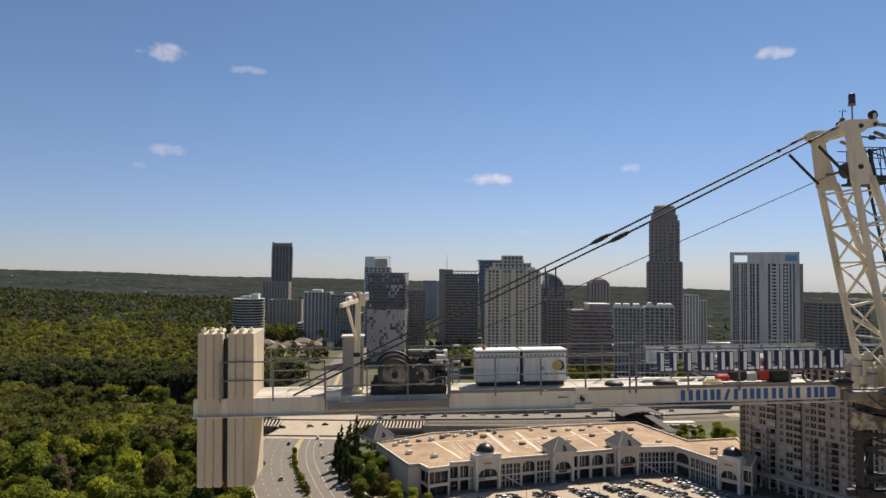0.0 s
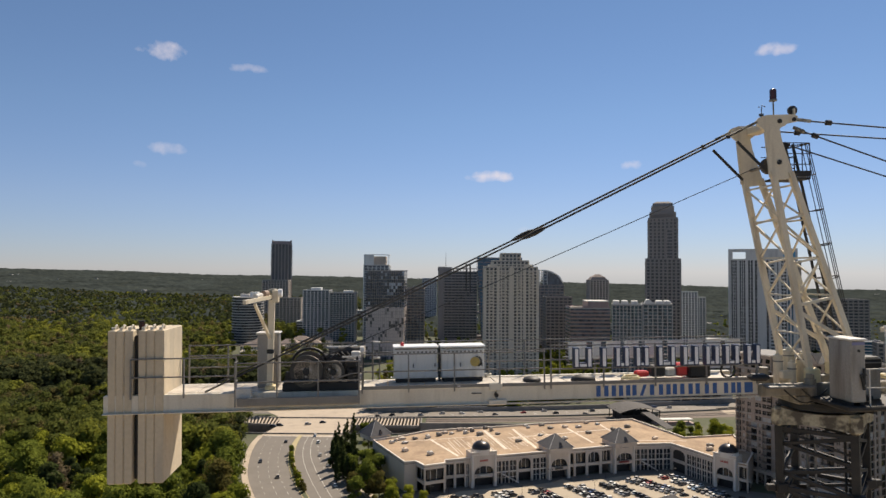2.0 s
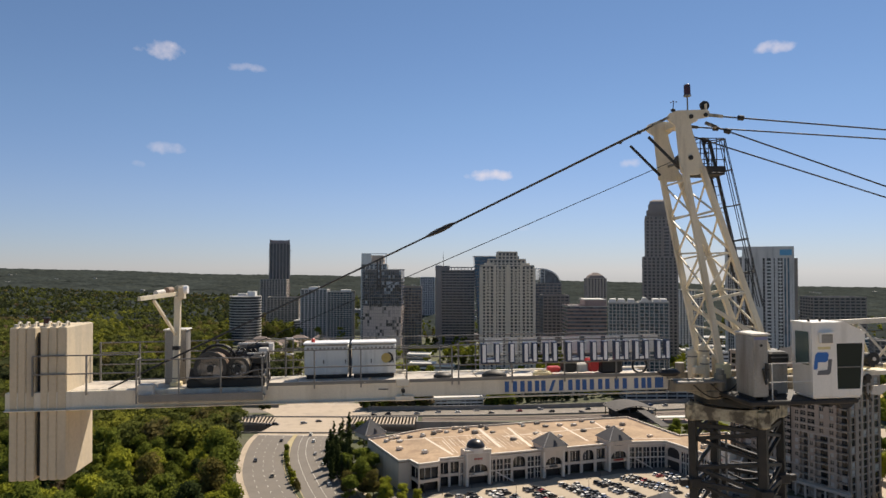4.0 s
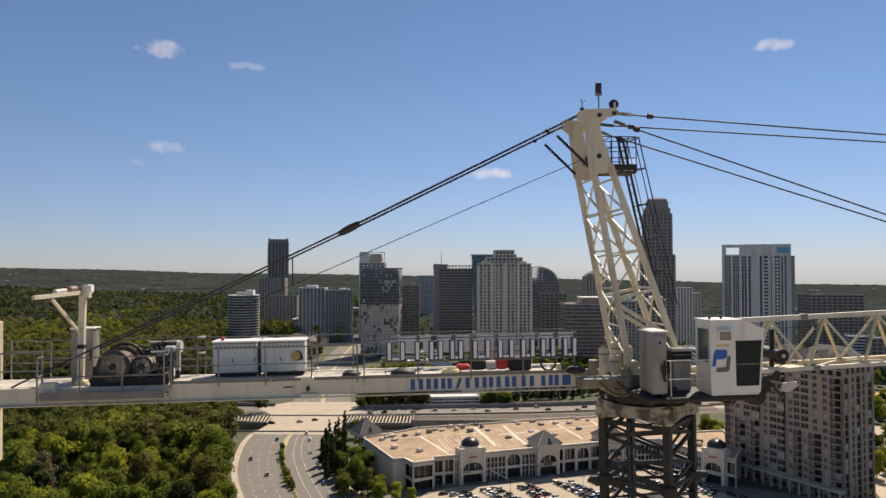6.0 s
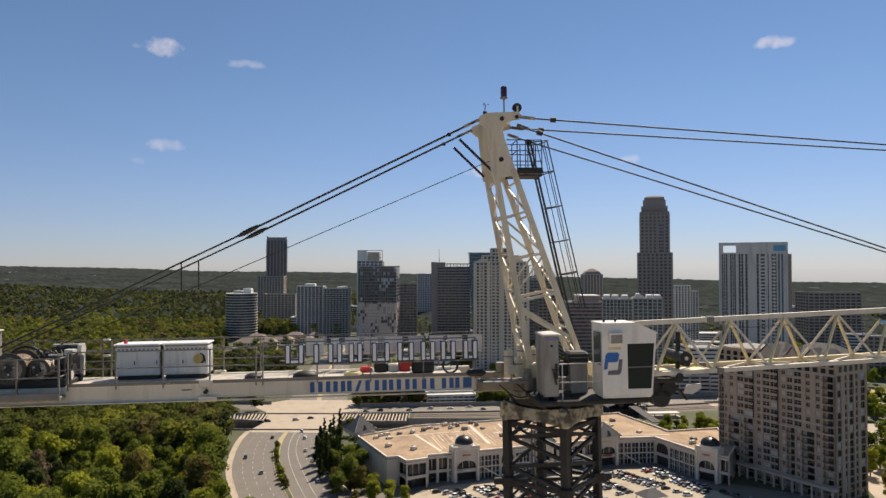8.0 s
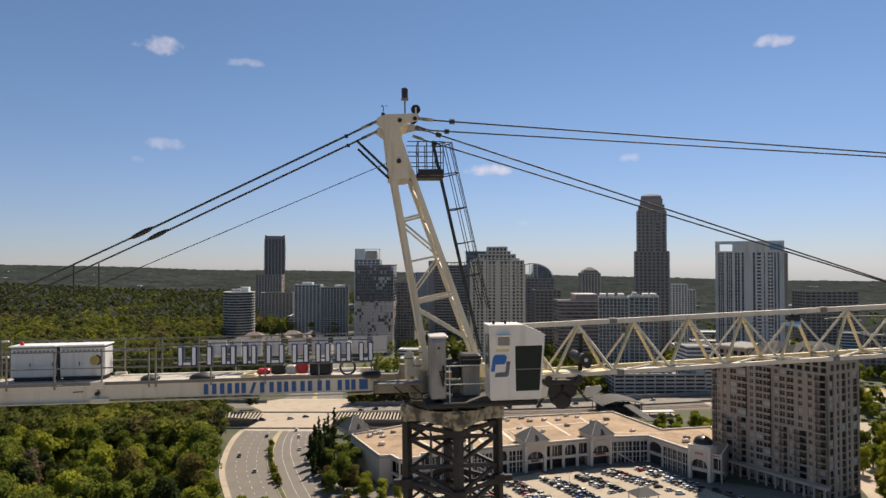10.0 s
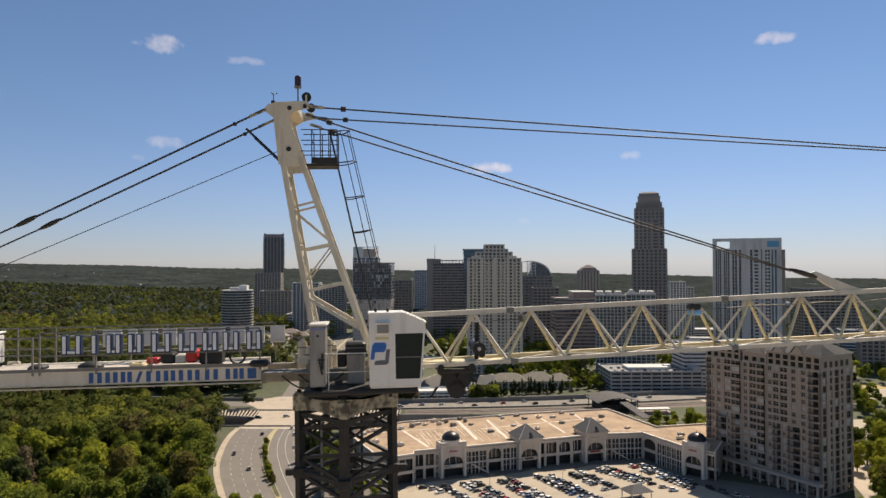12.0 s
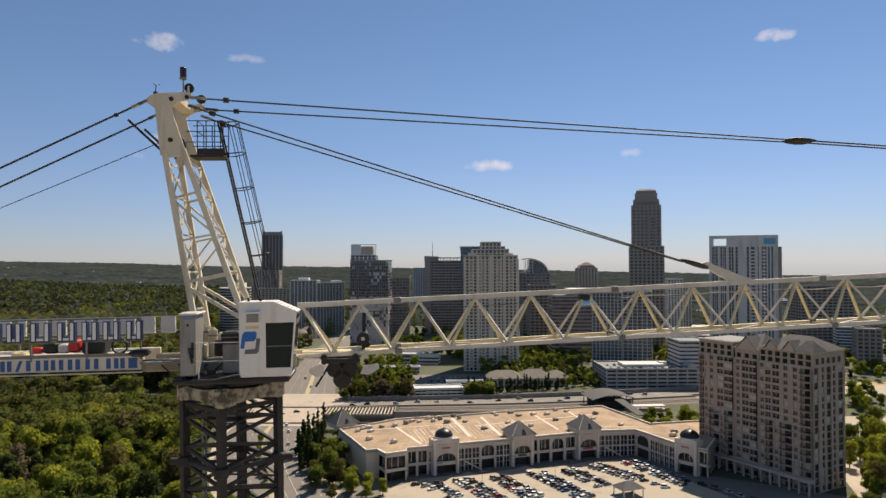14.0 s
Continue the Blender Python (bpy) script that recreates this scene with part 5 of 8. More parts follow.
G_TEAL = glass_panel("teal_window_glass", (0.055, 0.085, 0.10), 0.12)
G_BLUE = glass_panel("blue_curtain_glass", (0.03, 0.095, 0.17), 0.08, var=0.25)
G_GREY = glass_panel("grey_curtain_glass", (0.10, 0.115, 0.14), 0.1)


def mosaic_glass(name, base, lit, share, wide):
    """Mirror cladding of tilted panes: reflections painted in broad patches, broken pane by pane."""
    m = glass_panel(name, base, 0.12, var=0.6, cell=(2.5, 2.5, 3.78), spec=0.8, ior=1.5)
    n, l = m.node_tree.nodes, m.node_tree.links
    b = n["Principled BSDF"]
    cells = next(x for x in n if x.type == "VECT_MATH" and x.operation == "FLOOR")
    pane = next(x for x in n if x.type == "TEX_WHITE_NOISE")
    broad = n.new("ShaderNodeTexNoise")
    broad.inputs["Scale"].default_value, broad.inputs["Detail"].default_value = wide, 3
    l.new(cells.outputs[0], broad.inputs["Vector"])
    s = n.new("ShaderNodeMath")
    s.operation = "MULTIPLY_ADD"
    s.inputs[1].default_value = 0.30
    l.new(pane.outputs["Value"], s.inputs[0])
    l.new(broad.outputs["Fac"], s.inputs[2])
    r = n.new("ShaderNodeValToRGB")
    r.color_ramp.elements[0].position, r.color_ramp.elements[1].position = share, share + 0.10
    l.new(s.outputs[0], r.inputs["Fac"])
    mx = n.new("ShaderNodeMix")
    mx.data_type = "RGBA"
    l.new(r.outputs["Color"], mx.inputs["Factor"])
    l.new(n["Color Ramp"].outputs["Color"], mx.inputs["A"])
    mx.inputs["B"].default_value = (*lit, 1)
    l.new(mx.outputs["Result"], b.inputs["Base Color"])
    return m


# dark upper and rosy lower tones paint what the panes would reflect
G_PATCH = mosaic_glass("painted_reflection_glass", (0.050, 0.060, 0.085), (0.44, 0.49, 0.56), 0.76, 0.22)
G_PATCHL = mosaic_glass("rosy_painted_reflections", (0.16, 0.15, 0.155), (0.60, 0.51, 0.475), 0.52, 0.16)


def slab_mesh(w, d, h, mat_, name):
    return Geo().box((-w / 2, -d / 2, -h / 2), (w / 2, d / 2, h / 2)).mesh(name, mat_)


def tower(name, c, w, d, h, rot, floor_h, cols, m_wall, m_glass, label, band=1.0, pier=0.8, deep=0.5, style="grid", z0=0.0, parent=None, side_cols=None, roof=None):
    """A tower block: glass core, floor bands and piers standing proud of it."""
    if parent is None:
        ob = thing(name, pose(c[0], c[1], c[2] if len(c) > 2 else 0, 0, 0, rot), label, "building")
        off = Vector((0, 0, 0))
    else:
        ob = parent
        off = Vector(c)
    core = Geo().box((-w / 2 + off.x, -d / 2 + off.y, z0), (w / 2 + off.x, d / 2 + off.y, h))
    part("glazing", core, m_glass, ob)
    n = max(2, round((h - max(z0, 0)) / floor_h))
    fh = (h - max(z0, 0)) / n
    if style in ("grid", "bands"):
        me = slab_mesh(w + 2 * deep * 0.7, d + 2 * deep * 0.7, band, m_wall, "floor_band")
        for i in range(n):
            shared("floor_band", me, ob, Matrix.Translation((off.x, off.y, max(z0, 0) + i * fh + band / 2)))
    if style in ("grid", "piers"):
        hh = h - z0
        me = slab_mesh(pier, deep * 2, hh, m_wall, "pier")
        for i in range(cols + 1):
            x = -w / 2 + w * i / cols
            for s in (-1, 1):
                shared("pier", me, ob, Matrix.Translation((off.x + x, off.y + s * d / 2, z0 + hh / 2)))
        sc = side_cols or max(2, round(cols * d / w))
        me = slab_mesh(deep * 2, pier, hh, m_wall, "pier")
        for i in range(1, sc):
            y = -d / 2 + d * i / sc
            for s in (-1, 1):
                shared("pier", me, ob, Matrix.Translation((off.x + s * w / 2, off.y + y, z0 + hh / 2)))
    e = deep
    par = Geo()
    par.box((off.x - w / 2 - e, off.y - d / 2 - e, h - 0.1), (off.x + w / 2 + e, off.y + d / 2 + e, h + 0.5))
    part("roof", par, roof or M_ROOFG, ob)
    for (x0, y0, x1, y1) in ((-w / 2 - e, -d / 2 - e, w / 2 + e, -d / 2 - e + 0.5), (-w / 2 - e, d / 2 + e - 0.5, w / 2 + e, d / 2 + e), (-w / 2 - e, -d / 2 - e + 0.5, -w / 2 - e + 0.5, d / 2 + e - 0.5), (w / 2 + e - 0.5, -d / 2 - e + 0.5, w / 2 + e, d / 2 + e - 0.5)):
        part("parapet", Geo().box((off.x + x0, off.y + y0, h + 0.5), (off.x + x1, off.y + y1, h + 1.6)), m_wall, ob)
    return ob


def rooftop(ob, x0, y0, x1, y1, z0, z1, mat_, name="plant_room"):
    return part(name, Geo().cbox((x0, y0, z0), (x1, y1, z1), 0.15), mat_, ob)


# round office tower
ob = thing("round_office_tower", pose(-277, 974, 0), "round dark glass office tower with pale floor bands", "building")
part("glazing", Geo().tube((0, 0, 0), (0, 0, 66), 21.6, 40), G_DARK, ob)
band_me = Geo().tube((0, 0, -0.65), (0, 0, 0.65), 22.4, 40).mesh("floor_band", M_GREYD)
for i in range(18):
    shared("floor_band", band_me, ob, Matrix.Translation((0, 0, 1 + i * 3.8)))
rooftop(ob, 4, -6, 15, 5, 66, 73, M_PALE)
rooftop(ob, -10, -4, 2, 6, 66, 70, M_GREY)

# tall slim tower far left, with its shoulder
ob = tower("slim_office_tower", (-336, 1420), 40, 30, 158, 13, 4.2, 6, M_BROWN, G_DARK, "tall slim brown tower with a pitched crown", style="piers", pier=2.2, deep=0.8)
for x in (-18.6, 18.6):
    part("corner_post", Geo().box((x - 1.6, -15.4, 156), (x + 1.6, -12, 166.5)), M_BROWN, ob)
part("crown", Geo().loft([[(-20, -15, 158.5), (20, -15, 158.5), (20, 15, 158.5), (-20, 15, 158.5)], [(-17, -13, 165), (17, -13, 165), (17, 13, 165), (-17, 13, 165)]]), M_REDB, ob)
for i in range(9):
    part("balcony_slab", Geo().box((-22.5, -12, 96 + i * 6), (-20, 12, 97 + i * 6)), M_BROWN, ob)
    part("balcony_slab", Geo().box((20, -12, 96 + i * 6), (22.5, 12, 97 + i * 6)), M_BROWN, ob)
tower("apartment_tower", (-337, 1385), 52, 24, 83, 0, 3.3, 9, M_TAN, G_DARK, "brown apartment tower with regular windows", pier=1.6, band=1.3)
tower("apartment_block", (-266, 1165), 54, 26, 56, 0, 3.2, 9, M_TAN, G_DARK, "brown apartment block with balconies", pier=1.6, band=1.3)

# teal apartment pair
ob = tower("glass_apartment_tower", (-184, 1012), 38, 26, 74, 0, 3.1, 7, M_GREY, G_TEAL, "pale apartment tower with teal glass", pier=1.3, band=0.8)
rooftop(ob, -9, -6, 6, 6, 74.5, 79, M_PALE)
ob = tower("glass_apartment_tower", (-144, 1004), 36, 26, 71, 0, 3.1, 8, M_GREYD, G_TEAL, "grey apartment tower with teal glass", pier=0.8, band=0.8)
rooftop(ob, 0, -6, 14, 6, 71.5, 75, M_PALE)

# white framed tower, partly behind the mirror-glass one
ob = tower("white_framed_tower", (-96, 1018), 37, 28, 112, 0, 3.6, 6, M_PALE, G_GREY, "tall pale tower with a framed glass crown", pier=1.2, band=0.8)
part("crown_screen", Geo().box((-18.5, -14.5, 113.5), (-4, -13.5, 128)).box((-18.5, -13.5, 113.5), (-17.5, 14, 128)), M_PALE, ob)
part("crown_core", Geo().box((-4, -12, 113.5), (14, 12, 126)), M_TAN, ob)
part("crown_frame", Geo().bar((-18, -14, 128.3), (19, -14, 128.3), 1.0).bar((18.4, -14, 113), (18.4, -14, 128), 0.9).bar((18.4, -14, 128.3), (18.4, 14, 128.3), 0.9), M_PALE, ob)

# mirror-glass tower
ob = thing("mirror_glass_tower", pose(-64.5, 817, 0, 0, 0, -4), "mirror-glass tower with city reflections painted in patches", "building")
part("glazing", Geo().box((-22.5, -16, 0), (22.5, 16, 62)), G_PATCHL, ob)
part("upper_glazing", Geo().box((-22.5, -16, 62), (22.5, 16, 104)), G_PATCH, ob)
mul = slab_mesh(0.25, 0.3, 104, M_DARKB, "mullion")
for i in range(1, 18):
    shared("mullion", mul, ob, Matrix.Translation((-22.5 + 2.5 * i, -16.0, 52)))
tr_me = slab_mesh(45.2, 32.2, 0.35, M_DARKB, "transom")
for i in range(1, 28):
    shared("transom", tr_me, ob, Matrix.Translation((0, 0, i * 3.78)))
part("parapet", Geo().box((-22.8, -16.3, 104), (22.8, -15.7, 105.3)).box((-22.8, 15.7, 104), (22.8, 16.3, 105.3)), M_DARKB, ob)
ob = tower("dark_glass_tower", (-33, 862), 25, 24, 82, 0, 3.6, 6, M_DARKB, G_GREY, "dark glass office block", pier=0.5, band=0.9, deep=0.3)

# grid office with a mast
ob = tower("grid_office_tower", (28, 975), 46, 30, 103, 0, 3.9, 9, M_BROWN, G_DARK, "brown office tower with strong horizontal bands", pier=0.5, band=1.7, deep=0.7)
part("stair_core", Geo().box((-32, -15.6, 0), (-23.8, 14, 111)), M_BROWN, ob)
part("stair_core_top", Geo().box((-32.3, -16, 104), (-12, 12, 110.5)), M_BROWN, ob)
part("antenna", Geo().tube((-21, 0, 110), (-21, 0, 131), 0.45, 6, 0.15), M_DARKST, ob)
for i in range(9):
    part("crown_fin", Geo().box((-20 + 4.8 * i, -16, 103.5), (-18.8 + 4.8 * i, -14.5, 108)), M_BROWN, ob)
part("crown_beam", Geo().box((-23, -16.2, 107.6), (23, -14.4, 109)), M_BROWN, ob)

# blue wedge behind the beige apartments
ob = thing("blue_glass_tower", pose(66, 778, 0), "blue glass office tower with a sloping edge", "building")
part("glazing", Geo().loft([[(-16, -16, 0), (26, -16, 0), (26, 16, 0), (-16, 16, 0)], [(-24.5, -16, 120), (26, -16, 120), (26, 16, 120), (-24.5, 16, 120)]]), G_BLUE, ob)
for i in range(10, 29):
    part("transom", Geo().box((-15.9 - 8.5 * i * 4.1 / 120, -16.15, i * 4.1), (26, -15.9, i * 4.1 + 0.3)), M_DARKB, ob)
part("roof_edge", Geo().box((-24.8, -16.3, 119.8), (26.3, 16.3, 120.6)), M_GREY, ob)

# beige stepped apartment tower
ob = tower("beige_apartment_tower", (67.7, 656), 49, 30, 108, 0, 3.05, 13, M_BEIGE, G_DARK, "beige stepped apartment tower with many balconies", pier=1.5, band=1.0, deep=0.6)
tower("", (0, 2, 0), 34, 24, 114, 0, 3.05, 9, M_BEIGE, G_DARK, "", pier=1.4, band=1.0, z0=108, parent=ob)
tower("", (0.5, 2, 0), 18, 18, 121, 0, 3.05, 5, M_BEIGE, G_DARK, "", pier=1.2, band=1.2, z0=114, parent=ob)
for x in (-24.8, -12.4, 0.2, 12.6, 24.8):
    part("buttress", Geo().box((x - 1.3, -16.4, 0), (x + 1.3, -15, 106 + (4 if abs(x) < 20 else 0))), M_BEIGE, ob)
bal = slab_mesh(4.4, 1.5, 0.9, M_BEIGE, "balcony")
for i in range(32):
    for x in (-18.5, -6.2, 6.4, 18.7):
        shared("balcony", bal, ob, Matrix.Translation((x, -16, 5 + i * 3.2)))
for x in (-17, 17):
    part("corner_turret", Geo().box((x - 4, -12, 108), (x + 4, 8, 111.5)), M_BEIGE, ob)

# domed tower
ob = tower("domed_office_tower", (146, 916), 36, 30, 86, 0, 3.9, 7, M_DARKB, G_GREY, "dark office tower with a curved lattice roof", pier=0.8, band=1.4)
arc = [(-17 + 34 * k / 16, 86 + 21 * math.sqrt(max(0.0, 1 - ((k - 3) / 13.2) ** 2)) if k > 3 else 107 - 0.4 * (3 - k)) for k in range(17)]
for v in (-14, -5, 5, 14):
    part("roof_rib", Geo().poly_tube([(x, v, z) for x, z in arc], 0.55, 6), M_PALE, ob)
for x, z in arc[::2]:
    part("roof_purlin", Geo().tube((x, -14, z), (x, 14, z), 0.35, 6), M_PALE, ob)
part("roof_glass", Geo().loft([[(x, v, z - 1.2) for x, z in arc[4:]] + [(17, v, 86), (arc[4][0], v, 86)] for v in (-12, 12)]), G_GREY, ob)
for x in (-14, -9, -4):
    part("lattice_post", Geo().box((x - 0.4, -14.2, 86), (x + 0.4, -13.6, 106)), M_PALE, ob)
for z in (90, 94, 98, 102):
    part("lattice_bar", Geo().box((-17, -14.2, z), (-3, -13.7, z + 0.6)), M_PALE, ob)

tower("dark_office_block", (144, 836), 31, 28, 73, 0, 3.9, 6, M_DARKB, G_DARK, "dark brown office block", pier=1.2, band=1.6)
ob = tower("striped_office_block", (160, 736), 42, 30, 66, 0, 3.8, 7, M_REDB, G_GREY, "red-brown office block with pale striped floors", band=1.7, style="bands", deep=0.4, roof=M_ROOFW)
part("upper_storey", Geo().box((-2, -12, 66), (20, 14, 73)), M_REDB, ob)
part("cornice", Geo().box((-2.6, -12.6, 73), (20.6, 14.6, 74)), M_ROOFW, ob)
ob = tower("tan_tower", (269, 1165), 31, 28, 90, 0, 3.6, 6, M_TAN, G_DARK, "tan tower with a pointed roof", pier=1.8, band=1.2)
part("hip_roof", Geo().loft([[(-15, -14, 90.5), (15, -14, 90.5), (15, 14, 90.5), (-15, 14, 90.5)], [(-11, -10, 96), (11, -10, 96), (11, 10, 96), (-11, 10, 96)], [(-3, -3, 101), (3, -3, 101), (3, 3, 101), (-3, 3, 101)]]), M_CLAY, ob)

# pale apartment complex
ob = tower("pale_apartment_block", (180.4, 653.6), 27, 28, 73, -14, 3.2, 8, M_GREYD, G_TEAL, "grey apartment block with framed balconies", pier=0.8, band=0.6)
for x in (-10, -2, 7):
    part("roof_pavilion", Geo().cbox((x - 3, -10, 73.5), (x + 3, 8, 77.5), 0.4), M_GREY, ob)
ob = tower("pale_apartment_block", (207.6, 648), 26, 28, 74, -14, 3.2, 6, M_GREYD, G_TEAL, "grey apartment block with framed balconies", pier=0.8, band=0.6)
part("roof_canopy", Geo().loft([[(-12, -8, 74.6), (-2, -8, 74.6), (-2, 4, 74.6), (-12, 4, 74.6)], [(-10, -8, 79), (-7, -8, 79), (-7, 4, 79), (-10, 4, 79)]]), M_ROOFW, ob)
for x in (2, 9):
    part("roof_pavilion", Geo().cbox((x - 3, -10, 74.5), (x + 3, 8, 78), 0.4), M_GREY, ob)

# the tallest tower, stepped to a rounded top
ob = tower("stepped_stone_tower", (261.8, 796.8), 37.5, 35, 116, -16, 3.7, 8, M_DARKB, G_DARK, "dark stone tower stepping in towards a rounded top", pier=2.0, band=1.4, deep=0.7)
ob.matrix_world = ob.matrix_world @ Matrix.Diagonal((1, 1, 1.03, 1))
tower("", (0, 0, 0), 31.5, 31, 162, 0, 3.7, 7, M_DARKB, G_DARK, "", pier=2.0, band=1.4, z0=116, parent=ob, deep=0.7)
part("crown_step", Geo().box((-14.6, -14, 162), (14.6, 14, 170)), M_DARKB, ob)
part("crown_step", Geo().box((-12.6, -12, 170), (12.6, 12, 177)), M_DARKB, ob)
part("crown_top", Geo().loft([[(-11.6, -10, 177), (11.6, -10, 177), (11.6, 10, 177), (-11.6, 10, 177)], [(-11, -9, 180.5), (11, -9, 180.5), (11, 9, 180.5), (-11, 9, 180.5)], [(-7, -6, 182.5), (7, -6, 182.5), (7, 6, 182.5), (-7, 6, 182.5)]]), M_DARKB, ob)
for i in range(11):
    part("crown_fin", Geo().box((-14.5 + 2.8 * i, -15.8, 160), (-13.5 + 2.8 * i, -15, 168)), M_DARKB, ob)
part("bay_front", Geo().box((3.5, -18.6, 116), (11, -16.2, 150)), M_BROWN, ob)
for i in range(9):
    part("bay_window", Geo().box((4.4, -18.75, 118 + i * 3.6), (10, -18.6, 120.3 + i * 3.6)), G_DARK, ob)
tower("white_apartment_block", (332, 914), 20, 24, 78, 0, 3.2, 5, M_PALE, G_GREY, "plain white apartment block beside the tall tower", pier=1.2, band=0.9)
tower("white_apartment_block", (351, 930), 16, 24, 70, 0, 3.2, 4, M_GREY, G_GREY, "pale grey apartment block", pier=1.2, band=0.9)

# grey slab with a framed roof opening
ob = thing("grey_slab_tower", pose(326.9, 684.9, 0, 0, 0, -27.5) @ Matrix.Diagonal((1.045, 0.9, 1.05, 1)), "grey slab tower with a square roof opening and glass bays", "building")
part("glazing", Geo().box((-28.4, -13, 0), (28.4, 13, 112)), G_DARK, ob)
part("end_wall", Geo().box((-30, -14.2, 0), (-28.4, 14, 123)), M_GREY, ob)
part("end_wall", Geo().box((28.4, -14.2, 0), (30, 14, 123)), M_GREY, ob)
part("top_wall", Geo().box((-28.4, -14.2, 112), (28.4, -13.2, 113.4)).box((-28.4, -14.2, 120), (-14.5, -13.2, 123)).box((-28.4, -14.2, 113.4), (-26, -13.2, 120)), M_GREY, ob)
part("top_wall", Geo().box((-14.5, -14.2, 113.4), (28.4, -13.2, 123)), M_GREY, ob)
part("roof", Geo().box((-28.4, -13, 112), (28.4, 14, 112.8)), M_ROOFG, ob)
part("rear_frame", Geo().box((-28.4, 13.2, 121), (28.4, 14.0, 123)), M_GREY, ob)
part("sign_panel", Geo().box((18, -14.35, 114.5), (28.2, -14.2, 120)), material("sky_blue_sign_panel", (0.10, 0.33, 0.55), 0.3), ob)
for x0, x1 in ((-28.3, -27.4), (-22.4, -19.9), (-14.9, -12.4), (-8.2, -6.5), (-4.5, 3.3), (5.3, 7.0), (10.3, 12.8), (13.7, 16.2), (20.4, 21.6), (23.2, 24.4), (26.0, 28.3)):
    part("wall_strip", Geo().box((x0, -14, 0), (x1, -12.8, 112)), M_GREY, ob)
for x in (-25.7, -24.1, -18.2, -16.6, -10.3, 18.3):
    part("glass_fin", Geo().box((x - 0.28, -13.8, 0), (x + 0.28, -12.9, 112)), M_GREY, ob)
bm_ = slab_mesh(56.6, 0.5, 0.5, M_GREYD, "floor_band")
for i in range(34):
    shared("floor_band", bm_, ob, Matrix.Translation((0, -13.1, 2 + i * 3.25)))
bal = slab_mesh(3.1, 1.0, 0.9, M_PALE, "balcony")
for i in range(33):
    for x in (8.6, 18.3):
        shared("balcony", bal, ob, Matrix.Translation((x, -13.7, 4.5 + i * 3.25)))
part("side_block", Geo().box((30, -9, 0), (33, 14, 112)), M_DARKB, ob)
part("side_glazing", Geo().box((21.7, -13.6, 0), (28.3, -13.2, 112)), glass_panel("pale_blue_glass", (0.10, 0.16, 0.21), 0.08, var=0.3), ob)

tower("low_dark_office", (505, 866), 66, 32, 71, 0, 3.9, 10, M_DARKB, G_DARK, "long dark office block", pier=1.2, band=1.6)
tower("banded_car_park", (231, 578), 24, 30, 36, 0, 3.4, 4, M_GREY, G_DARK, "grey banded parking tower", band=1.8, style="bands", deep=0.5)
tower("far_grey_tower", (-25, 1420), 29, 26, 88, 0, 3.6, 6, M_GREY, G_GREY, "pale grey tower far in the city", pier=1.2, band=1.2)

tower("blue_grey_office", (487, 775), 28, 20, 27, -20, 3.6, 6, M_GREY, G_BLUE, "low blue-grey office block among trees", style="bands", band=1.4)
tower("dark_office_block", (428, 648), 20, 18, 38, -20, 3.8, 4, M_DARKB, G_DARK, "dark brown office block among trees", pier=1.4, band=1.2)

for x, y, w, d, h in ((300, 742, 30, 18, 8), (312, 806, 44, 22, 10), (348, 858, 34, 18, 9), (398, 962, 60, 28, 10), (362, 1012, 50, 24, 9), (-14, 700, 26, 16, 8), (-20, 760, 24, 18, 10), (8, 690, 20, 14, 7)):
    tower("low_flat_roofed_building", (x, y), w, d, h, -8, 3.8, max(3, int(w / 5)), M_PALE, G_DARK, "low pale flat-roofed building among trees", band=1.6, roof=M_ROOFW, z0=-2, style="bands")

# low city blocks between the towers
R2 = random.Random(21)
low_labels = (("low_flat_roofed_building", "low flat-roofed commercial building", M_ROOFW), ("low_flat_roofed_building", "low grey flat-roofed building", M_ROOFG))
spots = []
for _ in range(400):
    y = R2.uniform(640, 1500)
    x = R2.uniform(-0.30 * y - 10, 0.62 * y)
    if -140 < x < -60 and y < 1050 or x < -250 and y < 900:
        continue
    if all(abs(x - a) > 34 or abs(y - b) > 34 for a, b in spots):
        spots.append((x, y))
    if len(spots) >= 46:
        break
TOWERS_AT = [(-270, 974), (-332, 1420), (-337, 1385), (-266, 1165), (-184, 1012), (-144, 1004), (-96, 1018), (-64, 817), (-33, 862), (28, 975), (66, 778), (67, 656), (146, 916), (144, 836), (160, 736), (269, 1165), (180, 653), (208, 648), (262, 797), (332, 914), (351, 930), (327, 685), (505, 866), (231, 578), (-25, 1420), (300, 742), (312, 806), (348, 858), (398, 962), (362, 1012), (-14, 700), (-20, 760), (8, 690), (-218, 850), (-190, 885), (-160, 925), (-196, 930), (-235, 905)]
for x, y in spots:
    if any(abs(x - a) < 48 and abs(y - b) < 40 for a, b in TOWERS_AT):
        continue
    w, d, h = R2.uniform(18, 40), R2.uniform(16, 34), R2.choice((7, 8, 11, 14, 18, 24))
    nm, lb, rf = low_labels[R2.randrange(2)]
    wall = R2.choice((M_PALE, M_BEIGE, M_TAN, M_REDB, M_GREY))
    ob = tower(nm, (x, y), w, d, h, R2.uniform(-15, 15), 3.8, max(3, int(w / 5)), wall, G_DARK, lb, band=1.6, pier=1.6, roof=rf, z0=-2, style="bands")
    rooftop(ob, -w * 0.3, -d * 0.2, -w * 0.05, d * 0.15, h + 0.5, h + 2.6, M_GREY)
    rooftop(ob, w * 0.1, -d * 0.3, w * 0.2, -d * 0.1, h + 0.5, h + 1.9, M_PALE)


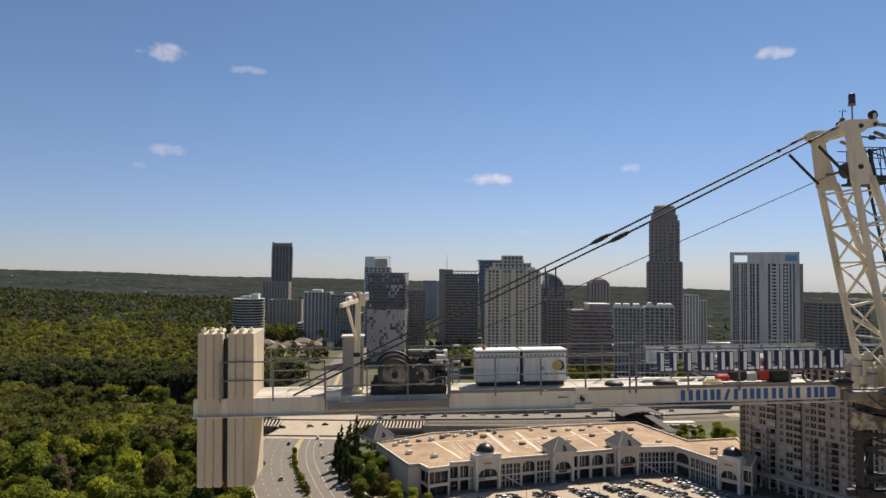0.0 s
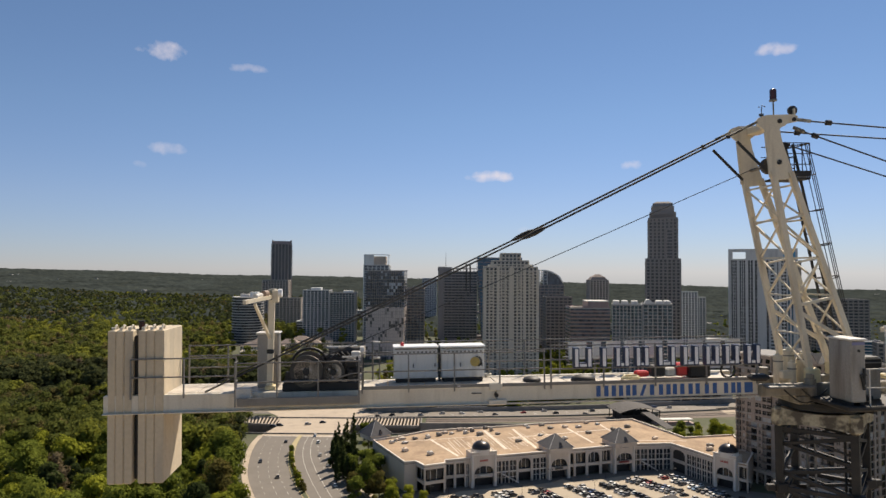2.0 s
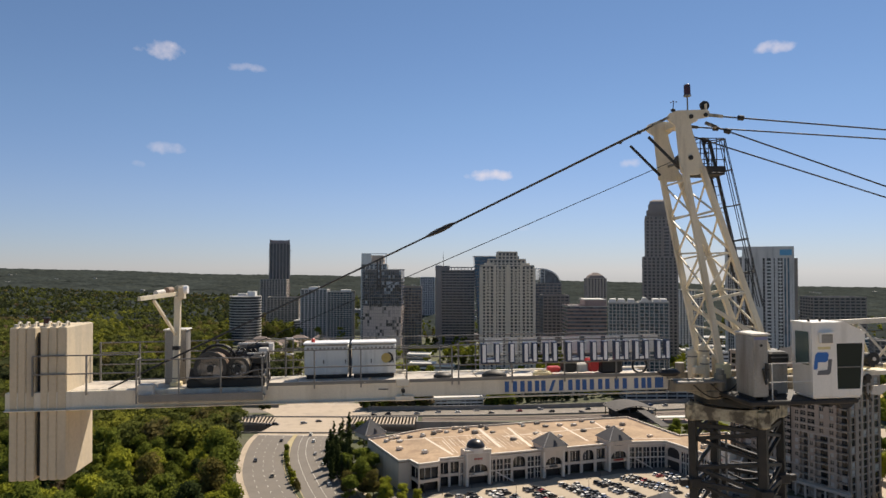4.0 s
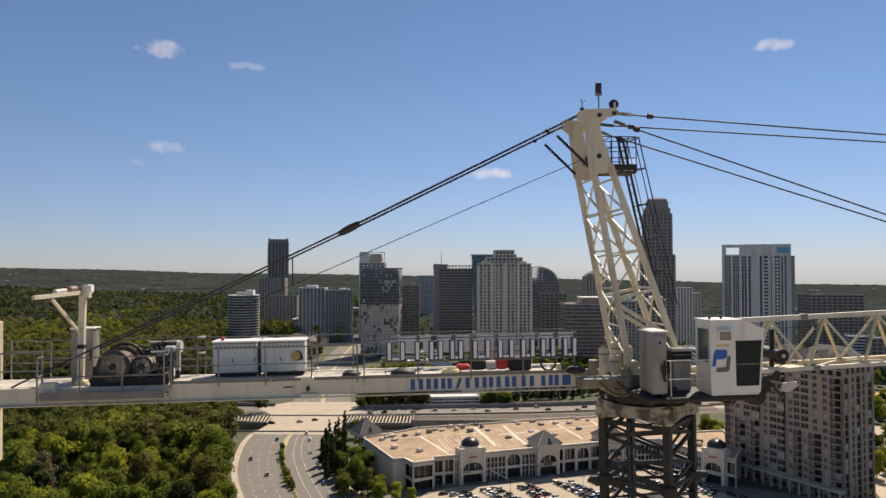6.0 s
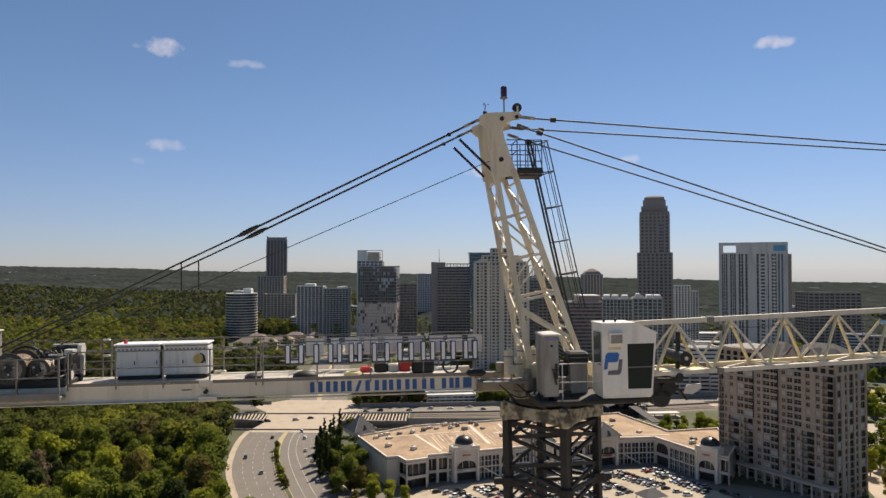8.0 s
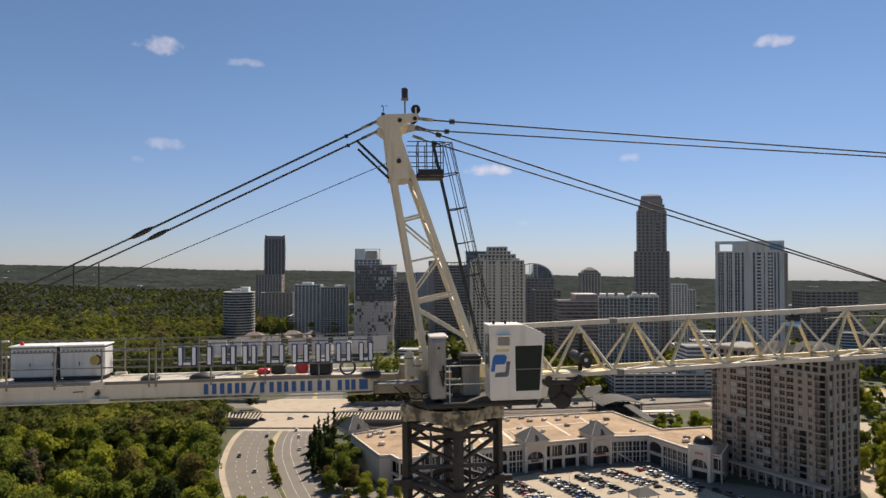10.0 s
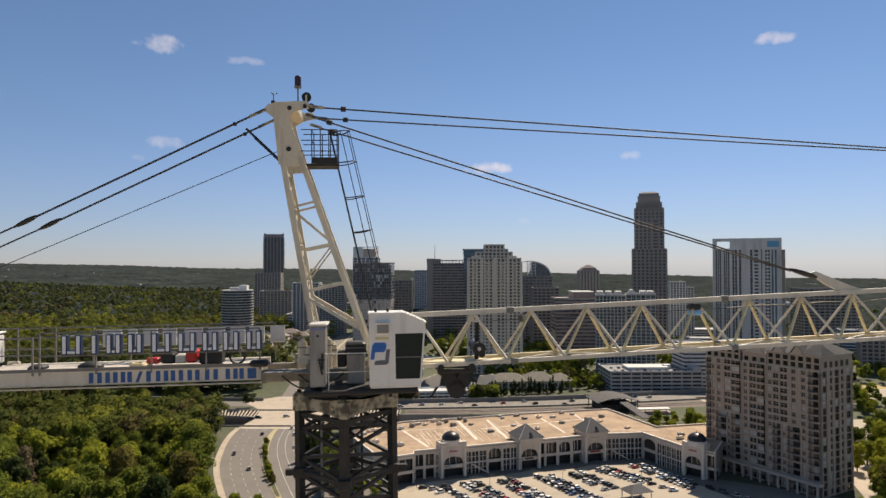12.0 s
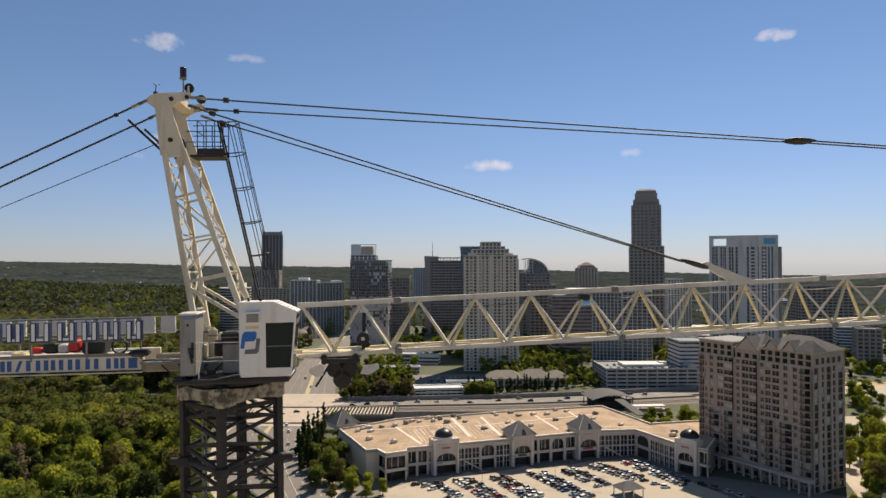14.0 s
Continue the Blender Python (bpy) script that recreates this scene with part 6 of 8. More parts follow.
def town_house(x, y, w, d, h, rot, lab):
    """A long house with plastered walls and a hipped roof."""
    ob = thing("town_house", pose(x, y, 0, 0, 0, rot), lab, "house", "town houses")
    part("wall", Geo().box((-w / 2, -d / 2, 0), (w / 2, d / 2, h)), M_BEIGE, ob)
    k = d * 0.55
    part("hip_roof", Geo().add([(-w / 2 - 0.8, -d / 2 - 0.8, h), (w / 2 + 0.8, -d / 2 - 0.8, h), (w / 2 + 0.8, d / 2 + 0.8, h), (-w / 2 - 0.8, d / 2 + 0.8, h), (-w / 2 + k, 0, h + d * 0.36), (w / 2 - k, 0, h + d * 0.36)], [(0, 1, 5, 4), (1, 2, 5), (2, 3, 4, 5), (3, 0, 4), (3, 2, 1, 0)]), M_CLAY, ob)
    pane = Geo().box((-0.8, -0.06, 0), (0.8, 0.06, 1.6)).mesh("window", G_DARK)
    for fl in range(int(h / 3.2)):
        for i in range(int(w / 3.6)):
            shared("window", pane, ob, Matrix.Translation((-w / 2 + 1.9 + i * 3.6, -d / 2 - 0.03, 1.0 + fl * 3.2)))
    return ob


for x, y, w, d, h, r in ((-232, 846, 30, 15, 10, -8), (-206, 852, 20, 15, 10, 5), (-196, 884, 26, 15, 10, -5), (-168, 890, 22, 14, 10, 8), (-160, 926, 24, 15, 10, -6), (-190, 930, 24, 14, 10, 4), (-236, 906, 26, 14, 10, 0)):
    town_house(x, y, w, d, h, r, "beige town house with a faded brown hipped roof")

# ---- shopping centre ----
M_STUCCO = material("cream_stucco", (0.62, 0.53, 0.435), 0.85, var=0.08, scale=0.15, fine=2.5, bump=0.1, stain=(0.38, 0.32, 0.25), stain_amt=0.3, streak=True)
M_TRIM = material("pale_cornice", (0.72, 0.65, 0.56), 0.8, var=0.08, scale=0.3, fine=3, bump=0.05)
M_ROOFT = material("tan_gravel_roof", (0.37, 0.265, 0.17), 0.95, var=0.34, scale=0.07, fine=1.0, bump=0.2, stain=(0.25, 0.165, 0.105), stain_amt=0.65)
M_ROOFP = material("pale_roof_patch", (0.68, 0.58, 0.47), 0.9, var=0.15, scale=0.2, fine=1.5, bump=0.1)
M_SLATE = material("dark_slate", (0.10, 0.095, 0.095), 0.85, var=0.2, scale=0.4, fine=3, bump=0.2)
M_DOME = material("black_dome_metal", (0.035, 0.032, 0.032), 0.35, 0.4, var=0.15, scale=0.5, fine=4, bump=0.05)
M_SHOP = glass_panel("shop_window_glass", (0.030, 0.030, 0.032), 0.1, var=0.6, cell=(2.0, 2.0, 2.6))
# near-black stands in for shade inside shops, flats, parking levels and station
M_SHADE = material("interior_shade_black", (0.035, 0.030, 0.027), 0.8, var=0.4, scale=0.4, fine=2, bump=0)
M_SIGNRED = material("red_shop_sign", (0.38, 0.06, 0.04), 0.5)
M_SIGNDK = material("dark_shop_sign", (0.08, 0.07, 0.06), 0.5)

mall = thing("shopping_centre", pose(0, 0, 0), "cream two-storey shopping centre with tan flat roof", "shopping centre")
OUT = [(-34.2, 365.9), (-14.9, 324.5), (-9.7, 326.5), (-5.2, 318.8), (4.6, 323.5), (4.5, 328.5), (104.0, 361.3), (125.0, 363.6), (137.0, 338.0), (148.7, 325.5), (160.4, 345.0), (167.0, 384.0), (137.0, 377.0), (121.0, 423.0), (61.0, 409.0), (38.0, 401.0), (-5.0, 389.0), (-20.0, 376.0)]
g = Geo().prism(OUT, 12.7, 13.3)
part("roof", g, M_ROOFT, mall, "tan gravel flat roof")


def wall_run(p, q, z0, z1, t, name, mat_, parent):
    p, q = Vector((*p, 0)), Vector((*q, 0))
    d = (q - p).normalized()
    n = Vector((d.y, -d.x, 0)) * t
    return part(name, Geo().prism([(p.x, p.y), (q.x, q.y), (q.x - n.x, q.y - n.y), (p.x - n.x, p.y - n.y)], z0, z1), mat_, parent)


FRONT = {2, 3, 4, 5, 6, 7, 8}
for i in range(len(OUT)):
    p, q = OUT[i], OUT[(i + 1) % len(OUT)]
    if i not in FRONT:
        wall_run(p, q, 0, 13.98, 0.5, "side_wall", M_STUCCO, mall)
        wall_run((p[0], p[1]), q, 13.98, 14.2, 0.6, "coping", M_TRIM, mall)


def bay_matrix(p, q, s, out=0.0):
    d = Vector((q[0] - p[0], q[1] - p[1], 0)).normalized()
    inw = Vector((-d.y, d.x, 0))
    o = Vector((*p, 0)) + d * s - inw * out
    return Matrix(((d.x, inw.x, 0, o.x), (d.y, inw.y, 0, o.y), (0, 0, 1, 0), (0, 0, 0, 1)))


def arch_fill(g, x0, x1, zs, zt, y0, y1, n=10):
    """Wall between an arch (springing at zs, crown at zt) and the level zt + 0.4."""
    xs = [x0 + (x1 - x0) * i / n for i in range(n + 1)]
    zz = [zs + (zt - zs) * math.sqrt(max(0, 1 - ((x - (x0 + x1) / 2) / ((x1 - x0) / 2)) ** 2)) for x in xs]
    for i in range(n):
        g.loft([[(xs[i], y, zz[i]), (xs[i + 1], y, zz[i + 1]), (xs[i + 1], y, zt + 0.4), (xs[i], y, zt + 0.4)] for y in (y0, y1)])


def facade_bay(p, q, s0, s1, kind, h=14.0, out=0.0, depth=0.7):
    m = bay_matrix(p, q, s0, out)
    w = s1 - s0
    pw = {"open": 0.6, "arch": 0.9, "glass": 0.3, "block": 1.7}[kind]
    g = Geo()
    g.box((0, 0, 0), (pw, depth, h - 0.2))
    g.box((w - pw, 0, 0), (w, depth, h - 0.2))
    if kind == "block":
        top, spring = 10.2, 7.4
        arch_fill(g, pw, w - pw, spring, top, 0, depth)
        g.box((pw, 0, top + 0.4), (w - pw, depth, h - 0.2))
        g.box((pw + 0.1, 0.5, 4.4), (w - pw - 0.1, 1.0, 6.2))
    elif kind == "arch":
        arch_fill(g, pw, w - pw, 9.4, 11.6, 0, depth)
        g.box((pw, 0, 11.9), (w - pw, depth, h - 0.2))
        g.box((pw, 0.05, 4.8), (w - pw, depth, 6.3))
    elif kind == "open":
        g.box((pw, 0, 11.8), (w - pw, depth, h - 0.2))
        g.box((pw, 0.05, 5.0), (w - pw, depth, 6.3))
    else:
        g.box((pw, 0, 11.0), (w - pw, depth, h - 0.2))
    bay = part("facade_bay", g.moved(m), M_STUCCO, mall)
    part("coping", Geo().box((-0.1, -0.25, h - 0.2), (w + 0.1, depth + 0.1, h + 0.2)).moved(m), M_TRIM, bay)
    part("cornice", Geo().box((0, -0.15, h - 1.5), (w, 0, h - 1.15)).moved(m), M_TRIM, bay)
    if kind == "glass":
        part("shop_window", Geo().box((pw, 0.5, 0.2), (w - pw, 0.56, 11.0)).moved(m), M_SHOP, bay)
        for z in (2.8, 5.3, 8.3):
            part("transom", Geo().box((pw, 0.32, z), (w - pw, 0.5, z + (0.6 if z == 5.3 else 0.18))).moved(m), M_TRIM, bay)
        part("mullion", Geo().box((w / 2 - 0.12, 0.3, 0), (w / 2 + 0.12, 0.5, 11)).moved(m), M_TRIM, bay)
    else:
        zt = {"open": 11.8, "arch": 11.6, "block": 10.2}[kind]
        zb = {"open": 6.3, "arch": 6.3, "block": 6.2}[kind]
        part("upper_window", Geo().box((pw, depth + 0.9, zb), (w - pw, depth + 1.0, zt)).moved(m), M_SHOP, bay)
        # near-black sheet set back to give the shaded shop depth
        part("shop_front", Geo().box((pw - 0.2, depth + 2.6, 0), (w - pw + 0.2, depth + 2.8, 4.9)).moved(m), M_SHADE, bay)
        part("floor_slab", Geo().box((0, depth, 4.7), (w, depth + 3.0, 5.3)).moved(m), M_STUCCO, bay)
        n = 2 if w > 6 else 1
        for k in range(1, n + 1):
            x = pw + (w - 2 * pw) * k / (n + 1)
            part("mullion", Geo().box((x - 0.1, depth + 0.75, zb), (x + 0.1, depth + 0.9, zt)).moved(m), M_TRIM, bay)
    if kind in ("block",):
        for x in (0, w - 0.4):
            part("return_wall", Geo().box((x, depth, 0), (x + 0.4, depth + out + 4.0, h - 0.2)).moved(m), M_STUCCO, bay)
        part("back_parapet", Geo().box((0, depth + out + 4.0, 13.3), (w, depth + out + 4.4, h - 0.2)).moved(m), M_STUCCO, bay)
        part("deck", Geo().box((0.4, depth, h - 1.0), (w - 0.4, depth + out + 4.0, h - 0.6)).moved(m), M_ROOFP, bay)
        part("pilaster", Geo().box((0.3, -0.35, 0), (1.1, 0, h - 1.6)).moved(m), M_TRIM, bay)
        part("pilaster", Geo().box((w - 1.1, -0.35, 0), (w - 0.3, 0, h - 1.6)).moved(m), M_TRIM, bay)
    return bay


A, B = (4.5, 328.5), (104.0, 361.3)
facade_bay((-5.2, 318.8), (4.6, 323.5), 0, 10.8, "open")
facade_bay((-9.7, 326.5), (-5.2, 318.8), 0, 8.9, "open")
wall_run((4.6, 323.5), (4.5, 328.5), 0, 14, 0.5, "side_wall", M_STUCCO, mall)
facade_bay(A, B, 0, 5.1, "open")
facade_bay(A, B, 5.1, 10.6, "open")
blk1 = facade_bay(A, B, 12.6, 26.0, "block", 17.0, 2.4)
for a, b, kd in ((10.6, 12.6, "glass"), (26.0, 29.6, "glass"), (29.6, 33.6, "glass"), (33.6, 37.8, "glass"), (37.8, 46.4, "arch"), (46.4, 50.6, "glass"), (50.6, 54.2, "glass"), (66.6, 70.2, "open"), (70.2, 77.2, "open"), (77.2, 85.6, "arch")):
    facade_bay(A, B, a, b, kd)
blk2 = facade_bay(A, B, 54.2, 66.6, "block", 15.6, 2.0)
blk3 = facade_bay(A, B, 92.0, 104.9, "block", 15.6, 2.0)
facade_bay(A, B, 85.6, 92.0, "open")
W1, W2, W3 = (104.0, 361.3), (125.0, 363.6), (137.0, 338.0)
for k in range(5):
    facade_bay(W1, W2, k * 4.22, (k + 1) * 4.22, "glass")
facade_bay(W2, W3, 0, 10.8, "arch")
for k in range(4):
    facade_bay(W2, W3, 10.8 + k * 3.4, 10.8 + (k + 1) * 3.4, "glass")
facade_bay(W2, W3, 24.4, 28.2, "glass")
blk4 = facade_bay((137.0, 338.0), (152.0, 322.0), 1.0, 12.4, "block", 16.6, 1.6)
facade_bay((137.0, 338.0), (152.0, 322.0), 12.4, 17.2, "open", 13.6)
wall_run((148.7, 325.5), (160.4, 345.0), 0, 13.6, 0.5, "side_wall", M_STUCCO, mall)
# near-black inner walls paint the shade behind the open fronts
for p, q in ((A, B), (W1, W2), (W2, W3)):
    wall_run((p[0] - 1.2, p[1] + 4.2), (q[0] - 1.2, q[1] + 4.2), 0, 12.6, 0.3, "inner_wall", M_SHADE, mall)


def dome_on(p, q, s, out, z, r):
    c = bay_matrix(p, q, s, out) @ Vector((0, 4.2, 0))
    dm = part("dome", Geo().dome((c.x, c.y, z + 1.5), r, r * 0.78, 28, 8), M_DOME, mall, "black metal dome", smooth=True)
    part("dome_drum", Geo().tube((c.x, c.y, z - 1), (c.x, c.y, z + 1.5), r * 1.05, 28), M_TRIM, dm)
    part("finial", Geo().tube((c.x, c.y, z + 1.5 + r * 0.76), (c.x, c.y, z + 2.6 + r * 0.78), 0.25, 8, 0.05), M_DOME, dm)
    m = bay_matrix(p, q, s, out)
    part("clock_boss", Geo().tube(m @ Vector((0, 0.2, z + 0.9)), m @ Vector((0, -0.3, z + 0.9)), 0.9, 14), M_DOME, dm)


dome_on(A, B, 19.3, 2.4, 16.4, 4.6)
dome_on((137.0, 338.0), (152.0, 322.0), 6.7, 1.6, 16.0, 4.6)


def pyramid_on(p, q, s, out, half, z, hgt, back=4.0):
    m = bay_matrix(p, q, s, out)
    c = lambda x, y, zz: tuple(m @ Vector((x, y + back, zz)))
    e = half + 0.8
    rf = part("pyramid_roof", Geo().loft([[c(-e, -e, z), c(e, -e, z), c(e, e, z), c(-e, e, z)], [c(-0.3, -0.3, z + hgt), c(0.3, -0.3, z + hgt), c(0.3, 0.3, z + hgt), c(-0.3, 0.3, z + hgt)]]), M_SLATE, mall, "dark slate pyramid roof")
    g = Geo()
    for a, b in (((-half, -half), (half, -half)), ((half, -half), (half, half)), ((half, half), (-half, half)), ((-half, half), (-half, -half))):
        g.bar(c(*a, z - 1.2), c(*b, z - 1.2), 0.3, 2.2)
    part("roof_base", g, M_STUCCO, rf)
    g = Geo()
    for sx in (-1, 1):
        for sy in (-1, 1):
            g.bar(c(sx * e, sy * e, z + 0.1), c(0, 0, z + hgt + 0.1), 0.22)
    part("hip_ridge", g, M_GREYD, rf)
    gb = Geo().loft([[c(-1.3, -e + 0.6, z), c(1.3, -e + 0.6, z), c(0, -e + 0.6, z + 2.8)], [c(-0.9, -e + 3.4, z), c(0.9, -e + 3.4, z), c(0, -e + 3.4, z + 2.6)]])
    part("dormer", gb, M_SLATE, rf)


pyramid_on(A, B, 60.4, 2.0, 6.3, 16.0, 6.0, 4.6)
pyramid_on(A, B, 98.4, 2.0, 6.4, 16.0, 6.4, 4.8)
pyramid_on((-34.2, 365.9), (-20, 376), 5.5, -3.0, 6.0, 15.6, 7.2, 4.0)
# roof plant, drains, pale roof patches and joints
R3 = random.Random(5)
for x, y in ((-16, 346), (-3, 340), (-17, 362), (-12, 371), (-5, 374), (8, 383), (20, 389), (16, 384), (24, 381), (31, 391), (34, 383), (53, 399), (58, 381), (44, 367), (52, 404), (66, 398), (70, 373), (86, 387), (83, 401), (98, 380), (102, 395), (108, 390), (112, 402), (96, 409), (120, 375), (144, 359), (-22, 367), (-19, 370), (-24, 362), (1, 379), (4, 384), (13, 391), (18, 393), (28, 396), (62, 405), (90, 412), (75, 401), (141, 352)):
    w, d, hh = R3.uniform(1.6, 3.2), R3.uniform(1.4, 2.4), R3.uniform(1.0, 1.9)
    ac = tagged(new("rooftop_unit"), "grey rooftop air handling unit on the tan roof", "air unit", "rooftop units")
    ac.matrix_world = pose(x, y, 13.3, 0, 0, R3.uniform(10, 30))
    part("casing", Geo().cbox((-w / 2, -d / 2, 0.25), (w / 2, d / 2, hh), 0.08), R3.choice((M_GREYBOX, M_STEEL, M_ROOFP)), ac)
    part("curb", Geo().box((-w / 2 + 0.1, -d / 2 + 0.1, 0), (w / 2 - 0.1, d / 2 - 0.1, 0.25)), M_DARKST, ac)
    part("fan_ring", Geo().tube((-w * 0.2, 0, hh), (-w * 0.2, 0, hh + 0.18), 0.42, 12), M_DARKST, ac)
    part("duct", Geo().cbox((w / 2, -0.35, 0.2), (w / 2 + 0.9, 0.35, 0.8), 0.05), M_STEEL, ac)
for (x0, y0), (x1, y1), w in (((11, 338), (-4, 372), 0.9), ((36, 352), (27, 393), 1.2), ((52, 354), (44, 396), 1.0), ((84, 366), (74, 408), 0.8), ((-24, 364), (36, 382), 0.4), ((40, 375), (112, 402), 0.6), ((104, 366), (97, 415), 0.7), ((104, 372), (136, 371), 0.5)):
    part("roof_seam", Geo().bar((x0, y0, 13.31), (x1, y1, 13.31), w * 1.6, 0.05), M_ROOFP, mall)
for i in range(30):
    x = 8 + i * 2.1 + R3.uniform(-0.5, 0.5)
    a, b = R3.uniform(0.0, 0.45), R3.uniform(0.6, 1.0)
    part("roof_seam", Geo().bar((x + 2 - 9 * a, 338 + i * 0.7 + 36 * a, 13.318), (x + 2 - 9 * b, 338 + i * 0.7 + 36 * b, 13.318), R3.uniform(0.12, 0.5), 0.05), M_ROOFP, mall)
for (p, q, s, o, z, w, mt) in ((A, B, 19.3, 2.4, 12.4, 4.4, M_SIGNRED), (A, B, 60.4, 2.0, 13.2, 3.4, M_SIGNDK), (A, B, 60.4, 2.0, 5.0, 4.6, M_SIGNDK), (A, B, 98.4, 2.0, 5.2, 6.0, M_SIGNRED), (A, B, 98.4, 2.0, 13.0, 5.0, M_SIGNDK), (A, B, 19.3, 2.4, 5.2, 6.0, M_PAINTW), ((137.0, 338.0), (152.0, 322.0), 6.7, 1.6, 12.6, 4.0, M_SIGNRED)):
    m = bay_matrix(p, q, s, o)
    for k in range(5):
        x = -w / 2 + w * k / 5
        part("sign_bar", Geo().box((x, -0.12, z), (x + w / 7, 0.0 if z > 10 else 0.5, z + 0.9)).moved(m), mt, mall, "plain sign bar")
m = bay_matrix(A, B, 29.0, 1.2)
part("open_stair", Geo().bar(m @ Vector((0, 0, 5.4)), m @ Vector((9, 0, 0.2)), 1.6, 0.5), M_TRIM, mall)
m = bay_matrix(W1, W2, 4.0, 1.2)
part("open_stair", Geo().bar(m @ Vector((0, 0, 5.4)), m @ Vector((9, 0, 0.2)), 1.6, 0.5), M_TRIM, mall)

# parking lot
g = Geo().prism([(-6, 313.5), (1, 315), (11.3, 325.3), (30, 331), (34, 336), (40, 332), (59, 340.9), (64, 346), (69, 340), (83.9, 345.4), (96, 352), (118.1, 354.9), (130, 338), (137.6, 323), (150, 296), (150, 232), (-6, 232)], -0.3, 0.12)
solo("pavement_parking", g, M_LOT, kind="structure", label="pale concrete parking lot", category="parking lot")
solo("road_frontage", Geo().prism([(-40, 300), (-6, 300), (200, 240), (200, 300), (150, 330), (126, 364), (104, 362), (2, 330), (-9, 327), (-20, 318)], -0.3, 0.07), M_ASPH, kind="structure", label="asphalt lane along the shop fronts", category="road")
g = Geo()
for (xa, ya), (xb, yb) in (((15.5, 317), (30, 294)), ((30.2, 323.6), (50, 288)), ((48, 327.7), (69, 284)), ((66.6, 334.5), (88, 294)), ((84, 338), (104, 298)), ((98.2, 345.3), (117, 322)), ((117.3, 351.9), (137, 313))):
    d = Vector((xb - xa, yb - ya, 0))
    n = int(d.length / 2.75)
    d.normalize()
    s = Vector((d.y, -d.x, 0))
    for i in range(n + 1):
        c = Vector((xa, ya, 0.125)) + d * (i * 2.75)
        g.bar(c - s * 5.2, c + s * 5.2, 0.1, 0.02)
solo("parking_line_markings", g, M_PAINTW, kind="stuff", label="thin white parking bay lines", category="road marking")

# open pavilion on the lot
pv = thing("pavilion", pose(104.5, 303, 0.12, 0, 0, 20), "open pavilion with a dark hipped roof", "pavilion")
part("roof", Geo().loft([[(-6, -4.6, 3.4), (6, -4.6, 3.4), (6, 4.6, 3.4), (-6, 4.6, 3.4)], [(-1.8, -0.2, 6.2), (1.8, -0.2, 6.2), (1.8, 0.2, 6.2), (-1.8, 0.2, 6.2)]]), M_SLATE, pv)
for x in (-5, 0, 5):
    for y in (-3.8, 3.8):
        part("post", Geo().box((x - 0.18, y - 0.18, 0), (x + 0.18, y + 0.18, 3.4)), M_TRIM, pv)


def lamp_post(x, y, h=9.0, lab="slim dark parking lot lamp post"):
    lp = thing("street_lamp", pose(x, y, 0.1), lab, "street lamp", "street lamps")
    part("pole", Geo().tube((0, 0, 0), (0, 0, h), 0.11, 8, 0.07), M_DARKST, lp)
    part("arm", Geo().bar((-0.9, 0, h), (0.9, 0, h), 0.08), M_DARKST, lp)
    for s in (-1, 1):
        part("lamp_head", Geo().cbox((s * 0.9 - 0.4, -0.2, h - 0.1), (s * 0.9 + 0.4, 0.2, h + 0.12), 0.04), M_DARKST, lp)


for x, y in ((112.7, 323.1), (40, 315), (75, 322), (20, 328), (6, 317), (-2, 312), (57, 340), (86, 346), (58, 296)):
    lamp_post(x, y, 12.0 if x > 100 else 6.5)

# ---- apartment high-rise beside the lot ----
M_HR = material("grey_brown_precast", (0.40, 0.315, 0.245), 0.85, var=0.16, scale=0.12, fine=1.8, bump=0.1, stain=(0.30, 0.26, 0.21), stain_amt=0.35, streak=True)
M_HRL = material("pale_precast_trim", (0.48, 0.40, 0.32), 0.85, var=0.1, scale=0.2, fine=2, bump=0.05)
M_SLATEB = material("blue_grey_roof_slate", (0.125, 0.118, 0.112), 0.9, var=0.25, scale=0.5, fine=3, bump=0.3, spec=0.15)
G_HR = glass_panel("apartment_glass", (0.022, 0.021, 0.021), 0.12, var=0.6, cell=(1.4, 1.4, 3.3))
G_HRL = material("window_with_blinds", (0.46, 0.45, 0.42), 0.3, var=0.2, scale=0.4, fine=2, bump=0)
hr_m = bay_matrix((155.8, 354.7), (186.0, 301.5), 0)
hr = thing("apartment_high_rise", hr_m, "grey-brown apartment high-rise with balconies and gabled roofs", "apartment building")
HW, HD, HH, NF = 61.2, 25.4, 56.1, 17
FH = HH / NF
# near-black core colours in the shade behind windows and balconies
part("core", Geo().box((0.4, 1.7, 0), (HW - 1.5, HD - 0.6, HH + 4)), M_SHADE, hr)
part("rear_wall", Geo().box((0, HD - 0.5, 0), (HW, HD, HH + 4)), M_HR, hr)
part("end_wall", Geo().box((-0.3, 1, 0), (0.4, HD, HH + 4)), M_HR, hr)
UPPER = [(0.6, 3.2, "bal"), (3.9, 5.3, "win"), (6.9, 8.9, "win"), (11.2, 14.7, "bay"), (15.2, 19.9, "bay"), (22.3, 24.3, "win"), (25.6, 29.1, "bay"), (29.6, 33.1, "bay"), (35.5, 37.4, "win"), (38.2, 41.0, "bay"), (41.8, 45.3, "bay"), (47.5, 49.5, "win"), (52.2, 54.1, "win"), (55.6, 60.4, "bal")]
